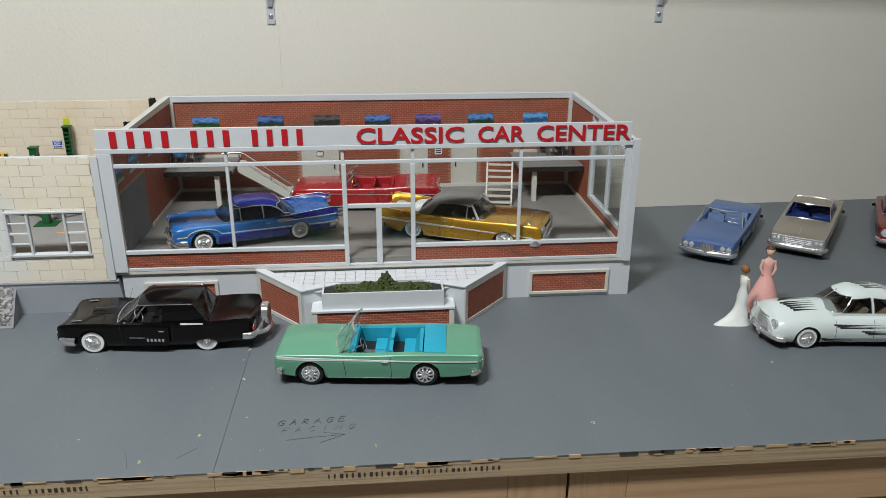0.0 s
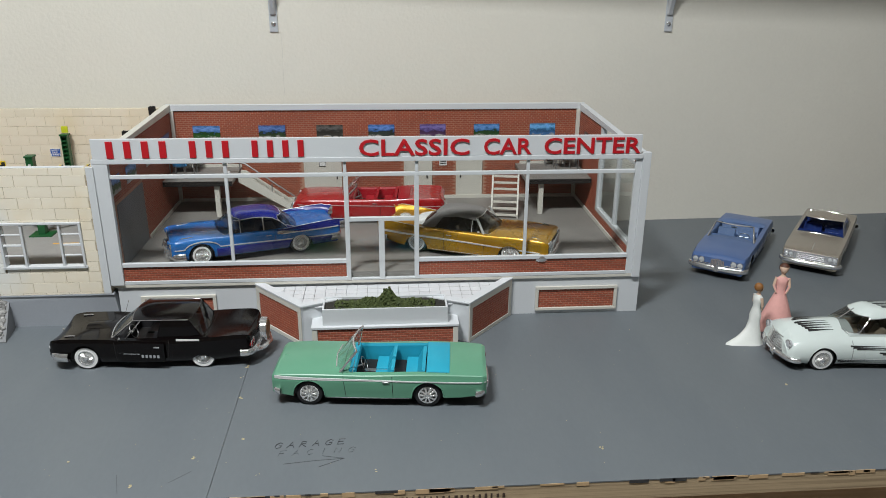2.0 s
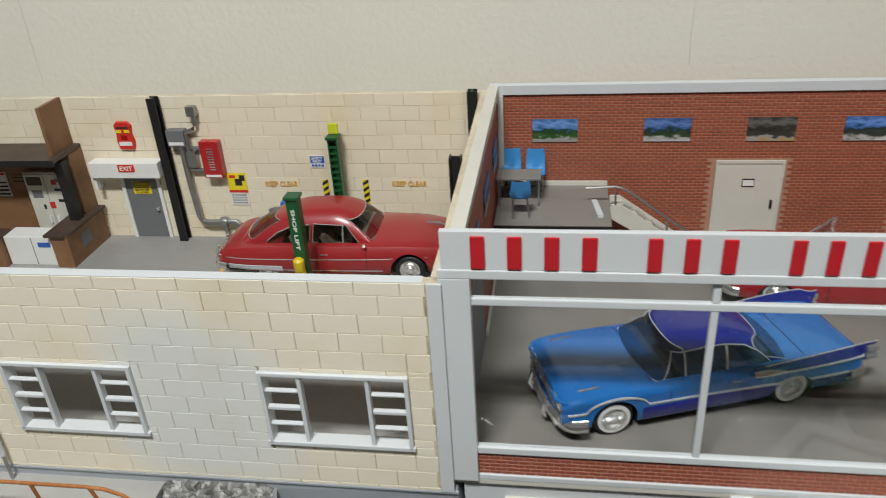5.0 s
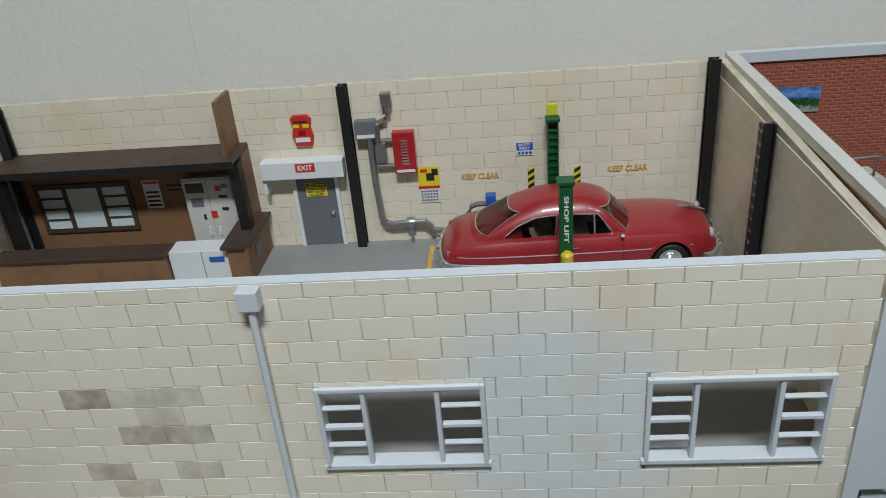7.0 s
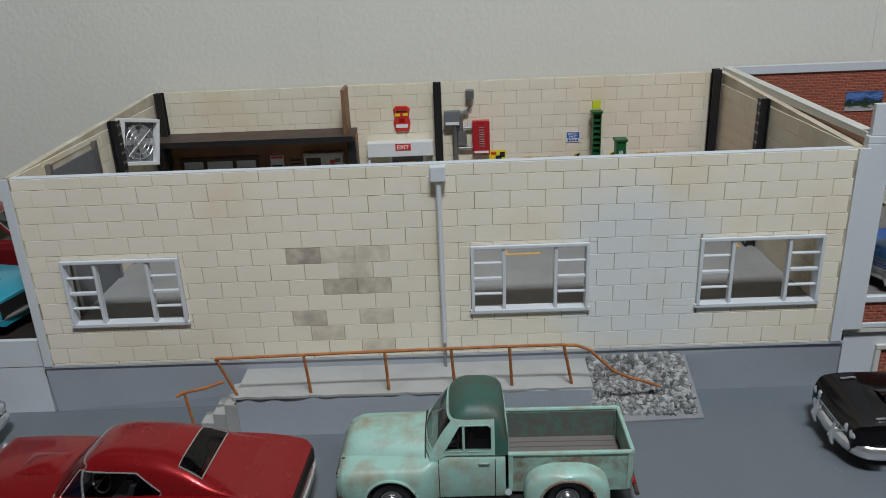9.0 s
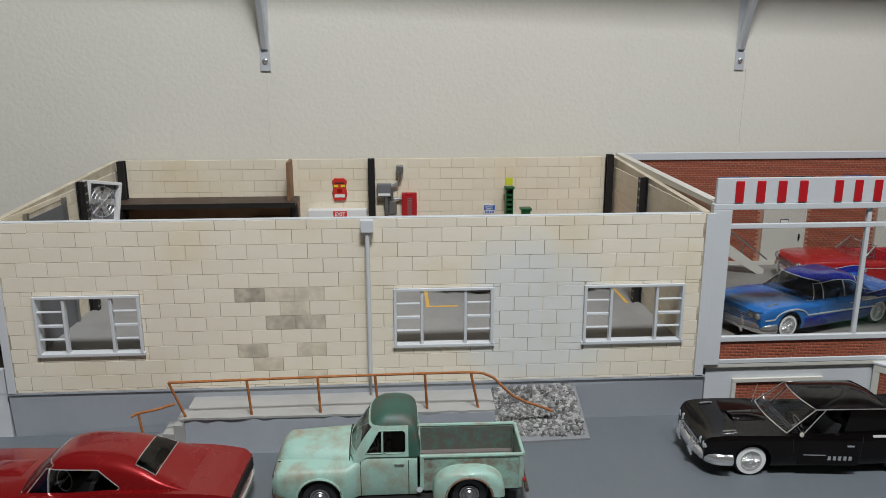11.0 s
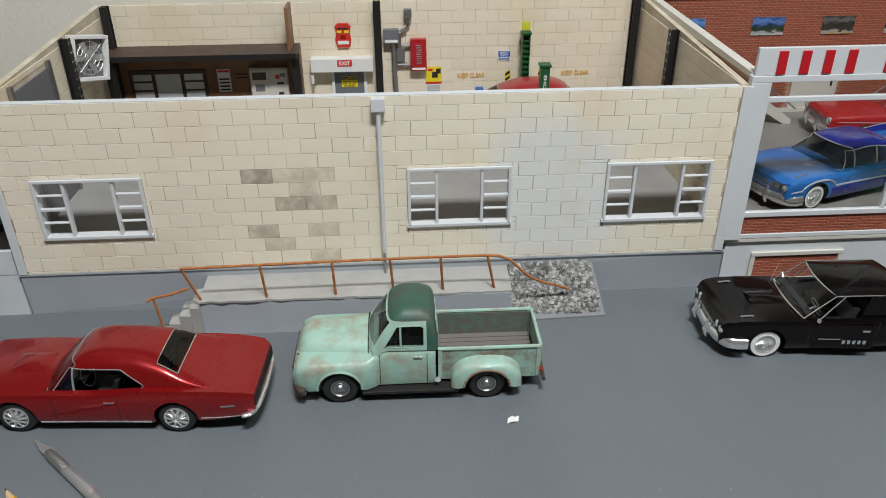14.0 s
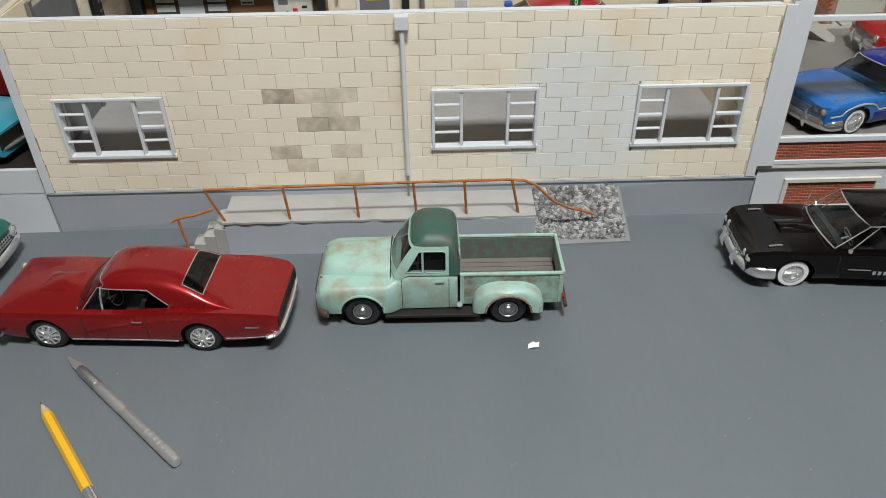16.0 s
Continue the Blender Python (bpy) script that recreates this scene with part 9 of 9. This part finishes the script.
for x in (-40.3, -36.3):
    hz = thing("hazard_strip", x, GB - .1, 8.6, 0, "black and yellow striped warning strip", "hazard strip", "hazard strips")
    part("plate", quick_box(-.28, .28, -.05, 0, 0, 4.0), M["sign_yellow"], hz)
    for k in range(6):
        bm = bmesh.new()
        z = .15 + .65 * k
        q = [(-.28, z), (.28, z + .35), (.28, z + .68), (-.28, z + .33)]
        lo = [bm.verts.new((px, -.051, pz)) for px, pz in q]
        hi = [bm.verts.new((px, -.065, pz)) for px, pz in q]
        bm.faces.new(lo), bm.faces.new(hi[::-1])
        part("stripe", bm, M["ink"], hz)


# the lift
def lift_post(y, faces, top, words):
    p = thing("lift_post", -38.5, y, FLOOR, 0, "dark green workshop lift column with yellow carriage", "vehicle lift", "lift posts")
    h = top - FLOOR
    s = faces
    for b in ((-.46, -.36, -.5, .5, 0, h), (.36, .46, -.5, .5, 0, h), (-.36, .36, s * -.45 - .05, s * -.45 + .05, 0, h)):
        part("column_side", quick_box(*b), M["lift_green"], p)
    part("cap", quick_box(-.6, .6, -.62, .62, h, h + .25, bevel=.05), M["lift_green"], p)
    part("base_plate", quick_box(-1.5, 1.5, -1.2, 1.2, 0, .15), M["lift_green"], p)
    for k in range(int(h / .62)):
        part("rung", quick_box(-.36, .36, min(s * .22, s * .4), max(s * .25, s * .45), .4 + .62 * k, .62 + .62 * k), M["lift_green"], p)
    part("carriage", quick_box(-.5, .5, min(s * .5, s * 1.1), max(s * .5, s * 1.1), 1.2, 3.2, bevel=.08), M["lift_yellow"], p, "yellow lift carriage")
    for dx in (-3.2, 3.2):
        bm = bmesh.new()
        tube(bm, [(0, s * .8, 1.5), (dx, s * 3.4, 1.5)], .28, 6)
        part("arm", bm, M["lift_yellow"], p, "yellow swing arm")
    if words:
        # word runs down the outer face
        tx = thing("lift_lettering", 0, 0, 0, 0, "white words reading down the green lift column", "lettering")
        tx.matrix_basis = pose(-38.5 * CM, (y - .52) * CM, (top - .5) * CM, 0, 90, 0)
        text_parts("letter", "SHOP LIFT", 0.3, 3.9, -.16, .16, 0, .03, M["sign_white"], tx)
        part("power_unit", quick_box(-.4, .4, -1.15, -.57, 3.0, 4.9, bevel=.12), M["lift_yellow"], p, "yellow power unit")
        bm = bmesh.new()
        lathe(bm, [(.38, 0), (.45, .2), (.45, .9), (.25, 1.1)], 14, (0, -.95, 4.9), "z")
        part("motor", bm, M["lift_yellow"], p, smooth=40)
    else:
        part("top_bracket", quick_box(-.45, .45, .2, .5, h + .35, h + 1.3, bevel=.05), M["lime"], p, "lime-green top bracket")


lift_post(120.9, -1, 17.4, False)
lift_post(108.6, 1, 17.1, True)
mp_ = thing("floor_motor", -43.9, 120.6, FLOOR, 0, "dark blue pump unit with a bent steel pipe", "pump")
part("body", quick_box(-.45, .45, -.5, .4, 3.6, 5.0, bevel=.1), M["sign_blue"], mp_)
part("stand", quick_box(-.2, .2, -.2, .2, 0, 3.6), M["dull_metal"], mp_)
bm = bmesh.new()
tube(bm, [(-2.0, 0, .6), (-2.0, 0, 3.3), (-1.7, 0, 3.9), (-1.2, 0, 4.1), (1.5, 0, 4.2)], .25, 8)
part("pipe", bm, M["dull_metal"], mp_, smooth=1)
for x0, x1, y0, y1 in ((-49.6, -49.2, 108, 121), (-49.2, -46.0, 120.2, 120.6), (-49.2, -46.0, 108, 108.4), (-26.8, -26.4, 108, 121), (-35.8, -32.5, 104.5, 104.9)):
    structure("trim_floor_line", quick_box(x0, x1, y0, y1, FLOOR + .002, FLOOR + .03), M["stencil"], "yellow painted bay line on the garage floor", "marking")
# ================= on the bench =================
# two figurines, plain unbroken forms
def figurine(name, label, x, y, turn, mat, profile, head, train=0.0, size=1.0):
    bm = bmesh.new()
    seg = 20
    rings = []
    for r, z, flat in profile:
        ring = []
        for k in range(seg):
            a = 2 * math.pi * k / seg
            drag = train * max(0, -math.cos(a)) ** 3 * max(0, 1 - z / 2.2) ** 2
            ring.append(bm.verts.new(((r + drag) * math.cos(a) * flat, r * math.sin(a), z)))
        rings.append(ring)
    for a, b in zip(rings, rings[1:]):
        for k in range(seg):
            bm.faces.new((a[k], a[(k + 1) % seg], b[(k + 1) % seg], b[k]))
    bm.faces.new(rings[0][::-1])
    bm.faces.new(rings[-1])
    for s in (1, -1):
        tube(bm, [(0, s * .55, head - 1.35), (.1, s * .72, head - 2.2), (.35, s * .45, head - 2.9)], [.17, .15, .1], 7)
    n0 = len(bm.faces)
    bmesh.ops.create_uvsphere(bm, u_segments=14, v_segments=10, radius=.42, matrix=Matrix.Translation((0, 0, head - .42)) @ Matrix.Diagonal((1, .9, 1.15, 1)))
    bmesh.ops.create_uvsphere(bm, u_segments=14, v_segments=10, radius=.46, matrix=Matrix.Translation((-.12, 0, head - .3)) @ Matrix.Diagonal((1, 1.05, 1.05, 1)))
    data = mesh_of(name, bm, mat[0], 50, 0)
    for m_ in mat[1:]:
        data.materials.append(m_)
    top_z, neck = (head - .75) * CM, (head - 1.2) * CM
    for f in data.polygons:
        cz, cy, cx = f.center.z, abs(f.center.y), f.center.x
        if cz > top_z:
            f.material_index = 2 if cx < 0.0012 or cz > (head - .2) * CM else 1
        elif cz > neck or cy > .0060 and cz > (head - 3.0) * CM and cz > 0.028:
            f.material_index = 1
    ob = tagged(new(name, data), label, "figurine", "figurines")
    ob.matrix_basis = pose(x * CM, y * CM, 0, 0, 0, turn) @ Matrix.Scale(size, 4)
    return ob


SKIN = surface("figure_beige", (0.66, 0.46, 0.34), 0.6, 0, 0.05)
HAIR1 = surface("figure_auburn", (0.28, 0.12, 0.03), 0.6, 0, 0.2, 0.002)
HAIR2 = surface("figure_brown", (0.09, 0.03, 0.015), 0.6, 0, 0.2, 0.002)
figurine("figurine", "small white-gowned figurine with a trailing hem", 51.7, 83.0, 12, (M["dress_white"], SKIN, HAIR1),
         [(1.3, 0, 1), (1.2, .15, 1), (.95, .7, 1), (.72, 1.6, 1), (.62, 2.6, .9), (.66, 3.2, .9), (.5, 3.9, .8), (.42, 4.3, .8), (.55, 4.9, .75), (.6, 5.3, .7), (.3, 5.6, .7), (.18, 5.75, 1), (.17, 6.0, 1)], 6.75, 2.0, 1.08)
figurine("figurine", "small pink full-skirted gown figurine", 56.1, 86.1, 250, (M["dress_pink"], SKIN, HAIR2),
         [(2.0, 0, .85), (1.9, .2, .85), (1.6, 1.0, .85), (1.25, 2.0, .85), (.9, 3.0, .85), (.6, 3.8, .8), (.42, 4.35, .8), (.55, 5.0, .75), (.62, 5.5, .7), (.3, 5.75, .7), (.18, 5.9, 1), (.17, 6.15, 1)], 6.95, 0.0, 1.2)

# craft knife
kn = thing("craft_knife", -80.9, 74.75, 0, math.degrees(math.atan2(64.3 - 74.75, -69.9 + 80.9)), "aluminium craft knife with a pointed blade and knurled collar", "knife")
bm = bmesh.new()
pts = [(0, 0), (2.0, .42), (2.7, .35), (2.7, -.3), (1.4, -.28)]
lo = [bm.verts.new((px, py, .36)) for px, py in pts]
hi = [bm.verts.new((px, py, .42)) for px, py in pts]
bm.faces.new(lo[::-1]), bm.faces.new(hi)
for i in range(5):
    bm.faces.new((lo[i], lo[(i + 1) % 5], hi[(i + 1) % 5], hi[i]))
part("blade", bm, M["steel"], kn, "thin steel blade")
bm = bmesh.new()
lathe(bm, [(.2, 2.0), (.34, 2.2), (.38, 2.6), (.38, 4.6), (.33, 4.7)], 20, (0, 0, .4), "x")
part("collar", bm, surface("knurl", (0.55, 0.55, 0.54), 0.4, 0.9, 0.3, 0.001, 0.0008, 1.0), kn, "knurled collar", smooth=40)
bm = bmesh.new()
lathe(bm, [(.33, 4.7), (.39, 4.8), (.39, 8.2), (.35, 8.3), (.35, 8.5), (.39, 8.6), (.39, 14.6), (.34, 14.9), (.1, 15.0)], 20, (0, 0, .4), "x")
part("handle", bm, M["steel"], kn, smooth=40)
for k in range(6):
    bm = bmesh.new()
    lathe(bm, [(.395, 11.2 + .5 * k), (.41, 11.25 + .5 * k), (.41, 11.4 + .5 * k), (.395, 11.45 + .5 * k)], 20, (0, 0, .4), "x")
    part("grip_ring", bm, M["steel"], kn, smooth=40)

pc = thing("pencil", -81.0, 70.1, 0, math.degrees(math.atan2(62.2 - 70.1, -74.8 + 81.0)), "yellow six-sided pencil with a pink eraser", "pencil")
for nm, prof, mat, seg in (("point", [(.01, 0), (.09, .35)], "ink", 8), ("sharpened_wood", [(.09, .35), (.36, 1.5)], "bare_wood", 12), ("shaft", [(.37, 1.45), (.38, 1.6), (.38, 9.6)], "pencil_yellow", 6),
                           ("ferrule", [(.40, 9.6), (.40, 10.9)], "chrome", 16), ("eraser_tip", [(.37, 10.9), (.37, 11.6), (.25, 11.8), (.02, 11.85)], "eraser", 16)):
    bm = bmesh.new()
    lathe(bm, prof, seg, (0, 0, .38), "x")
    part(nm, bm, M[mat], pc, smooth=30 if seg > 6 else 0)

# ---- wall blocks and porch tiles, piece by piece ----
lay_blocks(front, GX0 + 0.65, GX1 - 0.85, 3.32, GTOP, lambda u, v: (u, GY, v), 0, WINDOWS, front_block, 1.31, 2.62, shift=0.962, low=GZ)
back_holes = [(-86.5, -65.9, FLOOR, 16.2)]
lay_blocks(back, GX0 + 0.65, GX1 - 0.65, FLOOR - 0.4, BTOP, lambda u, v: (u, GB, v), 0, back_holes, None, course=1.409)
lay_blocks(west, 92.4, GB, FLOOR, GTOP, lambda u, v: (GX0 + 0.6, u, v), 90, [(97, 106, FLOOR, 19.4)], None, course=1.37)
lay_blocks(east, 92.4, GB, FLOOR, GTOP, lambda u, v: (GX1 - 0.6, u, v), 270, (), None, course=1.37)

TILE = 1.25


def porch_inside(x, y):
    return 85.6 < y < 91.8 and x > -6.7 + (91.85 - y) * 0.86 and x < 23.6 - (91.85 - y) * 0.86 and (y > 87.1 or x < 2.4 or x > 14.4)


for r in range(5):
    for k in range(26):
        x0, y0 = -7.5 + k * TILE, 85.6 + r * TILE
        lo = max(x0, -6.4 + (91.85 - y0) * 0.86)
        hi = min(x0 + TILE, 23.3 - (91.85 - y0) * 0.86)
        if hi - lo < 0.2 or (y0 < 86.8 and 2.0 < (lo + hi) / 2 < 14.6):
            continue
        key = ("tile", round(hi - lo, 2))
        if key not in BLOCKS:
            BLOCKS[key] = mesh_of("tile", quick_box(-key[1] / 2 + .03, key[1] / 2 - .03, -TILE / 2 + .03, TILE / 2 - .03, 0, 0.12), M["tile"])
        ob = new("tile", BLOCKS[key])
        ob.matrix_basis = pose((lo + hi) / 2 * CM, (y0 + TILE / 2) * CM, 4.52 * CM)
        ob.parent = porch
